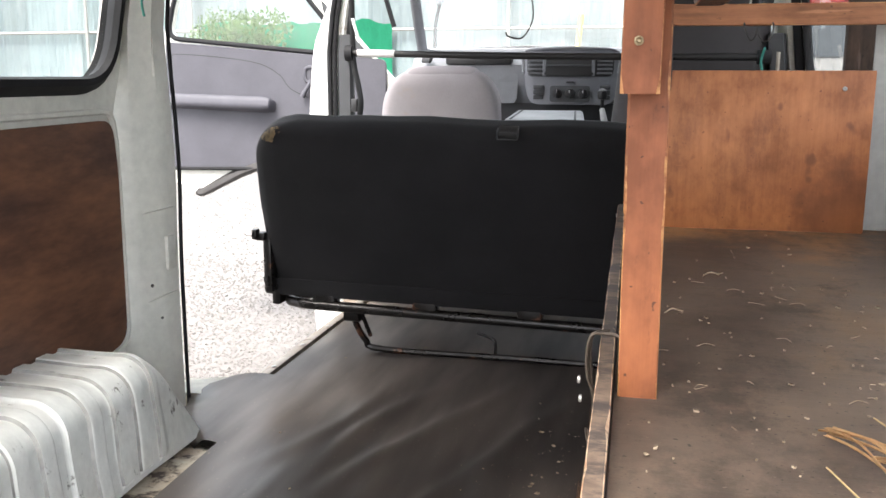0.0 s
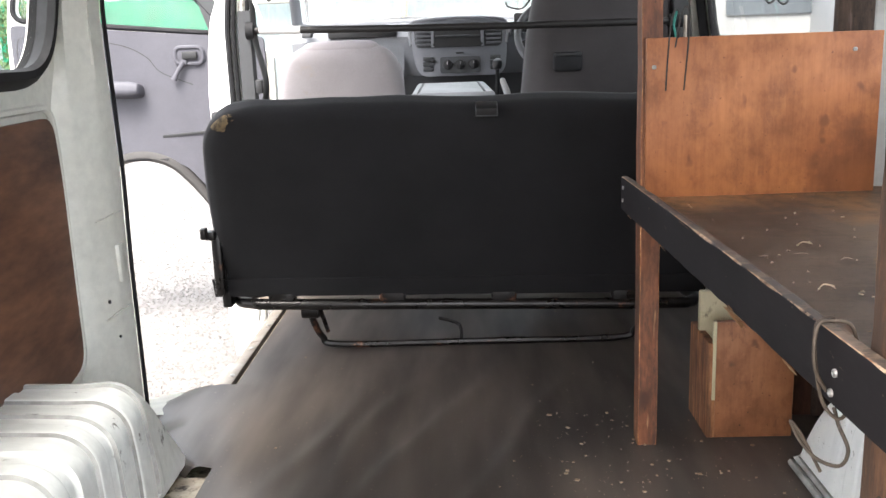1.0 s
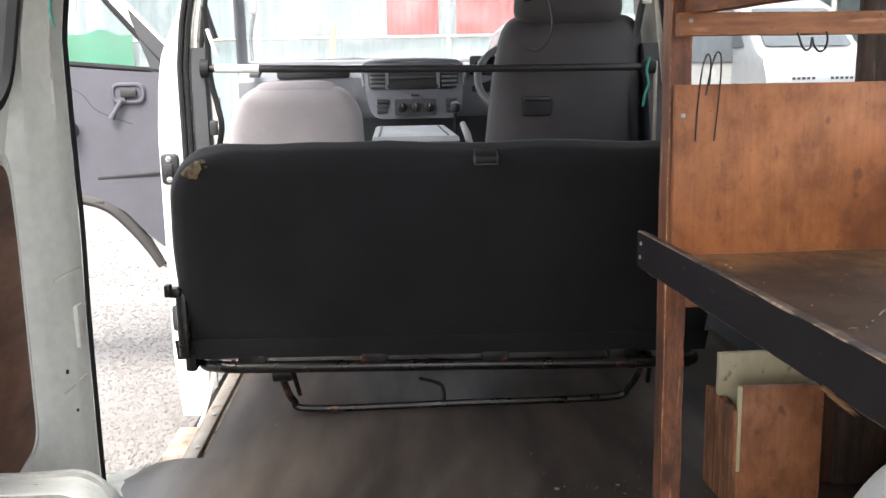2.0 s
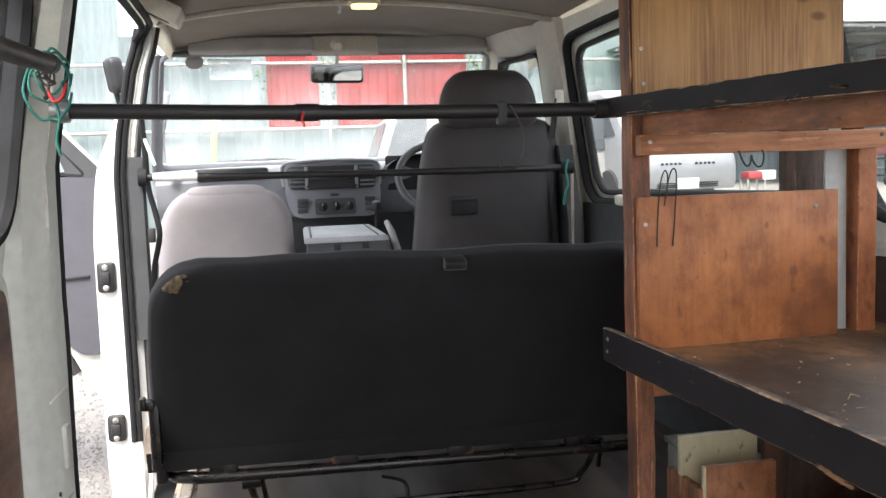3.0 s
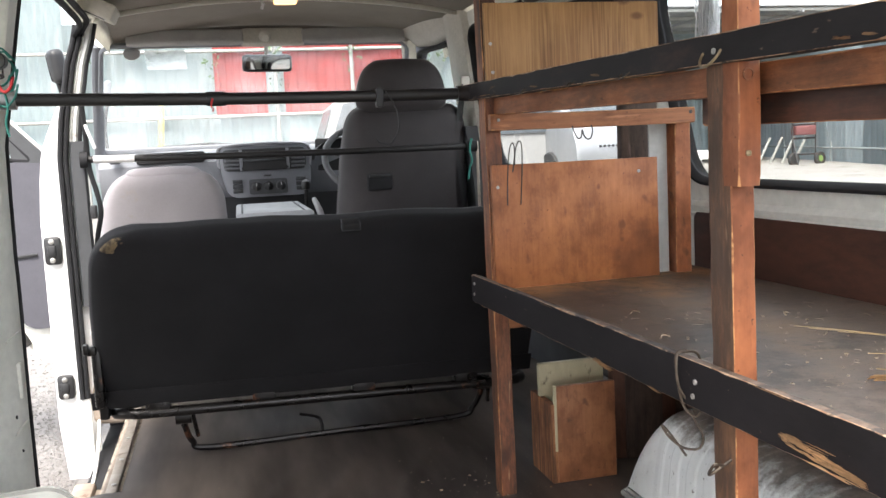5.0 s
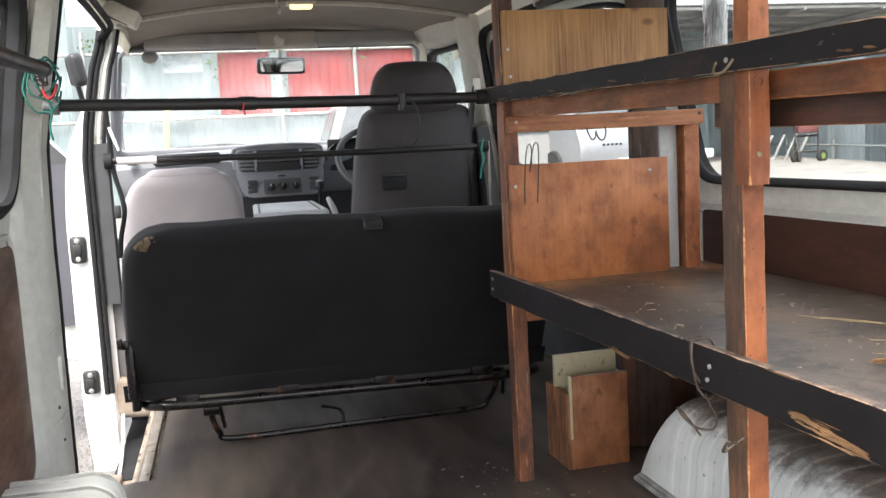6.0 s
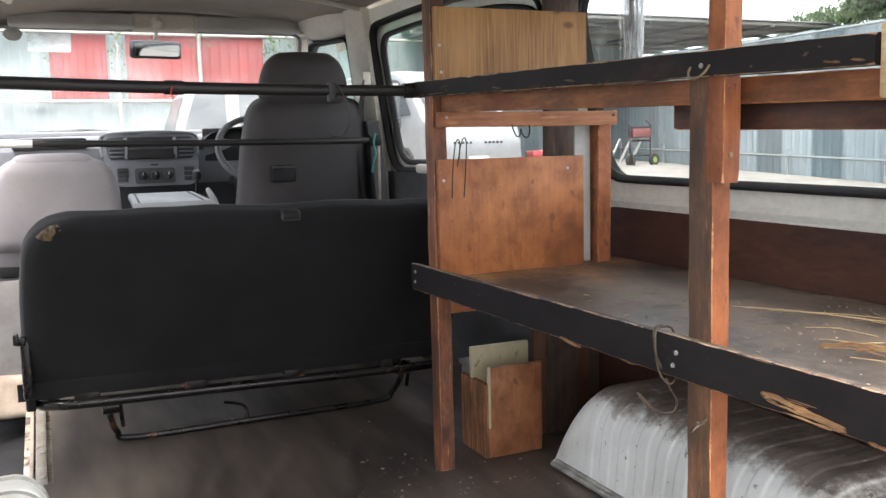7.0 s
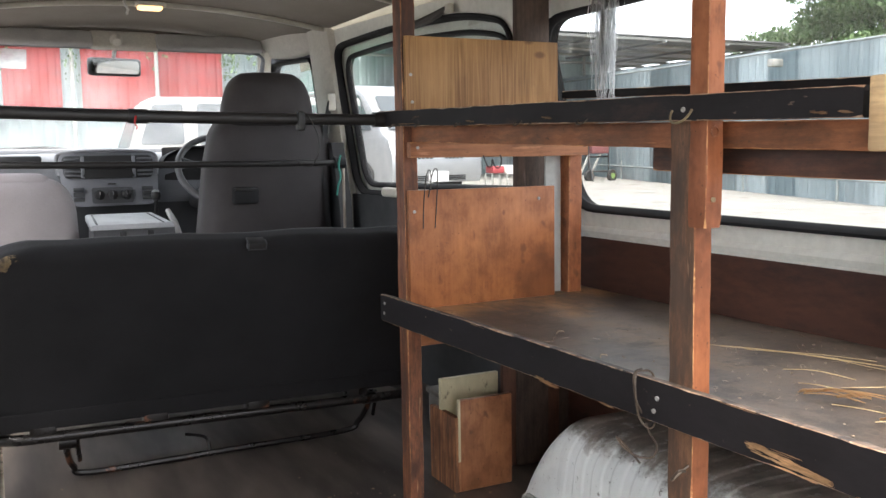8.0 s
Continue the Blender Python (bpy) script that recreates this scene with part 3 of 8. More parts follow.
RUST = surface("peeling_rusty_floor_steel", (0.50, 0.45, 0.36), (0.22, 0.16, 0.11), 0.7, scale=12, fine=80, bumps=0.5, stain=(0.05, 0.035, 0.028), stain_at=0.5, stain_scale=16)
TAPE = surface("white_tape", (0.72, 0.71, 0.70), (0.6, 0.58, 0.57), 0.6, scale=20, fine=90, bumps=0.1)
TEAL = plain("teal_cord", (0.015, 0.14, 0.11), 0.7)
REDCORD = plain("red_ribbon", (0.45, 0.03, 0.03), 0.7)
GLASS = glassy("window_glass")
SCREEN = glassy("dusty_windscreen_glass", (0.97, 0.99, 0.98), 0.13, "ShaderNodeBsdfTranslucent")
MIRROR = plain("mirror_glass", (0.60, 0.61, 0.61), 0.03, 1.0)
STRAW = surface("dry_straw", (0.50, 0.38, 0.20), (0.36, 0.25, 0.12), 0.8, scale=30, fine=150, bumps=0.1)
CHIP = surface("pale_wood_chips", (0.48, 0.38, 0.27), (0.24, 0.17, 0.11), 0.8, scale=30, fine=150, bumps=0.1, vary=0.3)


def torn_film(name):
    """Crumpled clear plastic: part clear, part milky."""
    m, nt, bs = nodes_of(name)
    clear = nt.nodes.new("ShaderNodeBsdfTransparent")
    milk = nt.nodes.new("ShaderNodeBsdfTranslucent")
    milk.inputs["Color"].default_value = (0.86, 0.87, 0.87, 1)
    bs.inputs["Base Color"].default_value = (0.82, 0.83, 0.83, 1)
    bs.inputs["Roughness"].default_value = 0.18
    f = ramp(nt, noise_node(nt, coords(nt), 60.0, 5, 0.6, (1, 1, 0.2)), [(0.35, (0.12,) * 3), (0.65, (0.75,) * 3)])
    a = nt.nodes.new("ShaderNodeMixShader")
    b = nt.nodes.new("ShaderNodeMixShader")
    a.inputs["Fac"].default_value = 0.5
    nt.links.new(milk.outputs["BSDF"], a.inputs[1])
    nt.links.new(bs.outputs["BSDF"], a.inputs[2])
    nt.links.new(f, b.inputs["Fac"])
    nt.links.new(clear.outputs["BSDF"], b.inputs[1])
    nt.links.new(a.outputs["Shader"], b.inputs[2])
    nt.links.new(b.outputs["Shader"], nt.nodes["Material Output"].inputs["Surface"])
    return m


def dusty_steel(name, paint, dust):
    """White pressed steel with brown dust lying where it faces up."""
    m, nt, bs = nodes_of(name)
    co = coords(nt)
    geo = nt.nodes.new("ShaderNodeNewGeometry")
    sep = nt.nodes.new("ShaderNodeSeparateXYZ")
    nt.links.new(geo.outputs["Normal"], sep.inputs["Vector"])
    n1 = noise_node(nt, co, 13.0, 9, 0.75)
    sm = nt.nodes.new("ShaderNodeMath")
    sm.operation = "MULTIPLY_ADD"
    nt.links.new(n1, sm.inputs[0])
    sm.inputs[1].default_value = 1.3
    nt.links.new(sep.outputs["Z"], sm.inputs[2])
    mr = nt.nodes.new("ShaderNodeMapRange")
    mr.inputs["From Min"].default_value, mr.inputs["From Max"].default_value = 1.28, 1.55
    mr.inputs["To Max"].default_value = 0.92
    nt.links.new(sm.outputs["Value"], mr.inputs["Value"])
    white = ramp(nt, noise_node(nt, co, 5.0, 6, 0.6), [(0.35, tuple(c * 0.8 for c in paint)), (0.65, paint)])
    spots = ramp(nt, noise_node(nt, co, 55.0, 4, 0.7), [(0.64, (0, 0, 0)), (0.69, (0.8, 0.8, 0.8))])
    white = mix(nt, spots, white, (0.12, 0.09, 0.07))
    brown = ramp(nt, noise_node(nt, co, 16.0, 7, 0.7), [(0.38, tuple(c * 0.35 for c in dust)), (0.62, dust)])
    nt.links.new(mix(nt, mr.outputs["Result"], white, brown), bs.inputs["Base Color"])
    bs.inputs["Roughness"].default_value = 0.5
    return m


FROST = glassy("frosted_sticker", (0.95, 0.96, 0.95), 0.62, "ShaderNodeBsdfTranslucent")
BRASS = surface("tarnished_brass", (0.36, 0.29, 0.18), (0.2, 0.15, 0.09), 0.4, metal=0.7, scale=30, fine=90, bumps=0.0)
PLASTIC_FILM = torn_film("torn_clear_plastic_film")
ARCH_DUSTY = dusty_steel("dusty_white_steel", (0.80, 0.805, 0.78), (0.24, 0.195, 0.160))
GREYSTRIP = surface("pale_grey_trim", (0.44, 0.45, 0.43), (0.36, 0.36, 0.34), 0.5, scale=8, fine=60, bumps=0.05, stain=(0.2, 0.18, 0.15), stain_at=0.62)
BAREWOOD = timber("bare_splintered_wood", (0.80, 0.52, 0.28), (0.50, 0.27, 0.12), "y", 0.7, ring=70, knots=False, bands=0.6, dirt=(0.06, 0.035, 0.022), dirt_at=0.57)


# ---- van shell ----
def loft(bm, sections, cap=True):
    """Closed sections of equal count joined one to the next."""
    rings = [[bm.verts.new(p) for p in s] for s in sections]
    for a, b in zip(rings, rings[1:]):
        for i in range(len(a)):
            j = (i + 1) % len(a)
            bm.faces.new((a[i], a[j], b[j], b[i]))
    if cap:
        bm.faces.new(rings[0][::-1])
        bm.faces.new(rings[-1])
    return bm


def sheet(bm, fn, us, vs):
    """A surface over a grid of u and v."""
    g = [[bm.verts.new(fn(u, v)) for v in vs] for u in us]
    for i in range(len(us) - 1):
        for j in range(len(vs) - 1):
            bm.faces.new((g[i][j], g[i + 1][j], g[i + 1][j + 1], g[i][j + 1]))
    return bm


def span(a, b, n):
    return [a + (b - a) * i / n for i in range(n + 1)]


def right_x(y, z):
    """Inner skin of the driver's side."""
    return 0.835 - 0.12 * max(z - 0.6, 0) - 0.022 * y


def left_x(y, z):
    return -0.765 + 0.12 * max(z - 0.6, 0) + 0.0 * y


def gasket(name, outline, put, parent, r=0.013, wide=1.7):
    """Rubber seal round an opening, on both lips."""
    bm = B()
    tube(bm, [put(p[0], p[1], 0) for p in outline], r * wide, 8, closed=True, flat=0.55)
    return part(name, bm, RUBBER, parent, "black rubber window seal")


def pane(name, outline, put, parent):
    bm = B()
    bm.faces.new([bm.verts.new(put(p[0], p[1], 0)) for p in outline])
    bmesh.ops.triangulate(bm, faces=bm.faces[:])
    ob = part(name, bm, GLASS, parent, "clear dusty glass pane", smooth=False)
    ob.visible_shadow = False
    return ob


def glass_grid(bm, outline, put):
    """A bowed single sheet cut to an outline, as strips."""
    flat = B()
    flat.faces.new([flat.verts.new((p[0], p[1], 0)) for p in outline])
    for k in span(-0.78, 0.65, 20):
        bmesh.ops.bisect_plane(flat, geom=flat.verts[:] + flat.edges[:] + flat.faces[:], plane_co=(k, 0, 0), plane_no=(1, 0, 0))
    table = {v: bm.verts.new(put(v.co.x, v.co.y, 0)) for v in flat.verts}
    for f in flat.faces:
        bm.faces.new([table[v] for v in f.verts])
    flat.free()


# floor with a soft vinyl sheet
def floor_z(x, y):
    n = noise.noise(Vector((x * 2.2, y * 1.6, 0.3))) * 0.004 + noise.noise(Vector((x * 9, y * 1.4, 2.0))) * 0.0030
    n += 0.0120 * max(0.0, noise.noise(Vector((x * 15 + 2 * y, y * 2.2, 5.0)))) * math.exp(-((x - 0.02) / 0.30) ** 2 - ((y + 0.15) / 0.45) ** 2)
    wrinkle = 0.006 * math.exp(-((x - 0.07 - 0.1 * (y + 0.1)) / 0.05) ** 2 - ((y + 0.05) / 0.05) ** 2)
    for x0, y0, yl, a in ((-0.30, 0.12, 0.22, 0.007), (-0.22, 0.06, 0.20, 0.010), (-0.15, -0.02, 0.22, 0.009), (-0.05, 0.15, 0.30, 0.006), (0.03, -0.05, 0.25, 0.007), (0.10, 0.05, 0.25, 0.006), (-0.36, -0.35, 0.25, 0.006), (-0.10, -0.45, 0.25, 0.007)):
        n += a * math.exp(-((x - x0 - 0.25 * (y - y0) - 0.02 * math.sin(9 * y + x0 * 40)) / 0.026) ** 2 - ((y - y0) / yl) ** 2)
    fold = 0.0075 * math.sin(9 * x + 5.5 * y + 2.2 * noise.noise(Vector((x * 2, y * 2, 7)))) * max(0.0, noise.noise(Vector((x * 1.6, y * 1.3, 4))) + 0.25)
    return n + wrinkle + fold


bm = B()
sheet(bm, lambda u, v: Vector((u, v, floor_z(u, v))), span(-0.49, 0.83, 130), span(-1.55, 1.55, 160))
sheet(bm, lambda u, v: Vector((-0.49 + (u - 1) * min(0.30, 0.07 + 0.14 * max(0, min(1, (v + 0.06) / 0.12)) + 0.02 * math.sin(v * 31)) * 1.0, v, floor_z(-0.49, v) + 0.012 * math.sin(math.pi * (1 - u)) * (1 - u) - 0.02 * (1 - u) ** 3)), span(0, 1, 10), span(-0.06, 0.345, 24))
sheet(bm, lambda u, v: Vector((-0.49 + (u - 1) * 0.06, v, floor_z(-0.49, v))), span(0, 1, 3), span(0.345, 1.55, 20))
bmesh.ops.remove_doubles(bm, verts=bm.verts, dist=0.0005)
solo("floor", bm, MAT, "worn grey-black vinyl floor sheet with wrinkles and scuffs", "floor", kind="structure")

bm = B()
box(bm, -0.62, 0.86, -1.55, 1.5, -0.08, -0.040, 0.003)
box(bm, -0.86, -0.62, -1.55, 0.33, -0.08, -0.040, 0.003)
solo("floor_pan", bm, RUST, "peeling painted steel floor pan under the vinyl", "floor pan", kind="structure")

bm = B()
sheet(bm, lambda u, v: Vector((u, v, -0.008 + 0.004 * noise.noise(Vector((u * 30, v * 18, 0))))), span(-0.60, -0.485, 8), span(-1.5, -0.075, 70))
solo("floor_edge", bm, RUST, "rusty bare steel strip along the wheel arch", "floor edge", kind="structure")

bm = B()
box(bm, -0.588, -0.562, 0.345, 1.42, -0.012, 0.005, 0.002)
sill = solo("sill_strip", bm, ALU, "worn aluminium sill strip screwed along the floor edge", "sill strip", kind="structure")
for k in range(6):
    bm = B()
    lathe(bm, [(0.006, 0), (0.006, 0.002), (0.0, 0.0035)], Matrix.Translation((-0.572, 0.40 + 0.19 * k, 0.006)), 10)
    part("screw", bm, SCREW, sill)

# step well in the sliding door opening
SILLDIRT = surface("dirty_bare_sill", (0.36, 0.30, 0.245), (0.19, 0.145, 0.11), 0.6, scale=9, fine=60, stain=(0.16, 0.10, 0.07), stain_at=0.62, stain_scale=14)
bm = B()
box(bm, -0.715, -0.60, 0.34, 1.06, -0.235, -0.222, 0.004)
box(bm, -0.775, -0.71, 0.86, 1.06, -0.236, -0.20, 0.01)
box(bm, -0.604, -0.594, 0.36, 1.70, -0.23, -0.013, 0.002)
box(bm, -0.735, -0.60, 0.31, 0.345, -0.23, -0.016, 0.006)
for k in range(5):
    beam(bm, (-0.72, 0.50 + 0.11 * k, -0.219), (-0.605, 0.53 + 0.11 * k, -0.219), 0.02, 0.008, 0.002)
well = solo("step_well", bm, SILLDIRT, "dirty white painted step well of the sliding door", "step", kind="structure")
# front half lined black, floor and end, for the dark of the hole
bm = B()
box(bm, -0.745, -0.605, 1.04, 1.75, -0.235, -0.218, 0.004)
box(bm, -0.745, -0.605, 1.745, 1.76, -0.23, -0.02, 0.002)
solo("dark_step_lining", bm, RUBBER, "rubber lining, black for the shade in the front half of the step well", "step mat")
bm = B()
tube(bm, curve_points([(-0.726, 0.90, -0.23), (-0.728, 1.15, -0.215), (-0.735, 1.35, -0.17), (-0.737, 1.44, -0.10)], 5), 0.006, 8)
solo("step_flange", bm, WHITE_OUT, "white painted flange along the step edge", "step flange", kind="structure")
bm = B()
sheet(bm, lambda u, v: Vector((-0.76 + 0.165 * u, 0.205 + (0.125 + 0.05 * u) * v, -0.004 - 0.012 * v * v + 0.004 * noise.noise(Vector((u * 4, v * 4, 1))))), span(0, 1, 12), span(0, 1, 10))
bmesh.ops.solidify(bm, geom=bm.faces[:], thickness=0.012)
solo("sill_lip", bm, WHITE, "white painted rolled lip at the sill corner", "sill lip", kind="structure")
# seat base side and ledge in front of the step
bm = B()
box(bm, -0.745, -0.58, 1.452, 1.475, 0.02, 0.34, 0.004)
solo("seat_base", bm, surface("scuffed_grey_seat_base", (0.16, 0.155, 0.155), (0.085, 0.08, 0.08), 0.5, scale=7, fine=50, stain=(0.28, 0.26, 0.24), stain_at=0.60, stain_scale=9), "scuffed grey steel side of the front seat base", "seat base", kind="structure")
bm = B()
cushion(bm, (0.205, 0.16, 0.15), 0.025, pose(-0.690, 1.512, -0.05, 0, 4, 0), 10, 0, 0.008, 4)
solo("sill_corner", bm, SILLDIRT, "dirty cream sill corner below the seat base", "sill corner", kind="structure")

# driver's side wall: lower part, upper part with two windows
wall_r = thing("wall_right", (0.84, 0, 0), "white painted steel van side with two windows", "van wall", kind="structure")
bm = B()
plate(bm, [(-1.5, -0.04), (1.85, -0.04), (1.85, 0.61), (-1.5, 0.61)], [], lambda u, v, s: Vector((right_x(u, v) + 0.03 * s, u, v)))
part("lower_panel", bm, WHITE, wall_r)
W1 = round_poly([(-1.25, 0.657), (0.115, 0.667), (0.185, 1.15), (-1.25, 1.15)], [0.08, 0.085, 0.10, 0.08], 7)
W2 = round_poly([(0.34, 0.672), (1.56, 0.660), (1.60, 1.235), (1.05, 1.243), (0.55, 1.215), (0.325, 1.165)], [0.08, 0.10, 0.09, 0.3, 0.25, 0.08], 7)
put_r = lambda u, v, s: Vector((right_x(u, v) + 0.035 * s, u, v))
bm = B()
plate(bm, [(-1.5, 0.60), (1.70, 0.60), (1.70, 1.32), (-1.5, 1.32)], [W1, W2], put_r)
part("window_panel", bm, WHITE, wall_r)
for outline, wide in ((W1, 1.0), (W2, 1.25)):
    gasket("seal", outline, put_r, wall_r, 0.013, wide)
    pane("pane", outline, lambda u, v, s: Vector((right_x(u, v) + 0.018 + 0.004 * s, u, v)), wall_r)
bm = B()
ring = [(u - 0.003 * (1 if u > -0.6 else -1), v + 0.003 * (1 if v < 0.9 else -1)) for u, v in W1]
loft(bm, [[Vector((right_x(u, v) + x, u, v)) for u, v in ring] for x in (0.002, 0.033)], cap=False)
bmesh.ops.solidify(bm, geom=bm.faces[:], thickness=0.002)
part("reveal_rubber", bm, RUBBER, wall_r, "black rubber lining of the window edge")
# inner rubber and white flange that show as a double ring in the middle window
ring = round_poly([(0.375, 0.704), (1.52, 0.692), (1.555, 1.19), (1.05, 1.20), (0.56, 1.17), (0.36, 1.13)], [0.08, 0.10, 0.09, 0.3, 0.25, 0.08], 7)
bm = B()
plate(bm, W2, [ring], lambda u, v, s: Vector((right_x(u, v) + 0.024 + 0.004 * s, u, v)))
part("window_frame", bm, WHITE, wall_r, "white inner window frame")
gasket("seal", ring, lambda u, v, s: Vector((right_x(u, v) + 0.022, u, v)), wall_r, 0.010, 1.4)
bm = B()
tube(bm, [(right_x(y, 0.605) - 0.004, y, 0.612) for y in span(-1.5, 0.12, 20)], 0.012, 8, flat=0.5)
tube(bm, [(right_x(y, 0.585) - 0.002, y, 0.588) for y in span(-1.5, 0.12, 20)], 0.006, 6)
part("waist_bead", bm, WHITE, wall_r, "folded steel waist bead")

bm = B()
plate(bm, round_poly([(-1.42, 0.02), (0.185, 0.02), (0.185, 0.40), (0.10, 0.44), (0.10, 0.593), (-1.42, 0.585)], 0.02), [], lambda u, v, s: Vector((right_x(u, v) - 0.003 - 0.005 * s, u, v)))
solo("wall_board", bm, BOARD, "varnished dark brown hardboard lining on the van side", "wall board", "hardboard linings")

# dark door lining under the middle window
bm = B()
plate(bm, round_poly([(0.20, -0.01), (1.60, -0.01), (1.60, 0.655), (0.20, 0.655)], 0.02), [], lambda u, v, s: Vector((right_x(u, v) - 0.004 - 0.012 * s, u, v)))
lining = solo("door_lining", bm, DASHDARK, "dark grey vinyl lining below the middle window", "door lining", kind="structure")
bm = B()
cushion(bm, (0.03, 0.13, 0.035), 0.012, pose(0.775, 1.20, 0.672), 6)
part("handle", bm, CREAM, lining, "pale plastic handle")
grab = thing("grab_handle", (0.70, 0.75, 1.23), "dark plastic grab handle curved under the roof edge", "grab handle")
bm = B()
tube(bm, curve_points([(0.722, 0.93, 1.235), (0.712, 0.88, 1.222), (0.708, 0.78, 1.222), (0.712, 0.68, 1.232), (0.720, 0.63, 1.245)], 6), [0.008 + 0.006 * math.sin(math.pi * i / 24) for i in range(25)], 8)
part("grip", bm, surface("brown_black_plastic", (0.05, 0.042, 0.036), None, 0.5), grab)
for y in (0.935, 0.625):
    bm = B()
    cushion(bm, (0.022, 0.04, 0.028), 0.008, pose(0.725, y, 1.243), 5)
    part("foot", bm, CREAM, grab)

# passenger side: rear quarter with a window and a brown board
wall_l = thing("wall_left", (-0.77, -0.6, 0), "white painted steel rear quarter with a window", "van wall", kind="structure")
put_l = lambda u, v, s: Vector((left_x(u, v) - 0.035 * s, u, v))
W4 = round_poly([(-1.25, 0.70), (0.045, 0.70), (0.105, 1.15), (-1.25, 1.15)], [0.08, 0.10, 0.1, 0.08], 7)
bm = B()
plate(bm, [(-1.5, -0.04), (0.17, -0.04), (0.17, 0.60), (-1.5, 0.60)], [], put_l)
part("lower_panel", bm, WHITE, wall_l)
bm = B()
plate(bm, [(-1.5, 0.60), (0.17, 0.60), (0.17, 1.32), (-1.5, 1.32)], [W4], put_l)
part("window_panel", bm, WHITE, wall_l)
gasket("seal", W4, put_l, wall_l, 0.015, 1.8)
bm = B()
ring = [(u - 0.004 * (1 if u > -0.6 else -1), v + 0.004 * (1 if v < 0.9 else -1)) for u, v in W4]
loft(bm, [[Vector((left_x(u, v) - x, u, v)) for u, v in ring] for x in (0.002, 0.03)], cap=False)
bmesh.ops.solidify(bm, geom=bm.faces[:], thickness=0.002)
part("reveal_rubber", bm, RUBBER, wall_l, "black rubber lining of the window edge")
pane("pane", W4, lambda u, v, s: Vector((left_x(u, v) - 0.018 - 0.004 * s, u, v)), wall_l)
bm = B()
plate(bm, round_poly([(-1.42, 0.02), (-0.20, 0.02), (-0.045, 0.148), (0.055, 0.165), (0.06, 0.53), (0.05, 0.632), (-1.42, 0.622)], [0.02, 0.02, 0.06, 0.04, 0.05, 0.035, 0.02]), [], lambda u, v, s: Vector((-0.756 + 0.006 * s, u, v)))
solo("wall_board", bm, BOARD_LIT, "varnished dark brown hardboard lining beside the door pillar", "wall board", "hardboard linings")
bm = B()
outline = [(-0.7585, p[0], p[1]) for p in round_poly([(-1.44, 0.0), (-0.20, 0.0), (-0.03, 0.138), (0.07, 0.155), (0.075, 0.53), (0.062, 0.65), (-1.44, 0.64)], [0.02, 0.02, 0.06, 0.04, 0.05, 0.035, 0.02])]
tube(bm, outline, 0.007, 6, closed=True)
part("bead", bm, WHITE, wall_l, "pressed bead round the lining")


def tumble(z, pts=((-0.3, -0.788), (0.80, -0.788), (0.85, -0.783), (0.935, -0.773), (1.02, -0.756), (1.12, -0.737), (1.19, -0.713), (1.24, -0.702), (1.36, -0.67))):
    """Outer edge of the front door pillar's seals at a height, or any other line through points."""
    for (a, p), (b, q) in zip(pts, pts[1:]):
        if z <= b:
            return p + (q - p) * (z - a) / (b - a)
    return pts[-1][1]


levels = [-0.04, 0.1, 0.25, 0.4, 0.50, 0.56, 0.60, 0.63, 0.66, 0.69, 0.72, 0.76, 0.82, 0.92, 1.02, 1.12, 1.22, 1.32]
# rear door pillar beside the sliding door
bm = B()
secs = []
for z in levels:
    d = 0.055 * max(z - 0.6, 0) + 0.145 * max(z - 0.83, 0)
    f = 0.012 * math.exp(-((z - 0.52) / 0.14) ** 2) - 0.04 * max(0, z - 0.62) / 0.3 * (1 if z < 0.92 else 0.92 / z)
    k = max(0.0, min(1.0, (z - 0.58) / 0.16))
    k = k * k * (3 - 2 * k)
    low_p = ((-0.80, 0.03), (-0.764, 0.066), (-0.758, 0.070), (-0.736, 0.086), (-0.731, 0.093), (-0.709, 0.138 + 0.4 * f), (-0.705, 0.148 + f), (-0.700, 0.190 + f), (-0.710, 0.205 + f), (-0.76, 0.208 + f), (-0.84, 0.20 + f), (-0.86, 0.15), (-0.86, 0.03))
    b = 0.13 * max(0.0, z - 0.66)
    high_p = ((-0.785, 0.138), (-0.764, 0.074 + b), (-0.758, 0.078 + b), *low_p[3:10], (-0.795, 0.20 + f), (-0.795, 0.156), (-0.792, 0.145))
    secs.append([Vector((p[0] + (q[0] - p[0]) * k + d, p[1] + (q[1] - p[1]) * k, z)) for p, q in zip(low_p, high_p)])
loft(bm, secs)
pillar = solo("door_pillar", bm, WHITE, "white painted pillar at the back of the door opening", "door pillar", kind="structure")
pillar.data.set_sharp_from_angle(angle=radians(30))
bm = B()
tube(bm, [(-0.7005 + 0.055 * max(z - 0.6, 0) + 0.145 * max(z - 0.83, 0), 0.206 + 0.012 * math.exp(-((z - 0.52) / 0.14) ** 2) - 0.04 * max(0, z - 0.62) / 0.3 * (1 if z < 0.92 else 0.92 / z), z) for z in span(-0.03, 1.3, 50)], 0.0045, 8)
part("door_seal", bm, RUBBER, pillar, "black rubber door seal")
bm = B()
box(bm, -0.712, -0.6985, 0.150, 0.180, 0.30, 0.375, 0.003)
part("striker_cover", bm, WHITE, pillar, "white striker cover plate")
bm = B()
lathe(bm, [(0.004, 0), (0.004, 0.003), (0, 0.004)], Matrix.Translation((-0.701, 0.08, 0.28)) @ pose(0, 0, 0, 0, 90, 0), 8)
lathe(bm, [(0.003, 0), (0.003, 0.003), (0, 0.004)], Matrix.Translation((-0.703, 0.115, 0.20)) @ pose(0, 0, 0, 0, 90, 0), 8)
part("rivet", bm, BLACKPLASTIC, pillar)
bm = B()
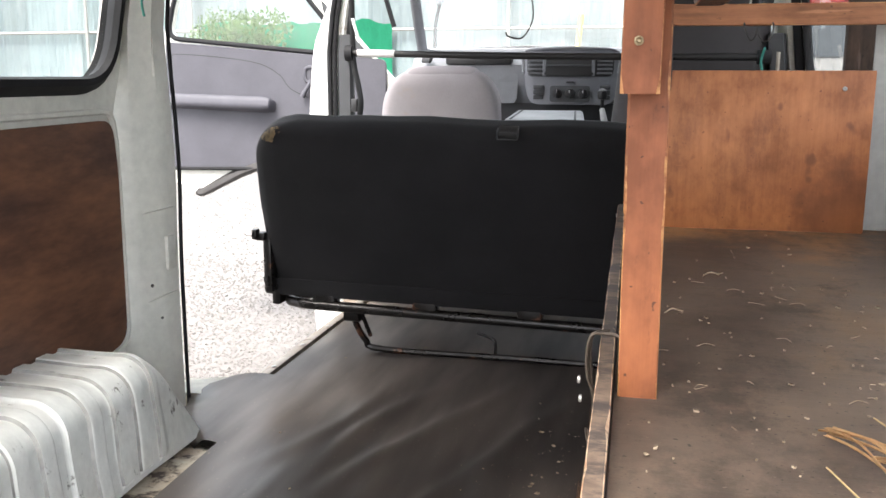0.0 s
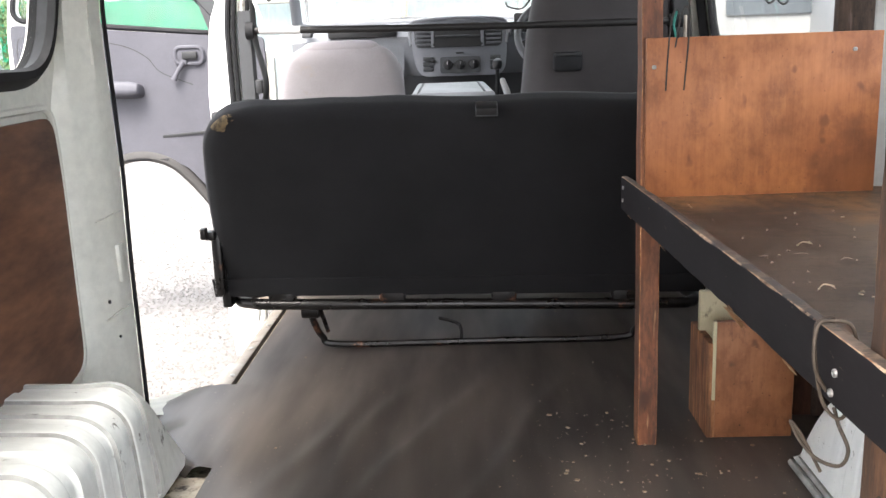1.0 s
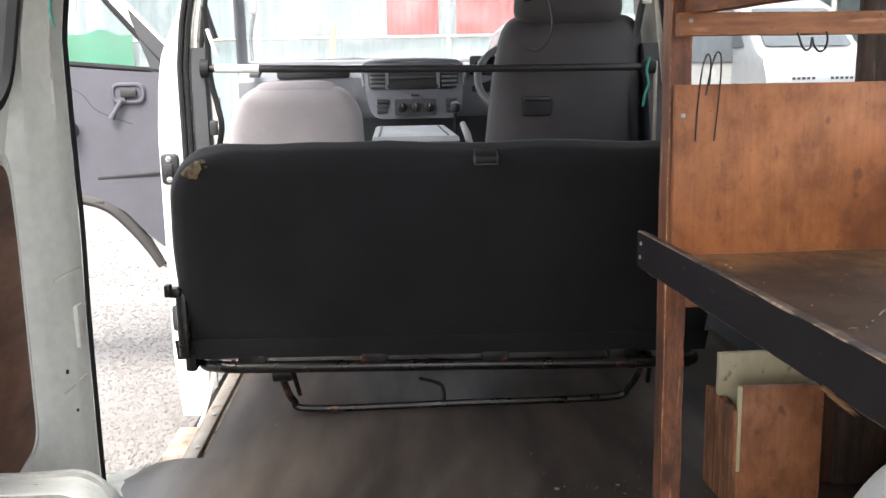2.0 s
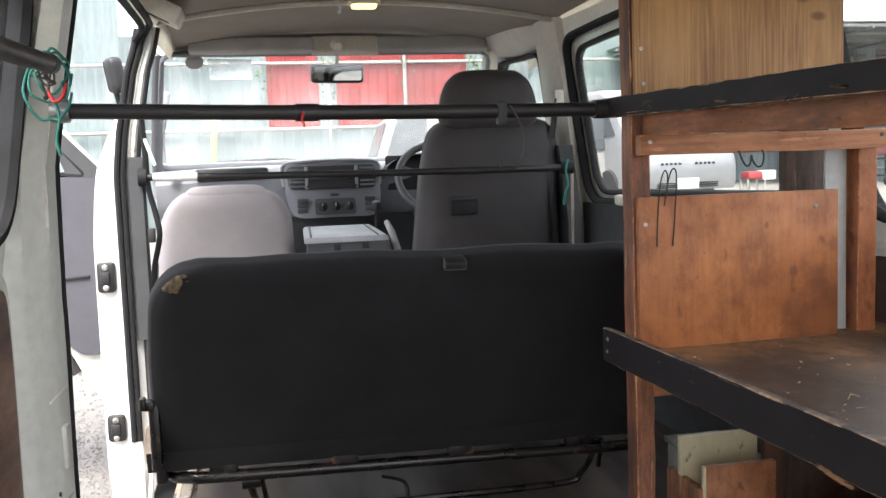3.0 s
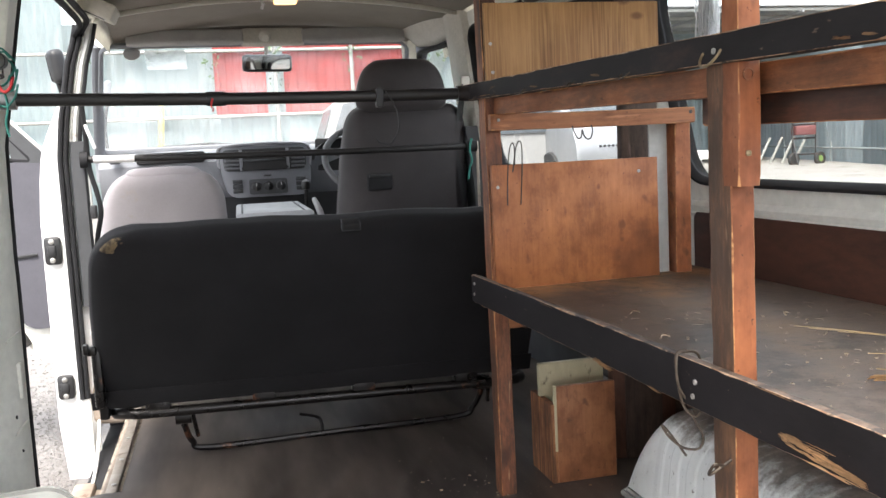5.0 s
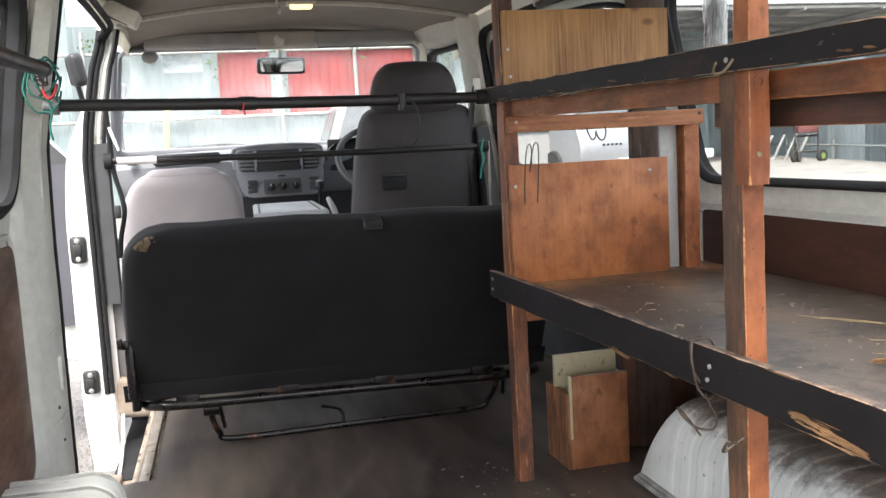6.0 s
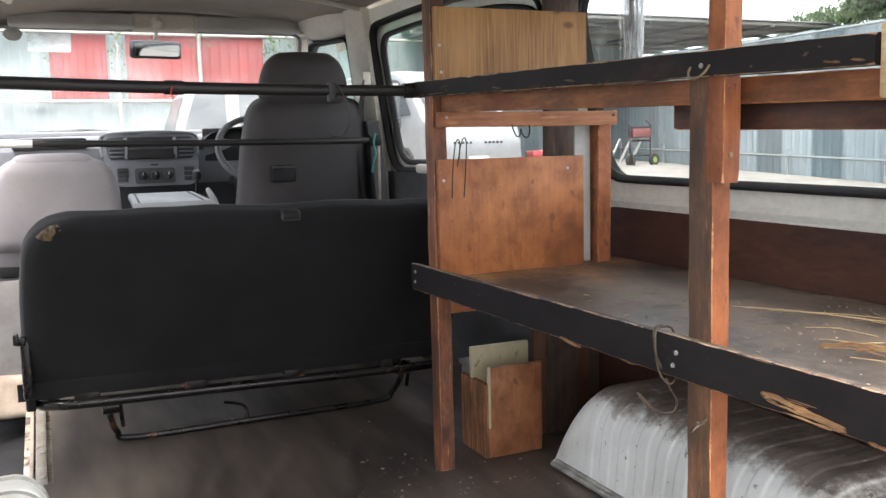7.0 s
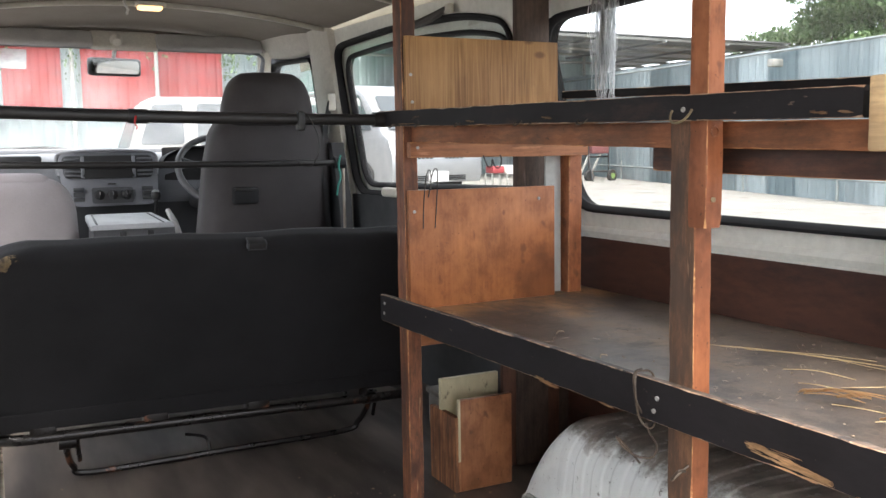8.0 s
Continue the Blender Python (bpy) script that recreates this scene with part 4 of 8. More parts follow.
for z in (0.245, 0.435):
    box(bm, -0.7035, -0.6985, 0.065, 0.185, z, z + 0.003, 0.001)
part("seam", bm, WHITE, pillar, "pressed panel seam")

# front door pillar
bm = B()
secs = []
for z in span(-0.30, 1.27, 44):
    e = tumble(z)
    o = min(e - 0.002, tumble(z, ((-0.31, -0.846), (-0.10, -0.864), (0.60, -0.861), (0.73, -0.851), (0.83, -0.838), (0.92, -0.802), (1.0, -0.765), (1.3, -0.68))))
    secs.append([Vector(p + (z,)) for p in ((o, 1.415), (e - 0.001, 1.405), (e + 0.030, 1.412), (e + 0.036, 1.428), (e + 0.050, 1.440), (e + 0.046, 1.478), (e + 0.010, 1.505), (o, 1.505))])
loft(bm, secs)
bpil = solo("door_pillar", bm, WHITE_OUT, "bright white painted pillar between the two door openings", "door pillar", kind="structure")
for off, rad in ((0.008, 0.0095), (0.025, 0.0085)):
    bm = B()
    tube(bm, [(off + tumble(z), 1.404 + off * 0.3, z) for z in span(-0.02, 1.245, 40)], rad, 8)
    part("door_seal", bm, RUBBER, bpil, "black rubber door seal")
bm = B()
loft(bm, [[Vector((x + tumble(z), y, z)) for x, y in ((0.034, 1.418), (0.044, 1.402), (0.082, 1.404), (0.090, 1.418), (0.084, 1.450), (0.034, 1.450))] for z in span(0.30, 0.862, 14)])
part("pillar_trim", bm, DASHDARK, bpil, "dark grey pillar trim")
bm = B()
loft(bm, [[Vector((x + tumble(z), y, z)) for x, y in ((0.034, 1.420), (0.040, 1.408), (0.046, 1.413), (0.056, 1.406), (0.062, 1.412), (0.062, 1.450), (0.034, 1.450))] for z in span(0.858, 1.25, 14)])
part("upper_trim", bm, GREYSTRIP, bpil, "pale ribbed upper pillar channel")
bm = B()
tube(bm, [(0.067 + tumble(z), 1.418, z) for z in span(0.858, 1.25, 24)], 0.0075, 8)
part("door_seal", bm, RUBBER, bpil, "black rubber door seal")
for z, h in ((0.50, 0.095), (0.03, 0.085)):
    bm = B()
    box(bm, -0.855, -0.800, 1.385, 1.412, z - h / 2, z + h / 2, 0.012)
    box(bm, -0.842, -0.815, 1.376, 1.390, z - h / 5, z + h / 5, 0.004)
    striker = part("striker", bm, BLACKPLASTIC, bpil, "black door striker plate")
    bm = B()
    for dz in (-h * 0.33, h * 0.33):
        lathe(bm, [(0.009, 0), (0.009, 0.004), (0.004, 0.006), (0.004, 0.002), (0, 0.002)], Matrix.Translation((-0.828, 1.385, z + dz)) @ pose(0, 0, 0, 90), 12)
    part("bolt", bm, SCREW, striker)
bm = B()
tube(bm, curve_points([(-0.697, 1.410, 0.98), (-0.692, 1.40, 0.89), (-0.688, 1.395, 0.77), (-0.672, 1.395, 0.69), (-0.664, 1.395, 0.62), (-0.684, 1.40, 0.53), (-0.692, 1.405, 0.46)], 6), 0.011, 8, flat=0.25)
part("seat_belt", bm, BLACKPLASTIC, bpil, "black seat belt webbing")
bm = B()
box(bm, -0.698, -0.676, 1.385, 1.41, 0.60, 0.645, 0.004)
part("belt_anchor", bm, BLACKPLASTIC, bpil, "dark belt anchor")
bm = B()
tube(bm, curve_points([(-0.690, 1.40, 0.915), (-0.684, 1.395, 0.895), (-0.672, 1.392, 0.86), (-0.664, 1.392, 0.835)], 5), 0.0055, 8)
part("belt_tongue", bm, TAPE, bpil, "pale belt tongue")

# driver's side pillar with belt
bm = B()
secs = [[Vector((right_x(1.7, z) + x, y, z)) for x, y in ((0.03, 1.585), (-0.025, 1.60), (-0.045, 1.64), (-0.045, 1.78), (-0.02, 1.83), (0.03, 1.84))] for z in span(0.0, 1.32, 16)]
loft(bm, secs)
rp = solo("door_pillar", bm, CREAM, "cream plastic covered pillar behind the driver's door", "door pillar", kind="structure")
bm = B()
secs = [[Vector((right_x(1.7, z) + x, y, z)) for x, y in ((-0.05, 1.52), (-0.09, 1.55), (-0.09, 1.70), (-0.045, 1.72), (-0.03, 1.6))] for z in span(0.30, 0.86, 8)]
loft(bm, secs)
part("lower_trim", bm, DASHDARK, rp, "dark grey lower pillar trim")
bm = B()
tube(bm, curve_points([(0.690, 1.585, 1.02), (0.672, 1.58, 0.95), (0.652, 1.575, 0.80), (0.66, 1.57, 0.62), (0.67, 1.57, 0.45)], 6), 0.022, 8, flat=0.12)
part("seat_belt", bm, BLACKPLASTIC, rp, "dark seat belt webbing")
bm = B()
box(bm, 0.675, 0.712, 1.575, 1.60, 0.985, 1.055, 0.008)
part("belt_anchor", bm, CREAM, rp, "cream belt guide cover")
bm = B()
tube(bm, [(0.705, 1.50, 0.1), (0.705, 1.50, 0.80)], 0.006, 8)
part("bright_edge", bm, ALU, rp, "bright metal door edge")

# driver's door with its window
W3 = round_poly([(1.86, 0.80), (2.70, 0.80), (2.40, 1.24), (1.86, 1.215)], [0.05, 0.05, 0.06, 0.05], 6)
put_d = lambda u, v, s: Vector((right_x(u, v) + 0.04 * s - 0.005, u, v))
bm = B()
plate(bm, [(1.83, 0.05), (2.80, 0.05), (2.86, 0.80), (2.42, 1.30), (1.83, 1.30)], [W3], put_d)
dd = solo("door_right", bm, DOORTRIM, "closed driver's door with grey trim", "van door", kind="structure")
gasket("seal", W3, put_d, dd, 0.010, 1.6)
pane("pane", W3, lambda u, v, s: Vector((right_x(u, v) + 0.015 + 0.004 * s, u, v)), dd)

# ceiling
def ceil_z(x, y):
    return 1.372 - 0.07 * ((x - 0.03) / 0.70) ** 2 - 0.012 * max(0, y - 1.9) / 0.3


bm = B()
sheet(bm, lambda u, v: Vector((u, v, ceil_z(u, v))), span(-0.66, 0.70, 28), span(-1.5, 2.34, 60))
sheet(bm, lambda u, v: Vector((u, v, ceil_z(u, v) + 0.03)), span(-0.66, 0.70, 28), span(-1.5, 2.24, 4))
solo("ceiling", bm, LINING, "grey-brown cloth headlining sagging between roof bows", "ceiling", kind="structure")
for y in (1.62, 0.92, 0.22, -0.5, -1.2):
    bm = B()
    tube(bm, [(x, y, ceil_z(x, y) - 0.004) for x in span(-0.66, 0.68, 30)], 0.020, 8, flat=0.45)
    solo("roof_bow", bm, CREAM, "cream painted steel roof bow across the ceiling", "roof bow", "roof bows", kind="structure")
for side in (-1, 1):
    bm = B()
    if side > 0:
        sheet(bm, lambda u, v: Vector((0.66 + 0.115 * math.sin(u * math.pi / 2), v, 1.325 - 0.105 * (1 - math.cos(u * math.pi / 2)) - 0.03 * u)), span(0, 1, 8), span(-1.5, 2.2, 30))
    else:
        sheet(bm, lambda u, v: Vector((-0.60 - 0.068 * math.sin(u * math.pi / 2), v, 1.325 - 0.070 * (1 - math.cos(u * math.pi / 2)) - 0.012 * u)), span(0, 1, 8), span(-1.5, 2.2, 30))
    bmesh.ops.solidify(bm, geom=bm.faces[:], thickness=0.012)
    solo("roof_rail", bm, CREAM, "cream painted steel rail along the roof edge", "roof rail", kind="structure")
bm = B()
box(bm, 0.655, 0.675, -1.5, 1.62, 1.322, 1.336, 0.004)
solo("roof_trim", bm, CREAM, "cream edge trim of the headlining", "roof trim", kind="structure")
for dx, dz in ((0.0, 0.0), (0.022, 0.010)):
    bm = B()
    tube(bm, curve_points([(-0.700 + dx, 1.405, 1.21 + dz), (-0.684 + dx, 1.375, 1.226 + dz), (-0.664 + dx, 1.28, 1.232 + dz), (-0.662 + dx, 1.10, 1.236 + dz), (-0.662 + dx, 0.60, 1.234 + dz), (-0.666 + dx, 0.22, 1.222 + dz)], 8), 0.010, 8)
    solo("roof_seal", bm, RUBBER, "black rubber seal along the top of the sliding door opening", "door seal", "roof seals", kind="structure")
cap = thing("pillar_cap", (-0.61, 1.36, 1.27), "cream moulded plastic cap above the door pillar", "pillar cap", kind="structure")
CP = pose(-0.612, 1.365, 1.290, 6, 26, 5)
bm = B()
box(bm, -0.060, 0.060, -0.16, 0.12, -0.026, 0.026, 0.009, CP, 2)
part("shell", bm, CREAM, cap)
# shade between the cream ribs, put in as four thin dark boxes
for k in range(4):
    bm = B()
    box(bm, -0.036, 0.036, -0.135 + 0.022 * k, -0.127 + 0.022 * k, -0.0275, -0.0238, 0.001, CP)
    part("slot", bm, DASHDARK, cap, "dark strip for the shade between cap ribs")
hook = thing("coat_hook", (-0.70, 2.15, 1.24), "dark plastic clip on a cream trim panel above the windscreen pillar", "coat hook")
HP = pose(-0.700, 2.165, 1.318, -8, 0, 0)
bm = B()
plate(bm, round_poly([(-0.052, 0.022), (-0.044, -0.020), (0.006, -0.064), (0.034, -0.022), (0.052, 0.075), (-0.012, 0.052)], 0.010, 3), [], lambda u, v, s: HP @ Vector((u, -0.012 * s, v)))
part("base", bm, CREAM, hook)
bm = B()
box(bm, -0.021, 0.021, -0.020, -0.008, -0.022, 0.022, 0.006, HP @ pose(0, 0, 0.0, 0, 30, 0))
clip = part("hook", bm, DASHDARK, hook)
bm = B()
box(bm, 0.002, 0.016, -0.0235, -0.018, -0.018, 0.010, 0.003, HP @ pose(0, 0, 0.0, 0, 30, 0))
part("tongue", bm, GREYSTRIP, clip, "pale clip tongue")
# rounded moulding that fills the roof corner and runs into the windscreen pillar
CORNER = [(1.66, 0.735, 1.262), (1.72, 0.700, 1.240), (1.82, 0.655, 1.236), (1.95, 0.610, 1.234), (2.08, 0.578, 1.236), (2.20, 0.558, 1.246), (2.30, 0.580, 1.256), (2.38, 0.640, 1.262)]
bm = B()
secs = []
for y, x_in, z_low in CORNER:
    x_out = right_x(y, 1.22) + 0.012
    arc = [Vector((x_out - (x_out - x_in) * math.cos(a) ** 0.8, y, 1.385 - (1.385 - z_low) * math.sin(a))) for a in span(0.0, math.pi / 2 - 0.001, 12)]
    secs.append([*arc, Vector((x_out, y, 1.40)), Vector((x_in, y, 1.40))])
loft(bm, secs)
solo("corner_trim", bm, CREAM, "cream moulded trim at the front roof corner", "corner trim", kind="structure")

# dome lamp on the front roof bow
dome = thing("dome_lamp", (0.02, 1.60, 1.335), "small lit dome lamp with a warm glow", "dome lamp")
bm = B()
box(bm, -0.035, 0.075, 1.570, 1.630, 1.352, 1.368, 0.006)
part("base", bm, CREAM, dome)
bm = B()
cushion(bm, (0.085, 0.045, 0.018), 0.008, pose(0.02, 1.60, 1.348), 6)
part("lens", bm, plain("lit_lamp_lens", (1.0, 0.60, 0.24), 0.4, 0.0, 0.55), dome, "glowing warm lens")

bm = B()
tube(bm, curve_points([(-0.075, 1.52, 1.366), (-0.078, 1.515, 1.345), (-0.068, 1.512, 1.325), (-0.074, 1.512, 1.308)], 5), [0.007 + 0.004 * (i % 3 == 1) for i in range(16)], 8, flat=0.35)
solo("tape_strip", bm, TAPE, "twisted strip of white tape hanging from the headlining", "tape")
# header, sun visors, windscreen
bm = B()
sheet(bm, lambda u, v: Vector((u, 2.20 + 0.05 * v, 1.352 - 0.085 * v - 0.05 * ((u + 0.02) / 0.65) ** 2 * (1 - v))), span(-0.66, 0.62, 24), span(0, 1, 6))
bmesh.ops.solidify(bm, geom=bm.faces[:], thickness=0.02)
solo("windscreen_header", bm, LINING, "grey trim above the windscreen", "header trim", kind="structure")
for x0, x1, bend in ((-0.60, -0.12, 0), (0.13, 0.585, 0)):
    v = thing("sun_visor", ((x0 + x1) / 2, 2.15, 1.27), "folded grey padded sun visor", "sun visor", "sun visors")
    bm = B()
    cushion(bm, (x1 - x0, 0.03, 0.075), 0.014, pose((x0 + x1) / 2, 2.165, 1.298, -28), 8)
    part("pad", bm, surface("visor_vinyl", (0.46, 0.45, 0.43), None, 0.6, fine=200), v)
    bm = B()
    tube(bm, [(x0 if x0 < 0 else x1, 2.17, 1.33), (x0 + 0.03 if x0 < 0 else x1 - 0.03, 2.17, 1.33)], 0.006, 8)
    part("hinge", bm, BLACKPLASTIC, v)

bm = B()
cushion(bm, (0.27, 0.03, 0.085), 0.012, pose(0.005, 2.185, 1.298, -25), 8)
solo("header_pad", bm, CREAM, "pale grey trim pad between the sun visors", "trim pad", kind="structure")
scr = thing("windscreen", (-0.03, 2.9, 0.84), "clear sloping windscreen with a black rubber surround", "windscreen", kind="structure")
WS = round_poly([(-0.82, 0.0), (0.72, 0.0), (0.60, 1.0), (-0.70, 1.0)], [0.06, 0.06, 0.08, 0.08], 6)
put_w = lambda u, v, s: Vector((u, 2.98 - 0.72 * v + 0.02 * s - 0.10 * ((u + 0.03) / 0.75) ** 2, 0.845 + 0.43 * v))
bm = B()
glass_grid(bm, WS, put_w)
ob = part("pane", bm, SCREEN, scr, "clear dusty windscreen glass", smooth=False)
ob.visible_shadow = False
bm = B()
tube(bm, [put_w(p[0], p[1], 0) for p in WS], 0.016, 8, closed=True, flat=0.6)
part("surround", bm, DASH, scr, "black rubber surround")
bm = B()
plate(bm, round_poly([(-0.535, 0.80), (-0.365, 0.80), (-0.365, 0.96), (-0.535, 0.96)], 0.01), [], lambda u, v, s: put_w(u, v, 0.3 * s) + Vector((0, -0.012, 0)))
part("sticker", bm, FROST, scr, "pale paper sticker")
bm = B()
lathe(bm, [(0.035, 0), (0.035, 0.002), (0, 0.002)], Matrix.Translation(put_w(-0.585, 0.93, 0) + Vector((0, -0.02, 0))) @ pose(0, 0, 0, 60), 20)
part("disc", bm, plain("grey_disc", (0.40, 0.39, 0.38), 0.6), scr, "grey round disc on the glass")
for run, r, mat_ in (([(-0.822, 2.86, 0.70), (-0.818, 2.84, 0.84), (-0.788, 2.64, 0.985), (-0.752, 2.42, 1.145), (-0.717, 2.22, 1.285)], 0.027, DASH), ([(0.755, 2.84, 0.82), (0.715, 2.64, 0.99), (0.662, 2.42, 1.165), (0.61, 2.20, 1.30)], 0.042, CREAM)):
    bm = B()
    tube(bm, curve_points(run, 5), r, 10, flat=0.7)
    solo("windscreen_pillar", bm, mat_, "grey trimmed windscreen pillar" if mat_ is DASH else "cream trimmed windscreen pillar", "windscreen pillar", kind="structure")
bm = B()
box(bm, -0.80, 0.76, 2.98, 3.05, 0.0, 0.86, 0.03)
box(bm, -0.80, 0.76, 2.90, 3.03, 0.80, 0.845, 0.01)
box(bm, -0.80, 0.78, 1.5, 3.0, -0.06, -0.02, 0.01)
solo("front_bulkhead", bm, DASHDARK, "dark front bulkhead and cab floor", "bulkhead", kind="structure")
kerb = thing("kerb_mirror", (-0.80, 3.10, 0.80), "small round kerb mirror outside the windscreen corner", "side mirror")
bm = B()
cushion(bm, (0.036, 0.05, 0.13), 0.017, pose(-0.788, 3.10, 1.150, 0, 8, 10), 8)
part("housing", bm, DASH, kerb, "grey housing")
bm = B()
tube(bm, curve_points([(-0.790, 3.10, 1.10), (-0.81, 3.08, 0.98), (-0.80, 3.03, 0.83)], 5), 0.009, 8)
part("arm", bm, BLACKPLASTIC, kerb)
bm = B()
tube(bm, [(-0.60, 2.93, 0.855), (-0.30, 2.95, 0.868), (-0.18, 2.96, 0.858)], 0.008, 6)
solo("wiper", bm, BLACKPLASTIC, "black windscreen wiper at rest", "wiper")

mir = thing("rear_view_mirror", (0.0, 2.36, 1.18), "black rear view mirror on a short stalk", "mirror")
MP = pose(-0.012, 2.395, 1.209, 4, 0, 9)
bm = B()
cushion(bm, (0.228, 0.034, 0.078), 0.015, MP, 8)
part("housing", bm, BLACKPLASTIC, mir)
bm = B()
plate(bm, round_poly([(-0.101, -0.028), (0.101, -0.028), (0.101, 0.028), (-0.101, 0.028)], 0.016), [], lambda u, v, s: MP @ Vector((u, -0.018 - 0.002 * s, v)))
part("mirror_glass", bm, MIRROR, mir, "silvered mirror glass", smooth=False)
bm = B()
tube(bm, curve_points([(-0.012, 2.40, 1.235), (-0.014, 2.37, 1.262), (-0.020, 2.27, 1.275), (-0.026, 2.17, 1.292)], 5), 0.009, 8)
lathe(bm, [(0.026, 0), (0.026, 0.010), (0.016, 0.024), (0, 0.026)], Matrix.Translation((-0.028, 2.166, 1.300)) @ pose(0, 0, 0, 120), 14)
part("stalk", bm, CREAM, mir, "pale plastic stalk")
# wheel arches with pressed ribs
def wheel_arch(side, y0, label, slope, round_r, depth):
    bm = B()
    xin, xout, top = 0.546, 0.80, 0.207
    nu, nv = 44, 330

    def band(v):
        """1 on a raised band, 0 in a groove."""
        gap = abs(((v * 0.95 / 0.062) % 1.0) - 0.5) * 2
        return 1 - max(0.0, min(1.0, (gap - 0.50) / 0.08))

    def ends(v):
        return max(0.0, min(1.0, (v - 0.145) / 0.02)) * max(0.0, min(1.0, (0.90 - v) / 0.02))

    def place(u, v):
        # u runs from the floor up the inner side and over the top, v along the van
        y = y0 - v * 0.95
        rise = math.sin(min(v * 0.95 / slope, 1) * math.pi / 2) * math.sin(min((1 - v) * 0.95 / 0.2, 1) * math.pi / 2)
        h = top * max(rise, 0.02) ** 0.85
        r = min(round_r, h * 0.5)
        if u < 0.42:
            t = u / 0.42
            x, z = xin + 0.014 * t, (h - r) * t
            n = Vector((-1, 0, 0))
        elif u < 0.66:
            a = (u - 0.42) / 0.24 * math.pi / 2
            x, z = xin + 0.014 + r * (1 - math.cos(a)), h - r + r * math.sin(a)
            n = Vector((-math.cos(a), 0, math.sin(a)))
        else:
            t = (u - 0.66) / 0.34
            x, z = xin + 0.014 + r + (xout - xin - 0.014 - r) * t, h
            n = Vector((0, 0, 1))
        k = depth * band(v) * ends(v) if u > 0.03 else 0
        q = Vector((x, y, z)) + n * k
        q += n * 0.004 * noise.noise(Vector((y * 7, u * 4, side * 3)))
        return Vector((q.x * side, q.y, q.z))

    us, vs = span(0, 1, nu), span(0, 1, nv)
    sheet(bm, place, us, vs)
    bm.faces.ensure_lookup_table()
    for i in range(nu):
        for j in range(nv):
            v, u = (vs[j] + vs[j + 1]) / 2, us[i]
            if side < 0 and ends(v) > 0.5 and u > 0.03 and 0.515 < abs(((v * 0.95 / 0.062) % 1.0) - 0.5) * 2 < 0.60:
                bm.faces[i * nv + j].material_index = 1
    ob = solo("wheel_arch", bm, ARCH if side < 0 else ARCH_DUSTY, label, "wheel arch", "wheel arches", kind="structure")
    ob.data.materials.append(ARCH_GROOVE)
    return ob


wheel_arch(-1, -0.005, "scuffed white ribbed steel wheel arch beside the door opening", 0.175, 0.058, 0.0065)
wheel_arch(1, -0.055, "dirty white ribbed steel wheel arch under the shelf", 0.135, 0.095, 0.0022)
bm = B()
for k in range(2):
    tube(bm, [(0.543 - 0.012 * k, y, 0.012 - 0.004 * k) for y in span(-0.09, -0.95, 12)], 0.006, 6)
solo("arch_flange", bm, ARCH_GROOVE, "spot-welded steel flange at the foot of the arch", "arch flange", kind="structure")

# rear opening: pillar and rubber seal
def rear_edge(z):
    return -0.560 + 0.10 * (z - 0.735) - 0.06 * max(0.0, 0.3 - z)


bm = B()
loft(bm, [[Vector(p) for p in ((-0.80, -1.565, z), (rear_edge(z), -1.565, z), (rear_edge(z), -1.535, z), (-0.77, -1.49, z), (-0.80, -1.49, z))] for z in span(-0.04, 1.31, 20)])
rear = solo("rear_pillar", bm, WHITE, "white painted pillar at the rear door opening", "door pillar", kind="structure")
bm = B()
tube(bm, [(rear_edge(z) + 0.004, -1.55, z) for z in span(0.0, 1.30, 40)], 0.008, 10)
part("door_seal", bm, surface("blue_grey_rubber", (0.085, 0.09, 0.115), (0.055, 0.058, 0.075), 0.5), rear, "blue-grey rubber door seal")
bm = B()
tube(bm, [(rear_edge(z) + 0.0125, -1.546, z) for z in span(0.0, 1.30, 40)], 0.0008, 6)
part("seal_lip", bm, STEEL, rear, "pale lip of the seal")

# rear threshold behind the camera
bm = B()
box(bm, -0.80, 0.86, -1.62, -1.55, -0.08, 0.004, 0.01)
solo("rear_sill", bm, WHITE, "white painted rear door sill", "rear sill", kind="structure")


# ---- timber shelf ----
shelf = thing("timber_shelf", (0.55, -0.5, 0), "home-made two-tier timber shelf rack with black painted front rails", "shelf rack")


def screws(parent, spots, axis="y", mat_=None):
    for x, y, z in spots:
        bm = B()
        turn = pose(0, 0, 0, 90) if axis == "y" else pose(0, 0, 0, 0, -90, 0)
        lathe(bm, [(0.0036, -0.001), (0.0036, 0.0010), (0.0022, 0.0016), (0.0012, 0.0006), (0, 0.0006)], Matrix.Translation((x, y, z)) @ turn, 10)
        part("screw", bm, mat_ or SCREW, parent)


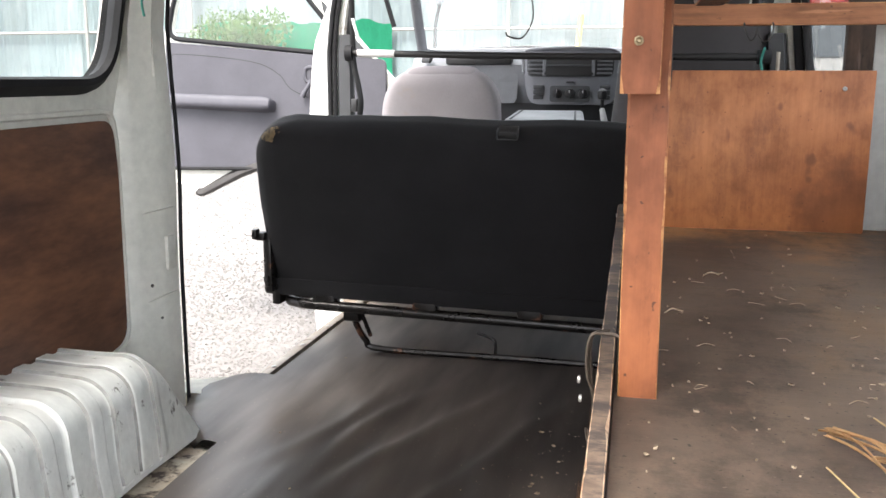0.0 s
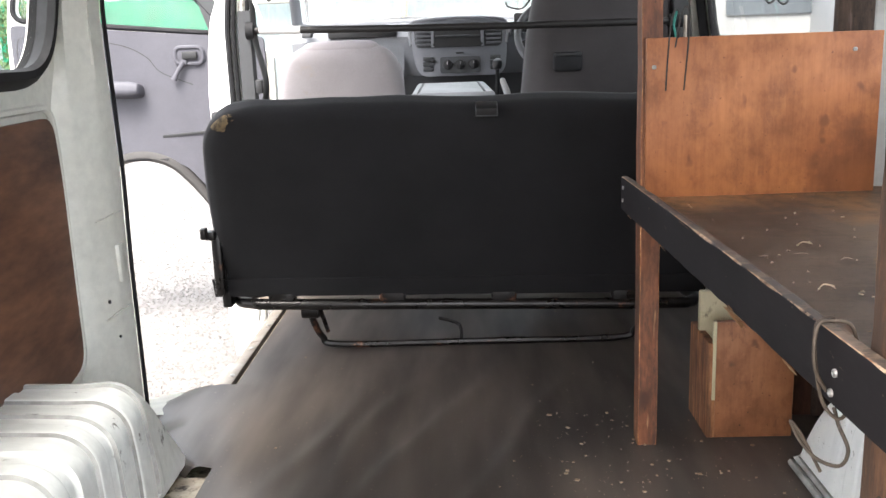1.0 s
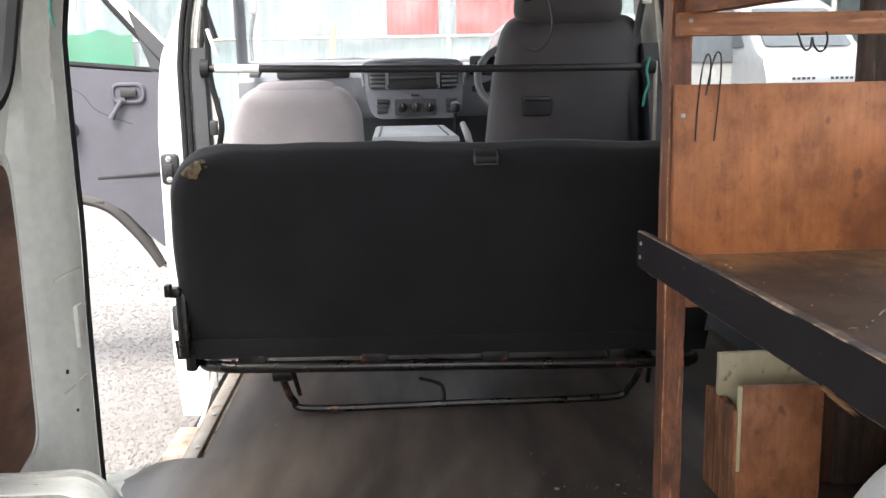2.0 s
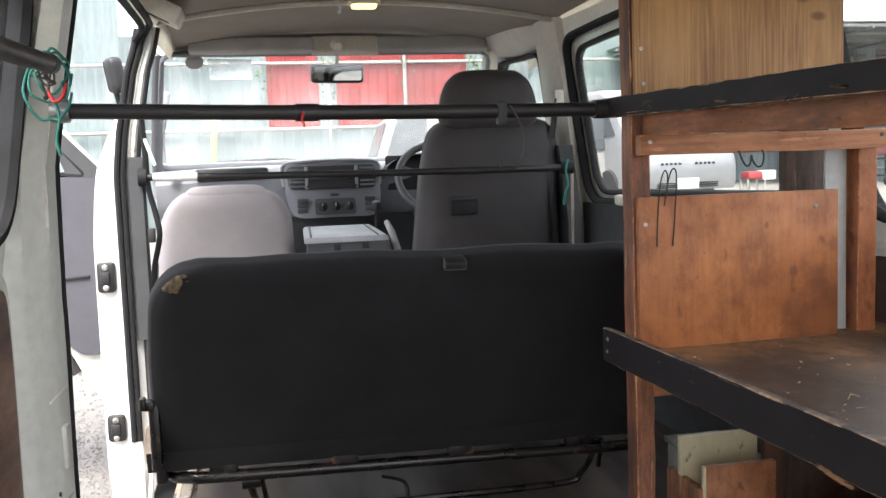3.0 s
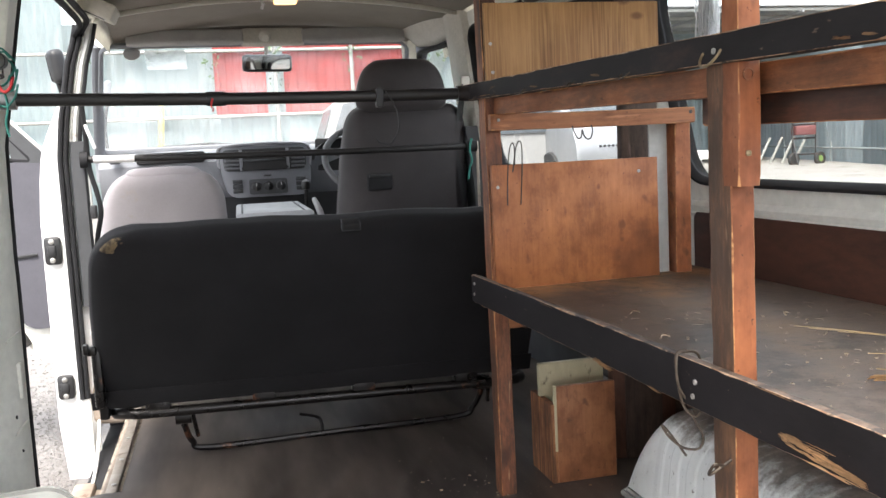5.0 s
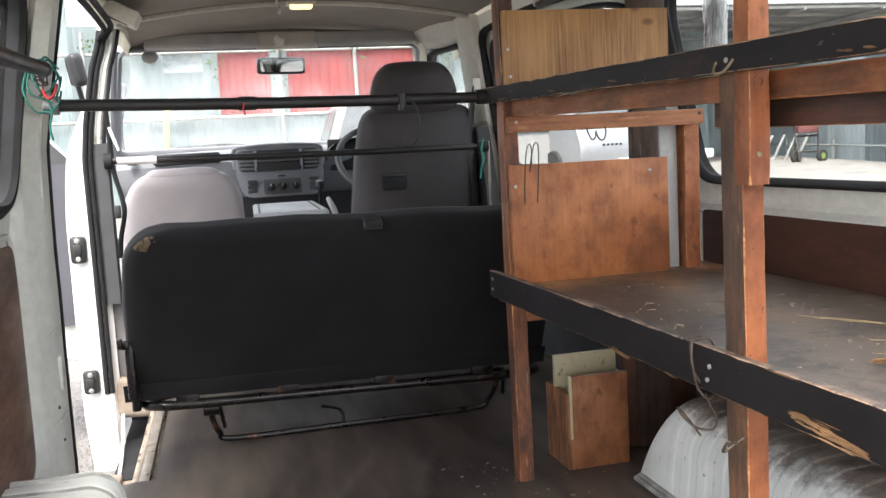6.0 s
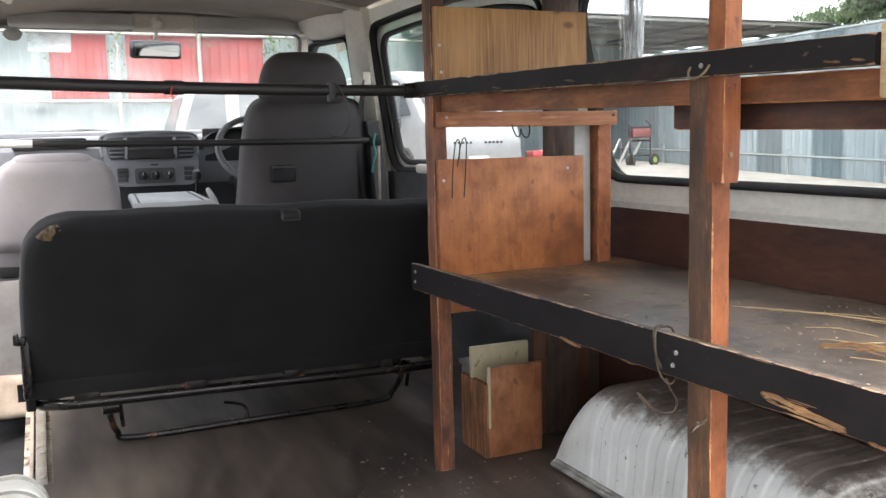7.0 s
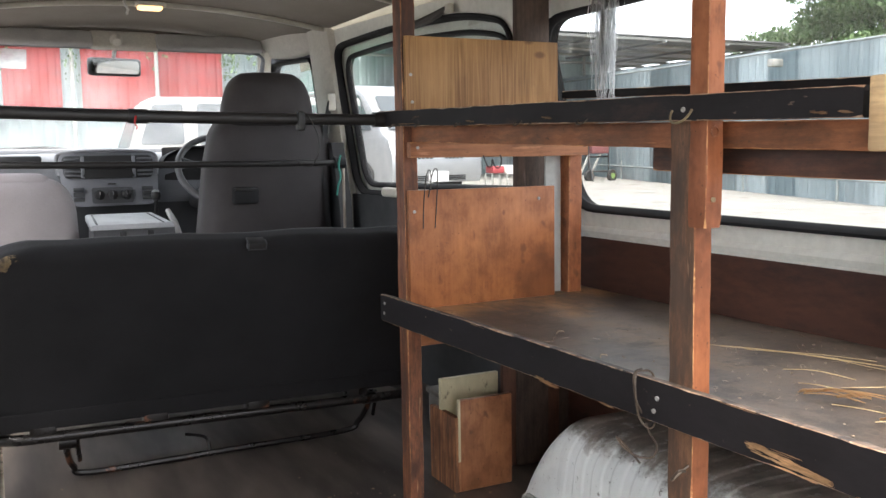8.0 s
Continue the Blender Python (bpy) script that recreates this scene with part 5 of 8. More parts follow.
def rough_bar(name, a, b, w, h, mat_, parent, label="", up=(0, 0, 1), bevel=0.0014, edge=None):
    """A hand-sawn bar with uneven, rubbed edges."""
    a, b = Vector(a), Vector(b)
    d = (b - a).normalized()
    side = d.cross(Vector(up)).normalized()
    top = side.cross(d)
    ln = (b - a).length
    n = max(6, int(ln / 0.014))
    seed = a.x * 31 + a.z * 17 + a.y * 7
    secs = []
    for i in range(n + 1):
        t = ln * i / n
        c = [bevel * (0.6 + 2.0 * max(0.0, noise.noise(Vector((t * 26, seed + 3.3 * k, 0.5))))) for k in range(4)]
        e = 0.0009 * noise.noise(Vector((t * 9, seed, 4)))
        if i in (0, n):
            c = [max(q, 0.003) for q in c]
        p = [(-w / 2 + c[0], -h / 2), (w / 2 - c[1], -h / 2), (w / 2, -h / 2 + c[1]), (w / 2, h / 2 - c[2]), (w / 2 - c[2], h / 2), (-w / 2 + c[3], h / 2), (-w / 2, h / 2 - c[3]), (-w / 2, -h / 2 + c[0])]
        secs.append([a + d * t + side * (x + e) + top * (y + e) for x, y in p])
    bm = B()
    loft(bm, secs)
    bm.faces.ensure_lookup_table()
    for k, f in enumerate(bm.faces):
        if k < n * 8 and k % 2 == 1:
            f.material_index = 1
    ob = part(name, bm, mat_, parent, label)
    ob.data.materials.append(edge or (BLACK_EDGE if mat_ is BLACKWOOD else POST_EDGE))
    return ob


# posts
rough_bar("post", (0.3015, 0.024, 0.0), (0.2985, 0.022, 1.30), 0.034, 0.044, POST_RED, shelf, "dark red stained front corner post", (0, 1, 0))
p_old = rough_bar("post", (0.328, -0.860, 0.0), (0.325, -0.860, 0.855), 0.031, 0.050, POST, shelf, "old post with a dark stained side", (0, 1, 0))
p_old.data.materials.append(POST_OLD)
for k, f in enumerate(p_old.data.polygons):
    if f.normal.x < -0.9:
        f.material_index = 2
p_new = rough_bar("post", (0.3195, -0.8935, 0.708), (0.3225, -0.8935, 1.31), 0.029, 0.034, POST, shelf, "red-brown post piece screwed behind the old post", (0, 1, 0))
screws(p_new, [(0.317, -0.9115, 0.746)], "y", BRASS)
bm = B()
lathe(bm, [(0.0075, -0.002), (0.0075, 0.0008), (0.0055, 0.0010), (0.0055, -0.001), (0, -0.001)], Matrix.Translation((0.3185, -0.9112, 0.836)) @ pose(0, 0, 0, 90), 16)
part("bolt_hole", bm, RUNNER, p_new, "sunk bolt plugged with brown wood")
rough_bar("post", (0.742, 0.024, 0.455), (0.745, 0.024, 0.82), 0.038, 0.044, POST, shelf, "back corner post", (0, 1, 0))
rough_bar("post", (0.780, -0.878, 0.0), (0.770, -0.878, 1.2), 0.042, 0.044, POST_OLD, shelf, "back post by the window", (0, 1, 0))

# lower deck, its rails and bearers
bm = B()
sheet(bm, lambda u, v: Vector(((0.2845 + (0.12 - v) * 0.02374) * (1 - u) + 0.815 * u, v, 0.466 + 0.003 * noise.noise(Vector((u * 1.5, v * 2, 1))))), span(0, 1, 20), span(-1.262, 0.095, 50))
bmesh.ops.solidify(bm, geom=bm.faces[:], thickness=-0.014)
part("lower_deck", bm, DECK, shelf, "dirty worn plywood deck")
low = rough_bar("lower_rail", (0.2765, 0.12, 0.453), (0.3095, -1.27, 0.455), 0.013, 0.062, BLACKWOOD, shelf, "black painted front rail with rubbed edges")
low.data.materials.append(BLACK_TOP)
for k, f in enumerate(low.data.polygons):
    if f.normal.z > 0.9:
        f.material_index = 2
screws(low, [(0.2775, -0.850, 0.466), (0.2775 + 0.001, -0.842, 0.446)], "x")
screws(low, [(0.269, 0.095, 0.466), (0.269, 0.098, 0.442)], "x")
rough_bar("bearer", (0.315, 0.022, 0.398), (0.80, 0.022, 0.398), 0.040, 0.045, BATTEN, shelf, "brown cross bearer")
rough_bar("bearer", (0.35, -0.864, 0.43), (0.80, -0.864, 0.43), 0.04, 0.04, BATTEN, shelf, "brown cross bearer")
rough_bar("bearer", (0.80, 0.08, 0.43), (0.80, -1.25, 0.43), 0.03, 0.04, RUNNER, shelf, "brown back bearer")

# end panels
ply = B()
box(ply, 0.288, 0.673, -0.0125, 0.0, 0.452, 0.735, 0.0012)
ply_low = part("end_panel", ply, PLY, shelf, "orange plywood end panel")
for v in ply_low.data.vertices:
    if v.co.z > 0.7:
        v.co.z += 0.010 * math.sin((v.co.x - 0.28) * 8) * 0.3 - 0.004
    else:
        v.co.z += 0.012 * (0.673 - v.co.x) / 0.387 - 0.004
screws(ply_low, [(0.300, -0.0135, 0.684), (0.627, -0.0135, 0.702)])
ply = B()
box(ply, 0.286, 0.683, -0.0125, 0.0, 0.885, 1.068, 0.0012)
ply_up = part("end_panel", ply, PINE, shelf, "yellow pine plywood end panel with strong grain")
screws(ply_up, [(0.297, -0.0135, 0.984), (0.640, -0.0135, 0.925), (0.300, -0.0135, 0.925)])
cross = rough_bar("cross_bar", (0.284, -0.023, 0.820), (0.756, -0.023, 0.819), 0.02, 0.034, BATTEN, shelf, "brown cross bar")
screws(cross, [(0.301, -0.034, 0.825)])
bm = B()
lathe(bm, [(0.004, -0.001), (0.004, 0.001), (0, 0.001)], Matrix.Translation((0.745, -0.0335, 0.826)) @ pose(0, 0, 0, 90), 10)
part("bolt_hole", bm, BLACKPLASTIC, cross)

# upper tier
RUNNER_DARK = timber("dark_stained_runner_timber", (0.13, 0.050, 0.028), (0.07, 0.028, 0.018), "y", 0.5, ring=18, dirt=(0.03, 0.018, 0.014), dirt_at=0.56, bands=0.4)
up = rough_bar("upper_rail", (0.281, 0.125, 0.893), (0.3165, -1.145, 0.8618), 0.024, 0.035, BLACKWOOD, shelf, "black painted upper front rail with rubbed edges")
rough_bar("runner", (0.317, 0.05, 0.857), (0.333, -0.842, 0.833), 0.03, 0.036, RUNNER, shelf, "brown runner under the upper rail")
rough_bar("runner", (0.358, -0.80, 0.834), (0.362, -1.19, 0.824), 0.03, 0.036, RUNNER, shelf, "brown runner beside the end block")
rough_bar("runner", (0.372, -0.74, 0.802), (0.385, -1.30, 0.790), 0.025, 0.040, RUNNER_DARK, shelf, "dark stained lower runner")
rough_bar("back_rail", (0.80, 0.126, 0.956), (0.80, -1.30, 0.90), 0.02, 0.020, BLACKWOOD, shelf, "black painted back rail")
bm = B()
box(bm, 0.296, 0.345, -1.198, -1.158, 0.808, 0.888, 0.003)
part("end_block", bm, NEWWOOD, shelf, "pale end block of new timber")
bm = B()
box(bm, 0.70, 0.775, 0.035, 0.075, 0.905, 0.935, 0.003)
part("block", bm, BATTEN, shelf, "small brown wood block")

# hooks and screw eyes on the upper rail
def rail_x(y):
    return 0.281 + (0.125 - y) / 1.3 * 0.037 - 0.0125


for y, w, lift in ((0.02, 0.012, 0.0), (-0.10, 0.010, 0.004), (-0.27, 0.014, 0.0), (-0.48, 0.020, 0.0), (-0.66, 0.024, 0.0)):
    zc = 0.893 - (0.125 - y) * 0.0246
    bm = B()
    pts = [Vector((rail_x(y) - 0.002 - 0.010 * math.sin(a), y + w / 2 * math.cos(a), zc - 0.012 - 0.016 * math.sin(a) * 0.5)) for a in span(0.05, math.pi - 0.05, 10)]
    tube(bm, pts, 0.0011, 6)
    part("hook", bm, WIRE, up, "bent nail hook")
bm = B()
zc = 0.862
pts = [Vector((rail_x(-0.875) - 0.004 - 0.010 * math.sin(a), -0.875 + 0.019 * math.cos(a), zc + 0.002 - 0.016 * math.sin(a))) for a in span(-0.1, math.pi + 0.1, 14)]
tube(bm, pts, 0.0017, 8)
part("hook", bm, BRASS, up, "bright cup hook")
screws(up, [(rail_x(-0.875) - 0.001, -0.875, 0.866), (rail_x(0.08), 0.085, 0.892)], "x")

def chip(y0, y1, z, h, parent, x_of, seed):
    """A rubbed patch made of many thin splinters side by side."""
    bm = B()
    rnd = random.Random(seed)
    for k in range(2 if h < 0.006 else 64):
        big = h >= 0.006
        mid, half = (rnd.uniform(0.08, 0.92), rnd.uniform(0.06, 0.22)) if big else (0.5, 0.5)
        a, b = max(0.0, mid - half), min(1.0, mid + half)
        swell = math.sin(math.pi * mid) ** 0.6
        off = (rnd.gauss(0, 0.13) * swell + 0.28 - 0.56 * mid) * h if big else 0
        sliver(bm, y0 + (y1 - y0) * a, y0 + (y1 - y0) * b, z + off, h * (rnd.uniform(0.06, 0.20) if big else 1), x_of, seed + k, 0.00008 * k)
    bmesh.ops.solidify(bm, geom=bm.faces[:], thickness=0.0008)
    return part("bare_patch", bm, BAREWOOD, parent, "bare splintered wood")


def sliver(bm, y0, y1, z, h, x_of, seed, proud):
    """A splintered bare patch standing a hair proud of the paint."""
    rnd = random.Random(seed)
    n = 12
    top, low_ = [], []
    for i in range(n + 1):
        y = y0 + (y1 - y0) * i / n
        k = math.sin(math.pi * min(0.98, 0.01 + i / n)) ** 0.8
        jag = 0.6 + 0.7 * noise.noise(Vector((i * 0.21, seed * 0.37, 0))) + 0.06 * rnd.random()
        mid_z = z - 0.45 * h * (i / n) + 0.3 * h
        top.append((x_of(y) - 0.0016 - proud, y, mid_z + 0.55 * h * k * jag))
        low_.append((x_of(y) - 0.0016 - proud, y, mid_z - 0.35 * h * k * (0.75 + 0.7 * noise.noise(Vector((i * 0.25, seed * 0.71, 5))))))
    a = [bm.verts.new(p) for p in top]
    b = [bm.verts.new(p) for p in low_]
    for i in range(n):
        bm.faces.new((a[i], a[i + 1], b[i + 1], b[i]))


def low_x(y):
    return 0.2705 + (0.12 - y) * 0.02374


for y0, y1, z, h in ((-0.53, -0.60, 0.424, 0.014), (-1.00, -1.13, 0.436, 0.026), (-0.20, -0.23, 0.4225, 0.004), (-0.70, -0.74, 0.4225, 0.005), (-1.16, -1.20, 0.424, 0.008), (-0.30, -0.36, 0.4815, 0.002), (-0.95, -1.02, 0.4835, 0.002), (0.06, 0.02, 0.4225, 0.003)):
    chip(y0, y1, z, h, low, low_x, int(abs(y0) * 1000))
for y0, y1, z, h in ((-0.30, -0.33, 0.872, 0.006), (-0.55, -0.58, 0.868, 0.007), (-0.50, -0.54, 0.858, 0.003), (-1.08, -1.105, 0.852, 0.006), (-1.115, -1.135, 0.851, 0.005), (-0.60, -0.70, 0.8555, 0.003), (0.0, -0.08, 0.8765, 0.002)):
    chip(y0, y1, z, h, up, rail_x, int(abs(y0) * 3000))

# pale strip and dark plank behind the end panels
bm = B()
box(bm, 0.676, 0.720, 0.030, 0.036, 0.45, 0.82, 0.001)
box(bm, 0.650, 0.720, 0.028, 0.034, 0.452, 0.462, 0.001)
solo("trim_strip", bm, GREYSTRIP, "pale grey trim strip standing behind the end panel", "trim strip")
bm = B()
beam(bm, (0.690, 0.125, 0.0), (0.700, 0.13, 1.30), 0.095, 0.022, 0.002, (0, 1, 0))
solo("plank", bm, DARKWOOD, "dark weathered plank standing against the van pillar", "plank")
bm = B()
box(bm, 0.741, 0.812, 0.128, 0.146, 0.0, 0.44, 0.002)
solo("plank", bm, DARKWOOD, "short dark plank offcut standing on the floor under the shelf", "plank")

DARKWIRE = surface("dark_iron_wire", (0.045, 0.040, 0.038), (0.025, 0.022, 0.020), 0.4, metal=0.4, scale=30, fine=120, bumps=0.1)
# wire loops
def wire(pts, r, label, cat="wire", name="wire_loop", material=None, n=6):
    bm = B()
    tube(bm, curve_points(pts, n), r, 6)
    return solo(name, bm, material or WIRE, label, cat)


wire([(0.319, -0.017, 0.645), (0.321, -0.018, 0.70), (0.325, -0.022, 0.755), (0.331, -0.026, 0.776), (0.337, -0.024, 0.765), (0.338, -0.018, 0.73)], 0.0013, "thin dark wire hairpin hung over the end panel", "wire", "wire_loop", DARKWIRE)
wire([(0.333, -0.018, 0.715), (0.339, -0.022, 0.757), (0.345, -0.026, 0.778), (0.352, -0.026, 0.772), (0.354, -0.020, 0.73), (0.350, -0.017, 0.66), (0.349, -0.016, 0.645)], 0.0013, "thin dark wire hairpin hung over the end panel", "wire", "wire_loop", DARKWIRE)
wire([(0.463, -0.038, 0.806), (0.468, -0.042, 0.788), (0.474, -0.044, 0.779), (0.481, -0.044, 0.783), (0.484, -0.042, 0.797), (0.487, -0.044, 0.785), (0.494, -0.046, 0.777), (0.502, -0.046, 0.780), (0.508, -0.042, 0.795), (0.507, -0.038, 0.806)], 0.0016, "thin dark wire twisted below the cross bar", "wire", "wire_loop", DARKWIRE)
wire([(0.300, -0.80, 0.42), (0.282, -0.80, 0.45), (0.282, -0.798, 0.487), (0.295, -0.796, 0.492), (0.312, -0.80, 0.486), (0.318, -0.805, 0.44), (0.302, -0.812, 0.41), (0.29, -0.80, 0.42), (0.284, -0.795, 0.455), (0.284, -0.792, 0.488), (0.300, -0.79, 0.493)], 0.0018, "rusty wire tied round the front rail", "wire tie")
wire([(0.300, -0.80, 0.415), (0.303, -0.805, 0.40), (0.308, -0.815, 0.382), (0.303, -0.812, 0.366), (0.292, -0.79, 0.362), (0.283, -0.77, 0.372), (0.279, -0.758, 0.385), (0.286, -0.77, 0.374), (0.294, -0.795, 0.352)], 0.0017, "loose rusty wire end hanging below the rail", "wire end")
wire([(0.285, -0.90, 0.375), (0.27, -0.905, 0.38), (0.275, -0.885, 0.36), (0.305, -0.885, 0.375)], 0.002, "short rusty wire twist at the post", "wire twist")
# offcut boards under the shelf
crate = thing("plywood_crate", (0.49, 0.1, 0), "open crate of plywood offcuts standing under the shelf", "crate")
bm = B()
box(bm, 0.430, 0.573, 0.028, 0.042, 0.0, 0.225, 0.0015)
part("front_board", bm, CRATEPLY, crate, "orange plywood board")
bm = B()
box(bm, 0.416, 0.430, 0.028, 0.165, 0.0, 0.185, 0.0015)
part("side_board", bm, CRATESIDE, crate, "dark edged plywood board")
bm = B()
box(bm, 0.4235, 0.4295, 0.026, 0.034, 0.075, 0.2275, 0.001)
part("edge_strip", bm, CREAMWOOD, crate, "pale edge strip")
bm = B()
box(bm, 0.418, 0.580, 0.105, 0.119, 0.0, 0.262, 0.0015, None)
part("back_board", bm, CREAMWOOD, crate, "cream painted board with dark drips")
bm = B()
box(bm, 0.606, 0.778, 0.123, 0.138, 0.0, 0.435, 0.0015)
solo("plywood_offcut", bm, timber("dark_red_plywood", (0.155, 0.062, 0.032), (0.10, 0.04, 0.022), "z", 0.5, ring=10, bands=0.3), "dark red-brown plywood offcut standing under the shelf", "plywood sheet")
bm = B()
box(bm, 0.60, 0.74, 0.30, 0.56, 0.0, 0.10, 0.012)
box(bm, 0.595, 0.745, 0.295, 0.565, 0.10, 0.115, 0.005)
solo("steel_box", bm, STEEL_BOX, "dirty grey steel box behind the crate", "steel box")

# scraps on the deck and the floor
random.seed(11)
bm = B()
for k in range(190):
    x, y = random.uniform(0.33, 0.79), random.uniform(-1.25, 0.0) if k < 110 else random.gauss(-0.85, 0.16)
    s = 0.0005 + 0.0014 * random.random() ** 3
    box(bm, -s, s, -s * random.uniform(0.5, 2), s, 0, 0.0012, 0, pose(x, y, 0.4685, random.uniform(-8, 8), random.uniform(-8, 8), random.uniform(0, 180)))
solo("deck_chips", bm, CHIP, "pale wood chips and crumbs scattered on the shelf deck", "wood chips", kind="stuff", smooth=False)
bm = B()
for k in range(330):
    if k < 90:
        x, y = random.gauss(0.17, 0.05), random.uniform(-0.9, 0.15)
    elif k < 250:
        x, y = random.gauss(0.33, 0.13), random.gauss(-0.12, 0.17)
    else:
        x, y = random.uniform(-0.45, 0.5), random.uniform(-1.2, 0.9)
    s = 0.0004 + 0.0034 * random.random() ** 6
    box(bm, -s, s, -s * random.uniform(0.4, 2.2), s, 0, 0.0014, 0, pose(x, y, floor_z(x, y) + 0.0005, 0, 0, random.uniform(0, 180)))
solo("floor_chips", bm, CHIP, "pale wood chips and crumbs scattered on the floor", "wood chips", kind="stuff", smooth=False)
STRAWS = [[(0.572, -0.636), (0.606, -0.708), (0.661, -0.790), (0.682, -0.905)], [(0.580, -0.66), (0.622, -0.745), (0.668, -0.83), (0.70, -0.96)], [(0.60, -0.70), (0.65, -0.80), (0.672, -0.90), (0.69, -1.02)], [(0.62, -0.72), (0.665, -0.80), (0.71, -0.87)], [(0.545, -0.83), (0.57, -0.87), (0.585, -0.93)], [(0.53, -0.95), (0.55, -0.972), (0.60, -0.985)], [(0.50, -0.90), (0.505, -0.93), (0.52, -0.96)], [(0.43, -1.08), (0.455, -1.10), (0.50, -1.105)], [(0.45, -1.00), (0.46, -1.05), (0.475, -1.09)]]
for k, run in enumerate(STRAWS):
    bm = B()
    tube(bm, curve_points([(x, y, 0.4705 + 0.003 * (i % 2)) for i, (x, y) in enumerate(run)], 6), 0.00055 if k < 4 else 0.0007, 5)
    solo("straw", bm, STRAW, "thin dry straw lying on the shelf deck", "straw", "straws on the deck")
bm = B()
rnd = random.Random(77)
for k in range(80):
    x, y, a, ln = rnd.uniform(0.33, 0.78), rnd.uniform(-1.22, -0.45), rnd.uniform(0, 6.3), rnd.uniform(0.004, 0.020)
    tube(bm, curve_points([(x, y, 0.470), (x + ln * 0.5 * math.cos(a), y + ln * 0.5 * math.sin(a), 0.4712), (x + ln * math.cos(a + 0.4), y + ln * math.sin(a + 0.4), 0.470)], 3), 0.0003, 4)
solo("straw_bits", bm, CHIP, "short broken bits of straw scattered on the deck", "straw bits", kind="stuff")
DRYLEAF = surface("dry_husk", (0.64, 0.43, 0.23), (0.44, 0.26, 0.12), 0.7, scale=30, fine=120, stretch=(1, 1, 1))


def husk(x0, y0, x1, y1, wide, strips, seed):
    """A torn dry husk: narrow curled strips fanned out from one end."""
    rnd = random.Random(seed)
    bm = B()
    a, b = Vector((x0, y0, 0)), Vector((x1, y1, 0))
    d = (b - a).normalized()
    side = Vector((-d.y, d.x, 0))
    ln = (b - a).length
    for k in range(strips):
        f = (k + 0.5) / strips - 0.5
        reach, w, lift, skew = ln * rnd.uniform(0.55, 1.1), wide / strips * rnd.uniform(0.6, 1.1), rnd.uniform(0.001, 0.010), rnd.uniform(-0.25, 0.25)
        start = ln * rnd.uniform(-0.12, 0.05)
        sheet(bm, lambda u, v: a + d * (start + (reach - start) * u) + side * (wide * f * (0.35 + 0.9 * u) + skew * wide * u * u + w * (v - 0.5) * (1 - 0.75 * u * u)) + Vector((0, 0, 0.4705 + lift * math.sin(math.pi * u) + 0.003 * abs(v - 0.5) + 0.0006 * k)), span(0, 1, 12), span(0, 1, 2))
    bmesh.ops.solidify(bm, geom=bm.faces[:], thickness=0.0006)
    solo("dry_husk", bm, DRYLEAF, "torn dry brown husk lying on the shelf deck", "husk", "husks on the deck")


husk(0.462, -0.945, 0.520, -1.045, 0.026, 7, 3)
husk(0.486, -0.985, 0.530, -1.020, 0.010, 3, 8)
husk(0.440, -1.080, 0.462, -1.120, 0.012, 4, 5)
for k, (x, y, a) in enumerate(((0.36, -0.62, 20), (0.41, -0.42, 10), (0.62, -0.55, 50))):
    bm = B()
    m = pose(x, y, 0.4705, 0, 0, a)
    tube(bm, [m @ Vector(p) for p in curve_points([(-0.010, 0, 0), (0, 0.005, 0.003), (0.010, 0, 0.001)], 4)], 0.0011, 6)
    solo("wood_shaving", bm, CHIP, "short pale wood shaving lying on the deck", "wood shaving", "shavings on the deck")

# torn plastic film hanging at the rear window
film = B()
random.seed(5)
for k in range(190):
    y = random.gauss(-0.115, 0.024)
    x = random.uniform(0.735, 0.768)
    ln = random.uniform(0.22, 0.40)
    w = random.uniform(0.001, 0.008)
    p = [Vector((x + 0.005 * noise.noise(Vector((k, s * 3, 0))), y * (1 - 0.12 * s) + 0.014 * noise.noise(Vector((k * 1.7, s * 4, 5))), 1.31 - ln * s)) for s in span(0, 1, 12)]
    tube(film, p, [w * (0.5 + 0.7 * abs(noise.noise(Vector((k * 3.1, s * 0.9, 2))))) for s in range(13)], 5, flat=0.15)
solo("plastic_film", film, PLASTIC_FILM, "torn strips of clear plastic film hanging before the window", "plastic film", kind="stuff")

# ---- bench seat ----
bench = thing("bench_seat", (-0.03, 0.6, 0), "black cloth bench seat on a steel frame, torn corner", "bench seat")
tilt = math.degrees(math.atan2(0.172, 0.44))
mb = pose(-0.035, 0.425, 0.405, tilt, 0.9, 0)


def bench_warp(q):
    hx, hz, r = 0.565, 0.235, 0.10
    lim = hx
    if q.z > hz - r:
        lim = hx - r + math.sqrt(max(0, r * r - (q.z - hz + r) ** 2))
    lim -= 0.02 * max(0, q.z) / hz
    if q.x < 0:
        lim -= 0.006
    q.x *= lim / hx
    q.y -= 0.008 * math.cos(q.x * 3) * (1 - (q.z / hz) ** 2)
    if q.z > 0.16:
        q.z -= 0.0012 * math.cos(q.x * 16)
    return q


bm = B()
cushion(bm, (1.13, 0.085, 0.470), 0.032, mb, 26, 0.0, 0.004, 2.0, bench_warp)
back = part("backrest", bm, FABRIC, bench, "black cloth covered backrest")
def on_cloth(x, z, proud):
    """A place on the front of the backrest, past its rounded edges too."""
    hx, hy, hz, r = 0.565, 0.0425, 0.235, 0.032
    q = Vector((x, -hy, z))
    inner = Vector((max(-hx + r, min(hx - r, x)), -hy + r, max(-hz + r, min(hz - r, z))))
    out = (q - inner).normalized()
    return mb @ (bench_warp(inner + out * r) + out * proud)


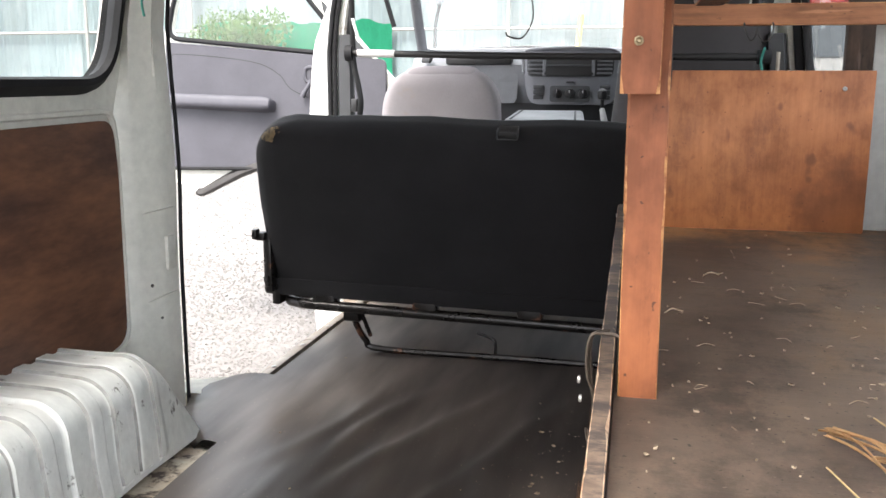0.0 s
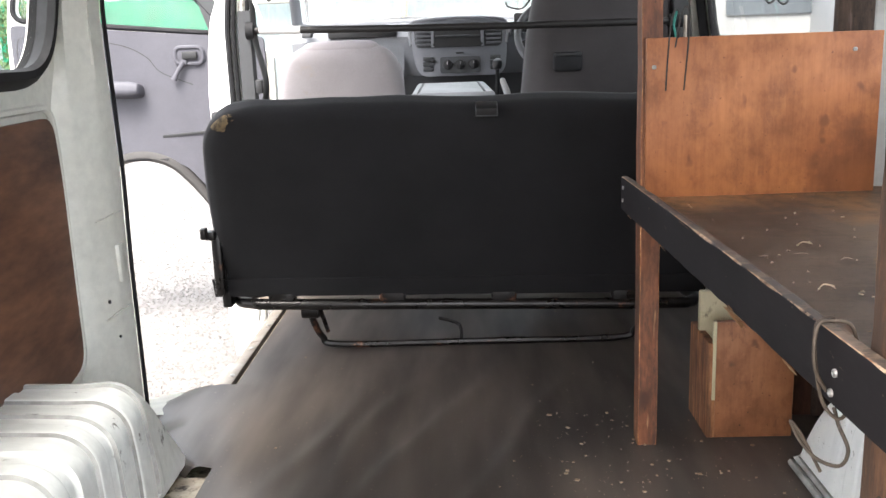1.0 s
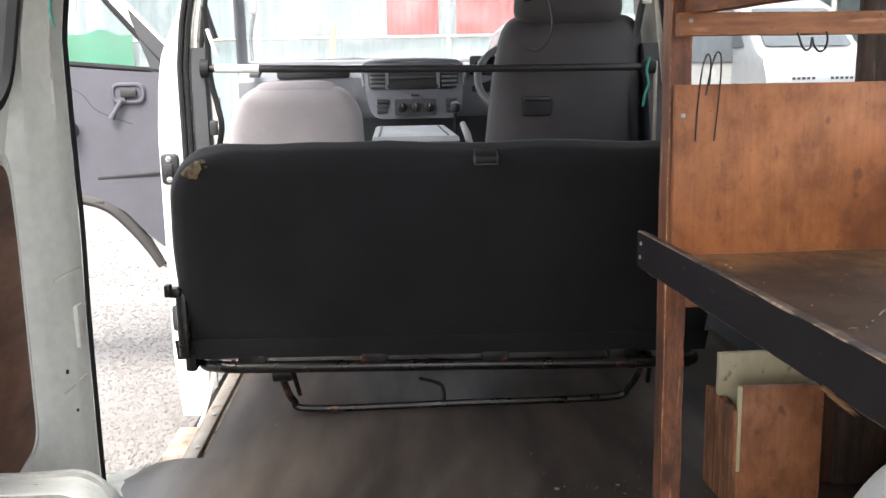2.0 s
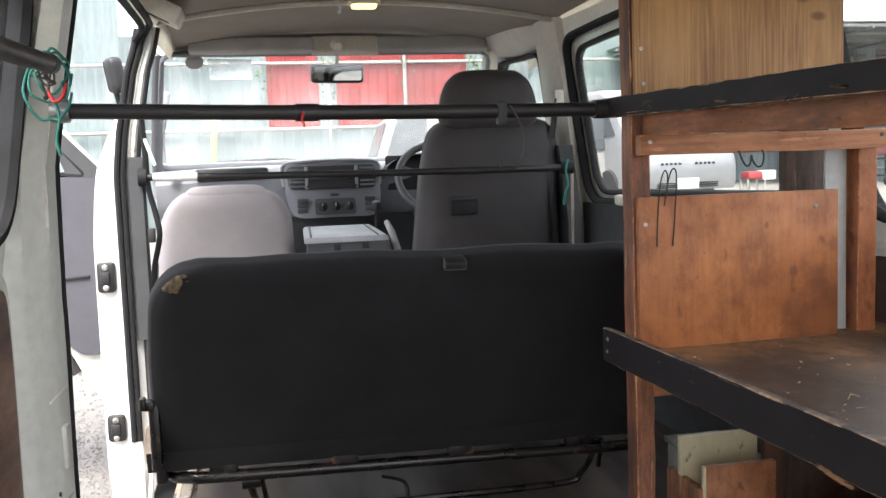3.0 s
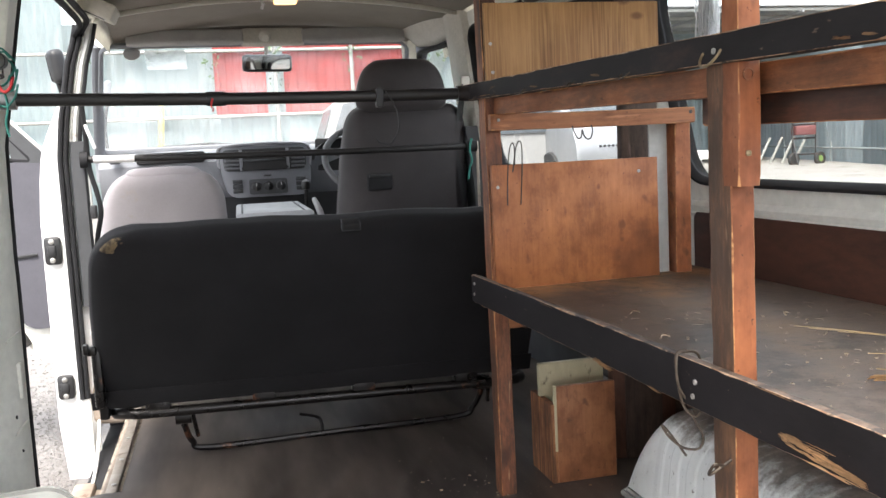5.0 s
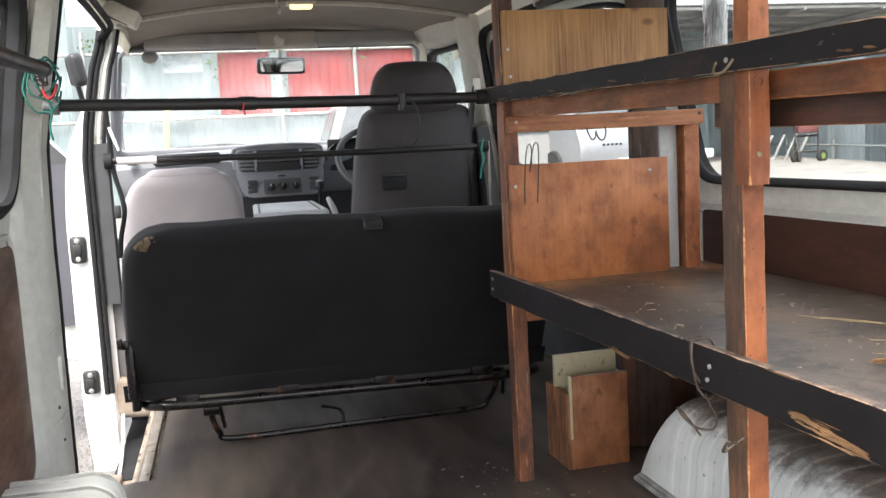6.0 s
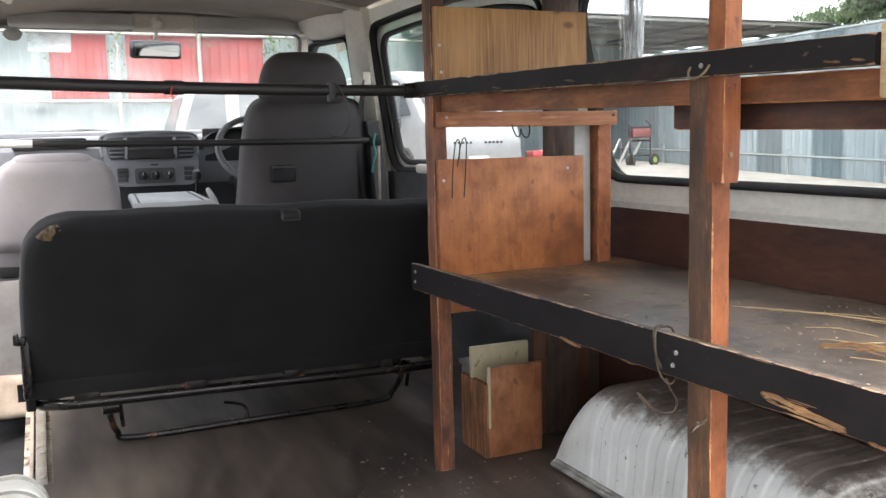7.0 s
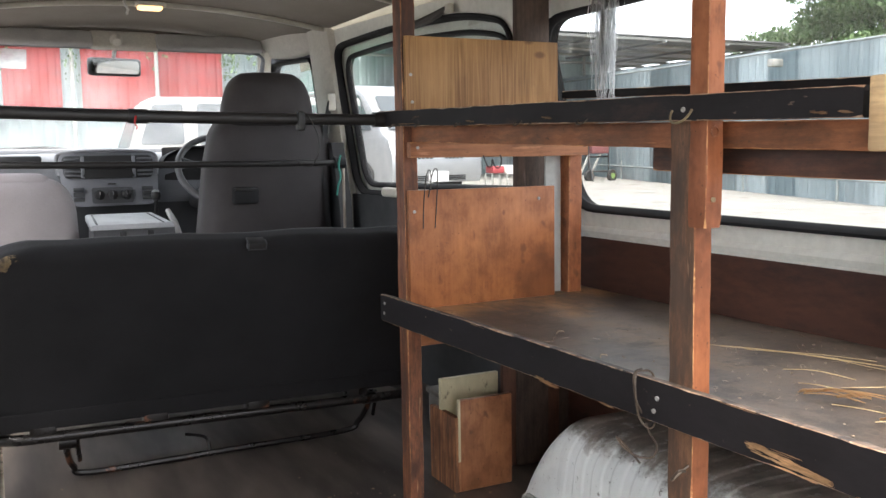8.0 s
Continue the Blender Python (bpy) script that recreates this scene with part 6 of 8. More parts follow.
bm = B()
gx, gz = span(-0.564, -0.46, 52), span(0.13, 0.2345, 52)
gv = {}
for i, x in enumerate(gx):
    for j, z in enumerate(gz):
        gv[i, j] = bm.verts.new(on_cloth(x, z, 0.0042 + 0.0016 * noise.noise(Vector((x * 70, z * 70, 3)))))
for i in range(52):
    for j in range(52):
        q = bench_warp(Vector((gx[i], 0, gz[j])))
        dx, dz = q.x + 0.493, q.z - 0.211
        r = math.hypot((0.88 * dx + 0.48 * dz) / 0.031, (0.88 * dz - 0.48 * dx) / 0.015) + 0.55 * noise.noise(Vector((dx * 75, dz * 75, 9))) + 0.25 * noise.noise(Vector((dx * 210, dz * 210, 4)))
        if r < 1.0:
            bm.faces.new((gv[i, j], gv[i + 1, j], gv[i + 1, j + 1], gv[i, j + 1]))
bmesh.ops.delete(bm, geom=[v for v in bm.verts if not v.link_faces], context="VERTS")
part("torn_foam", bm, FOAM, back, "torn cover with yellow foam showing")
bm = B()
box(bm, -0.575, 0.56, -0.050, -0.047, -0.235, -0.185, 0.001, mb)
part("hem", bm, FABRIC, back, "stitched hem band")
bm = B()
ml = mb @ pose(0.035, 0, 0)
box(bm, 0.003, 0.045, -0.0535, -0.035, 0.220, 0.236, 0.002, ml)
box(bm, 0.002, 0.046, -0.05, -0.018, 0.2325, 0.2365, 0.0015, ml)
latch = part("latch", bm, BLACKPLASTIC, back, "black plastic latch cover")
# lit outline of the latch, built as thin pieces of a lighter grey
bm = B()
for a, b, c, d in ((0.0015, 0.004, 0.219, 0.2385), (0.044, 0.0465, 0.219, 0.2385), (0.0015, 0.0465, 0.219, 0.2212)):
    box(bm, a, b, -0.0550, -0.035, c, d, 0.0006, ml)
part("latch_edge", bm, DASHDARK, latch, "thin grey edge for the lit outline")
bm = B()
cushion(bm, (1.10, 0.50, 0.12), 0.04, pose(-0.03, 0.83, 0.29), 10, 0.01, 0.003)
part("seat", bm, FABRIC, bench, "black cloth seat cushion")
bm = B()
fr = [(-0.50, 0.60, 0.155), (-0.555, 0.56, 0.155), (-0.565, 0.50, 0.156), (-0.53, 0.475, 0.156), (-0.45, 0.47, 0.153), (0.0, 0.47, 0.143), (0.42, 0.47, 0.133), (0.49, 0.48, 0.132), (0.51, 0.52, 0.132), (0.50, 0.60, 0.132)]
tube(bm, curve_points(fr, 5), 0.0135, 10)
part("frame_tube", bm, IRON, bench, "worn black steel frame tube")
bm = B()
tube(bm, [(-0.50, 0.50, 0.185), (0.47, 0.50, 0.165)], 0.011, 8)
part("frame_tube", bm, IRON, bench, "worn black steel frame tube")
for x in (-0.46, -0.20, 0.06, 0.34):
    bm = B()
    box(bm, x - 0.03, x + 0.03, 0.462, 0.51, 0.15, 0.195, 0.005, pose(0, 0, -0.012 * (x + 0.5)))
    part("bracket", bm, IRON, bench, "black steel bracket")
bm = B()
lp = [(-0.405, 0.53, 0.125), (-0.405, 0.555, 0.085), (-0.39, 0.585, 0.035), (-0.345, 0.592, 0.010), (0.0, 0.592, 0.010), (0.335, 0.592, 0.010), (0.385, 0.585, 0.035), (0.40, 0.555, 0.08), (0.40, 0.53, 0.115)]
tube(bm, curve_points(lp, 5), 0.0085, 8)
part("leg_loop", bm, IRON, bench, "worn steel leg loop on the floor")
for x in (-0.405, 0.40):
    bm = B()
    tube(bm, [(x - 0.02, 0.53, 0.12), (x + 0.02, 0.53, 0.12)], 0.020, 12)
    tube(bm, [(x + 0.022, 0.53, 0.125), (x + 0.030, 0.58, 0.05)], 0.006, 6)
    part("leg_pivot", bm, IRON, bench, "black steel leg pivot")
bm = B()
tube(bm, curve_points([(-0.045, 0.60, 0.012), (-0.045, 0.605, 0.035), (-0.055, 0.62, 0.05), (-0.10, 0.64, 0.058)], 4), 0.0045, 6)
part("release_rod", bm, IRON, bench, "bent steel release rod")
bm = B()
box(bm, -0.600, -0.578, 0.42, 0.47, 0.19, 0.34, 0.006, None)
box(bm, -0.608, -0.585, 0.40, 0.43, 0.325, 0.345, 0.004)
box(bm, -0.612, -0.600, 0.385, 0.41, 0.33, 0.355, 0.003)
box(bm, -0.598, -0.575, 0.46, 0.52, 0.15, 0.28, 0.006)
part("recliner", bm, IRON, bench, "black steel recliner lever")
bm = B()
box(bm, -0.50, -0.26, 0.475, 0.49, 0.178, 0.186, 0.002, pose(0, 0, 0))
box(bm, -0.14, 0.02, 0.475, 0.49, 0.172, 0.180, 0.002)
box(bm, 0.12, 0.32, 0.475, 0.49, 0.166, 0.174, 0.002)
part("worn_strip", bm, WORN, bench, "rubbed metal strips under the cover")

# ---- poles across the van ----
def pole(name, a, b, r, label, fit_parts):
    top = thing(name, ((a[0] + b[0]) / 2, (a[1] + b[1]) / 2, a[2] - r), label, "pole")
    bm = B()
    tube(bm, [Vector(a).lerp(Vector(b), t) + Vector((0, 0, -0.004 * math.sin(math.pi * t))) for t in span(0, 1, 12)], r, 14)
    part("bar", bm, POLE, top)
    for n, lo, hi, k, mat_, lab in fit_parts:
        bm = B()
        tube(bm, [Vector(a).lerp(Vector(b), t) + Vector((0, 0, -0.004 * math.sin(math.pi * t))) for t in span(lo, hi, 3)], r * k, 14)
        part(n, bm, mat_, top, lab)
    return top


p1a, p1b = (-0.665, 0.055, 0.906), (0.275, 0.085, 0.890)
pole1 = pole("cross_pole", p1a, p1b, 0.0125, "black steel pole tied across the van behind the bench", [("sleeve", 0.0, 0.03, 1.5, STEEL, "dull steel end sleeve"), ("collar", 0.405, 0.445, 1.18, BLACKPLASTIC, "black taped joint"), ("collar", 0.97, 1.0, 1.35, POLE, "black end collar")])
bm = B()
tube(bm, curve_points([(-0.272, 0.045, 0.895), (-0.276, 0.038, 0.880), (-0.272, 0.036, 0.874), (-0.274, 0.037, 0.868)], 5), 0.003, 6, flat=0.4)
part("ribbon", bm, REDCORD, pole1, "red ribbon tied on")
bm = B()
box(bm, 0.064, 0.080, 0.060, 0.086, 0.866, 0.907, 0.004)
part("clip", bm, BLACKPLASTIC, pole1, "black plastic clip")
bm = B()
tube(bm, curve_points([(0.085, 0.065, 0.90), (0.105, 0.06, 0.86), (0.108, 0.06, 0.82), (0.09, 0.06, 0.79), (0.065, 0.06, 0.792), (0.06, 0.06, 0.80)], 6), 0.0016, 6)
part("wire_hook", bm, BLACKPLASTIC, pole1, "thin wire hook")
random.seed(3)
for k, (rx, rz, dz) in enumerate(((0.036, 0.050, 0.0), (0.030, 0.042, 0.012), (0.022, 0.030, 0.020))):
    bm = B()
    pts = [Vector((-0.662 + 0.005 * k + rx * math.cos(a) + random.uniform(-0.004, 0.004), 0.030 - 0.006 * k + 0.008 * math.sin(3 * a), 0.942 + dz + rz * math.sin(a) + random.uniform(-0.005, 0.005))) for a in span(0.4 * k, 6.0 + 0.4 * k, 14)]
    tube(bm, curve_points(pts, 4), 0.0021, 6)
    part("cord", bm, TEAL, pole1, "looped teal cord")
bm = B()
tube(bm, curve_points([(-0.652, 0.035, 0.915), (-0.648, 0.030, 0.89), (-0.654, 0.030, 0.86), (-0.650, 0.030, 0.835)], 5), 0.0024, 6)
part("cord", bm, TEAL, pole1, "hanging teal cord end")
bm = B()
for k in range(3):
    pts = [Vector((-0.668 + random.uniform(-0.015, 0.02), 0.032 + random.uniform(-0.01, 0.01), 0.945 + random.uniform(-0.02, 0.03))) for _ in range(6)]
    tube(bm, curve_points(pts, 5), 0.0018, 6)
part("cord", bm, plain("dark_cable", (0.03, 0.02, 0.02), 0.5), pole1, "dark cable tie ends")

pole("side_pole", (-0.652, 0.015, 0.974), (-0.598, -1.06, 0.914), 0.0140, "black steel pole tied along the rear quarter beside the window", [("cap", 0.0, 0.03, 1.12, BLACKPLASTIC, "black plastic end cap")])
bm = B()
tube(bm, curve_points([(-0.660, 0.02, 0.935), (-0.650, 0.015, 0.918), (-0.638, 0.015, 0.925), (-0.632, 0.02, 0.945)], 5), 0.0030, 6)
part("cable", bm, REDCORD, pole1, "red cable tie")
p2a, p2b = (-0.715, 1.40, 0.800), (0.672, 1.40, 0.782)
pole2 = pole("cross_pole", p2a, p2b, 0.0115, "grey steel pole across the van behind the front seats", [("tape", 0.03, 0.125, 1.15, TAPE, "white tape wrap"), ("tip", 0.80, 0.97, 0.72, STEEL, "thin bright telescopic end"), ("foot", 0.0, 0.018, 2.4, RUBBER, "black rubber foot"), ("foot", 0.97, 1.0, 1.9, RUBBER, "black rubber foot")])
bm = B()
tube(bm, curve_points([(0.650, 1.38, 0.81), (0.640, 1.375, 0.77), (0.645, 1.37, 0.73), (0.635, 1.37, 0.70), (0.628, 1.37, 0.66)], 5), 0.004, 6)
part("cord", bm, TEAL, pole2, "teal cord hanging down")

# ---- front seats ----
def seat(name, xm, y, top, wide_low, wide_top, mat_, label, lean=0.0, shoulder=0.0, thick=0.13, belly=0.018):
    st = thing(name, (xm, y + 0.25, 0.36), label, "car seat")
    h = top - 0.40

    def warp(q):
        t = (q.z + h / 2) / h
        w = wide_low + (wide_top - wide_low) * max(0, t) ** 1.4
        w *= 1 - shoulder * max(0, (t - 0.62) / 0.38) ** 2
        q.x = q.x * w / wide_low + lean * t
        q.y -= belly * (1 - min(1.0, (2 * (q.x - lean * t) / w) ** 2)) * (1 - (2 * t - 1) ** 2)
        return q

    bm = B()
    cushion(bm, (wide_low, thick, h), thick * 0.39, pose(xm, y + 0.01 + thick / 2, 0.40 + h / 2, 5), 16, 0.0, 0.004, xm * 9, warp)
    bk = part("backrest", bm, mat_, st)
    bm = B()
    cushion(bm, (wide_low, 0.48, 0.13), 0.05, pose(xm, y + 0.33, 0.39), 10, 0.01)
    part("seat", bm, mat_, st)
    bm = B()
    box(bm, xm - wide_low * 0.42, xm + wide_low * 0.42, y + 0.10, y + 0.52, 0.30, 0.36, 0.01)
    part("slide_base", bm, BLACKPLASTIC, st, "black seat slides")
    return st, bk


drv, bk = seat("driver_seat", 0.430, 1.575, 0.960, 0.535, 0.468, DARKSEAT, "dark grey driver's seat with a tall headrest", 0.030, 0.04, 0.19, 0.05)
bm = B()


def head_warp(q):
    t = (q.z + 0.09) / 0.18
    q.x *= 1.0 - 0.24 * max(0, t) ** 2
    return q


cushion(bm, (0.346, 0.12, 0.196), 0.05, pose(0.440, 1.61, 1.024, 4), 12, 0.01, 0.003, 1, head_warp)
part("headrest", bm, DARKSEAT, drv, "dark grey headrest")
bm = B()
box(bm, 0.278, 0.374, 1.525, 1.60, 0.632, 0.696, 0.010)
handle = part("recess", bm, RUBBER, bk, "black recessed handle")
bm = B()
box(bm, 0.282, 0.370, 1.516, 1.53, 0.682, 0.694, 0.004)
part("handle", bm, BLACKPLASTIC, handle)

pas, _ = seat("passenger_seat", -0.486, 1.75, 0.742, 0.490, 0.435, GREYCLOTH, "light grey cloth passenger seat", 0.012, 0.24)
bm = B()
cushion(bm, (0.285, 0.12, 0.09), 0.035, pose(-0.476, 1.83, 0.712, 4), 10, 0.005, 0.002)
part("headrest", bm, GREYCLOTH, pas, "low grey headrest")
bm = B()
box(bm, -0.745, -0.70, 1.80, 1.90, 0.44, 0.50, 0.01)
tube(bm, curve_points([(-0.72, 1.75, 0.42), (-0.71, 1.72, 0.38), (-0.69, 1.70, 0.36)], 4), 0.008, 6)
part("recliner", bm, BLACKPLASTIC, pas, "black recliner lever")

plat = B()
box(plat, -0.78, 0.72, 1.56, 2.30, -0.02, 0.30, 0.02)
solo("seat_platform", plat, surface("dark_vinyl_engine_cover", (0.030, 0.026, 0.024), None, 0.75, fine=90, stain=(0.06, 0.05, 0.045), stain_at=0.64), "grey vinyl covered platform under the front seats", "seat platform", kind="structure")
# console box between the seats
con = thing("console_box", (-0.05, 1.85, 0.30), "grey console box with a pale framed lid between the seats", "console box")
bm = B()
loft(bm, [[Vector((xa, y, 0.30)), Vector((xb, y, 0.30)), Vector((xb - 0.012, y, 0.552 + (y - 1.70) * 0.07)), Vector((xa + 0.012, y, 0.552 + (y - 1.70) * 0.07))] for y, xa, xb in ((1.70, -0.214, 0.100), (1.97, -0.205, 0.062))])
part("body", bm, surface("console_grey_plastic", (0.085, 0.086, 0.092), None, 0.5, fine=160), con)
bm = B()
loft(bm, [[Vector((xa, y, z0)), Vector((xb, y, z0)), Vector((xb, y, z1 - 0.006)), Vector((xb - 0.008, y, z1)), Vector((xa + 0.008, y, z1)), Vector((xa, y, z1 - 0.006))] for y, xa, xb, z0, z1 in ((1.685, -0.214, 0.084, 0.548, 0.556), (1.693, -0.214, 0.084, 0.548, 0.567), (1.97, -0.206, 0.054, 0.568, 0.591), (1.98, -0.204, 0.052, 0.568, 0.582))])
lid = part("lid", bm, surface("pale_grey_plastic", (0.40, 0.41, 0.42), None, 0.45, fine=120), con, "pale grey lid")
for a, b in ((-0.190, -0.182), (0.048, 0.026)):
    bm = B()
    beam(bm, (a, 1.70, 0.568), (b, 1.965, 0.5915), 0.008, 0.003, 0.001)
    part("lid_groove", bm, DASHDARK, lid, "dark groove along the lid")
for x in (-0.10, 0.0):
    bm = B()
    box(bm, x - 0.012, x + 0.012, 1.692, 1.706, 0.520, 0.540, 0.003)
    part("catch", bm, BLACKPLASTIC, con)
hb = thing("hand_brake", (0.15, 1.95, 0.36), "pale handled parking brake lever beside the console", "hand brake")
bm = B()
tube(bm, [(0.150, 1.93, 0.485), (0.138, 1.985, 0.548), (0.124, 2.04, 0.592)], [0.013, 0.014, 0.011], 10)
part("grip", bm, surface("pale_worn_grip", (0.50, 0.49, 0.48), None, 0.5), hb)
bm = B()
tube(bm, [(0.16, 1.90, 0.34), (0.150, 1.93, 0.485)], 0.011, 8)
part("lever", bm, BLACKPLASTIC, hb)
gl = thing("gear_lever", (0.112, 2.30, 0.40), "tall black gear lever with a round knob", "gear lever")
bm = B()
tube(bm, [(0.112, 2.30, 0.38), (0.112, 2.24, 0.64)], 0.008, 8)
part("stick", bm, BLACKPLASTIC, gl)
bm = B()
lathe(bm, [(0.0, 0.0), (0.016, 0.004), (0.021, 0.02), (0.019, 0.038), (0.008, 0.048), (0, 0.049)], Matrix.Translation((0.112, 2.24, 0.625)), 14)
part("knob", bm, BLACKPLASTIC, gl)

# ---- dashboard ----
dash = thing("dashboard", (-0.03, 2.75, 0.3), "grey plastic dashboard with central vents and heater controls", "dashboard")
prof = [(2.97, 0.82), (2.80, 0.838), (2.66, 0.832), (2.585, 0.812), (2.555, 0.775), (2.56, 0.70), (2.60, 0.62), (2.66, 0.56), (2.72, 0.46), (2.76, 0.25), (2.97, 0.25)]
bm = B()
loft(bm, [[Vector((x, y + 0.02 * ((x + 0.03) / 0.75) ** 2, z - 0.012 * abs((x + 0.03) / 0.75) ** 3)) for y, z in prof] for x in span(-0.80, 0.75, 20)])
part("body", bm, DASH, dash, "grey upper dash")
bm = B()
loft(bm, [[Vector((x, y - 0.012, z)) for y, z in ((2.66, 0.56), (2.62, 0.60), (2.72, 0.24), (2.80, 0.24))] for x in span(-0.78, 0.73, 4)])
part("lower_panel", bm, DASHDARK, dash, "dark lower dash")
# centre cluster
def cl(u, v, d=0.0):
    """Face of the centre cluster: u along x, v up, d towards the seats."""
    return Vector((u, 2.435 + 0.050 * (v - 0.62) / 0.2 + 0.05 * ((u + 0.04) / 0.23) ** 4 - d, v))


CO = round_poly([(-0.225, 0.600), (0.150, 0.600), (0.165, 0.70), (0.160, 0.838), (-0.258, 0.838), (-0.252, 0.70)], [0.06, 0.06, 0.05, 0.045, 0.045, 0.05], 6)
bm = B()
plate(bm, CO, [], lambda u, v, s: cl(u, v) + Vector((0, 0.13 * s, 0)))
clus = part("centre_panel", bm, surface("mid_grey_plastic", (0.150, 0.154, 0.168), (0.125, 0.129, 0.141), 0.5, fine=260, bumps=0.08), dash, "rounded grey centre panel")
bm = B()
plate(bm, round_poly([(-0.238, 0.722), (0.142, 0.722), (0.146, 0.824), (-0.244, 0.824)], 0.025, 4), [], lambda u, v, s: cl(u, v, 0.002 + 0.006 * s))
dk = part("dark_panel", bm, surface("charcoal_plastic", (0.030, 0.031, 0.034), (0.022, 0.023, 0.025), 0.45, fine=200, bumps=0.05), clus, "dark vent and radio panel")
for x0 in (-0.238, 0.068):
    bm = B()
    for k in range(5):
        z = 0.735 + 0.018 * k
        box(bm, x0 + 0.004, x0 + 0.070, cl(x0 + 0.035, z).y - 0.018, cl(x0 + 0.035, z).y - 0.006, z - 0.003, z + 0.006, 0.002)
    part("vent", bm, surface("vent_grey_plastic", (0.125, 0.128, 0.138), None, 0.45), dk, "grey air vent slats")
bm = B()
plate(bm, round_poly([(-0.160, 0.727), (0.058, 0.727), (0.060, 0.818), (-0.162, 0.818)], 0.012, 3), [], lambda u, v, s: cl(u, v, 0.009 + 0.003 * s))
part("radio_slot", bm, BLACKPLASTIC, dk, "empty black radio slot")
bm = B()
box(bm, -0.150, 0.050, cl(-0.04, 0.765).y - 0.026, cl(-0.04, 0.765).y - 0.012, 0.766, 0.774, 0.003)
part("radio_lip", bm, DASHDARK, dk)
for x in (-0.160, 0.056):
    bm = B()
    box(bm, x - 0.007, x + 0.007, cl(x, 0.77).y - 0.020, cl(x, 0.77).y - 0.004, 0.724, 0.822, 0.003)
    part("divider", bm, DASH, dk, "grey divider beside the vent")
bm = B()
plate(bm, round_poly([(-0.130, 0.612), (0.046, 0.612), (0.046, 0.682), (-0.130, 0.682)], 0.012, 3), [], lambda u, v, s: cl(u, v, 0.002 + 0.004 * s))
hv = part("heater_panel", bm, DASHDARK, clus, "dark heater control panel")
for x in (-0.098, -0.042, 0.016):
    bm = B()
    lathe(bm, [(0.022, 0), (0.020, 0.012), (0.010, 0.016), (0, 0.016)], Matrix.Translation(cl(x, 0.648, 0.004)) @ pose(0, 0, 0, 90), 20)
    box(bm, x - 0.004, x + 0.004, cl(x, 0.648).y - 0.030, cl(x, 0.648).y - 0.010, 0.630, 0.666, 0.002)
    knob = part("knob", bm, BLACKPLASTIC, hv)
    bm = B()
    box(bm, x - 0.0012, x + 0.0012, cl(x, 0.648).y - 0.0315, cl(x, 0.648).y - 0.030, 0.650, 0.664, 0)
    part("pointer", bm, TAPE, knob, "white pointer mark")
for x0 in (-0.205, 0.088):
    bm = B()
    for k in range(3):
        box(bm, x0, x0 + 0.045, cl(x0 + 0.02, 0.65).y - 0.010, cl(x0 + 0.02, 0.65).y + 0.01, 0.622 + 0.022 * k, 0.640 + 0.022 * k, 0.002)
    part("switch_bank", bm, DASHDARK, clus, "dark switch blanks")
bm = B()
box(bm, -0.060, -0.025, cl(-0.04, 0.69).y - 0.006, cl(-0.04, 0.69).y + 0.01, 0.694, 0.701, 0.001)
part("hazard_switch", bm, BLACKPLASTIC, clus)
bm = B()
lip = curve_points([(-0.256, 0.735), (-0.263, 0.80), (-0.252, 0.832), (-0.20, 0.842), (-0.05, 0.847), (0.10, 0.842), (0.152, 0.832), (0.166, 0.80), (0.160, 0.735)], 5)
tube(bm, [cl(u, v, -0.006) for u, v in lip], 0.010, 10, flat=0.8)
part("cluster_rim", bm, surface("pale_dash_rim", (0.27, 0.275, 0.29), (0.22, 0.225, 0.24), 0.45, fine=260, bumps=0.06), clus, "pale grey hood rim round the vents")
# passenger tray and glove box
bm = B()
box(bm, -0.63, -0.32, 2.535, 2.66, 0.775, 0.828, 0.012)
part("tray", bm, BLACKPLASTIC, dash, "black open tray")
bm = B()
plate(bm, round_poly([(-0.70, 0.60), (-0.30, 0.60), (-0.29, 0.74), (-0.70, 0.74)], 0.03), [], lambda u, v, s: Vector((u, 2.575 + 0.2 * max(0, 0.68 - v) - 0.015 * s, v)))
part("glove_box", bm, DASH, dash, "grey glove box lid")
bm = B()
tube(bm, [(-0.74, 2.56, 0.80), (-0.70, 2.545, 0.80)], 0.022, 10, flat=0.5)
part("side_vent", bm, BLACKPLASTIC, dash, "round side vent")
# instrument hood
bm = B()


def hood(u, v):
    a = math.pi * u
    return Vector((0.385 - 0.205 * math.cos(a), 2.44 + 0.26 * v, 0.76 + 0.105 * math.sin(a) ** 0.7 * (1 - 0.12 * v)))


sheet(bm, hood, span(0, 1, 20), span(0, 1, 6))
bmesh.ops.solidify(bm, geom=bm.faces[:], thickness=0.012)
part("instrument_hood", bm, DASHDARK, dash, "dark instrument hood")
bm = B()
box(bm, 0.20, 0.57, 2.56, 2.575, 0.70, 0.86, 0.01)
part("instrument_panel", bm, BLACKPLASTIC, dash, "black instrument panel")

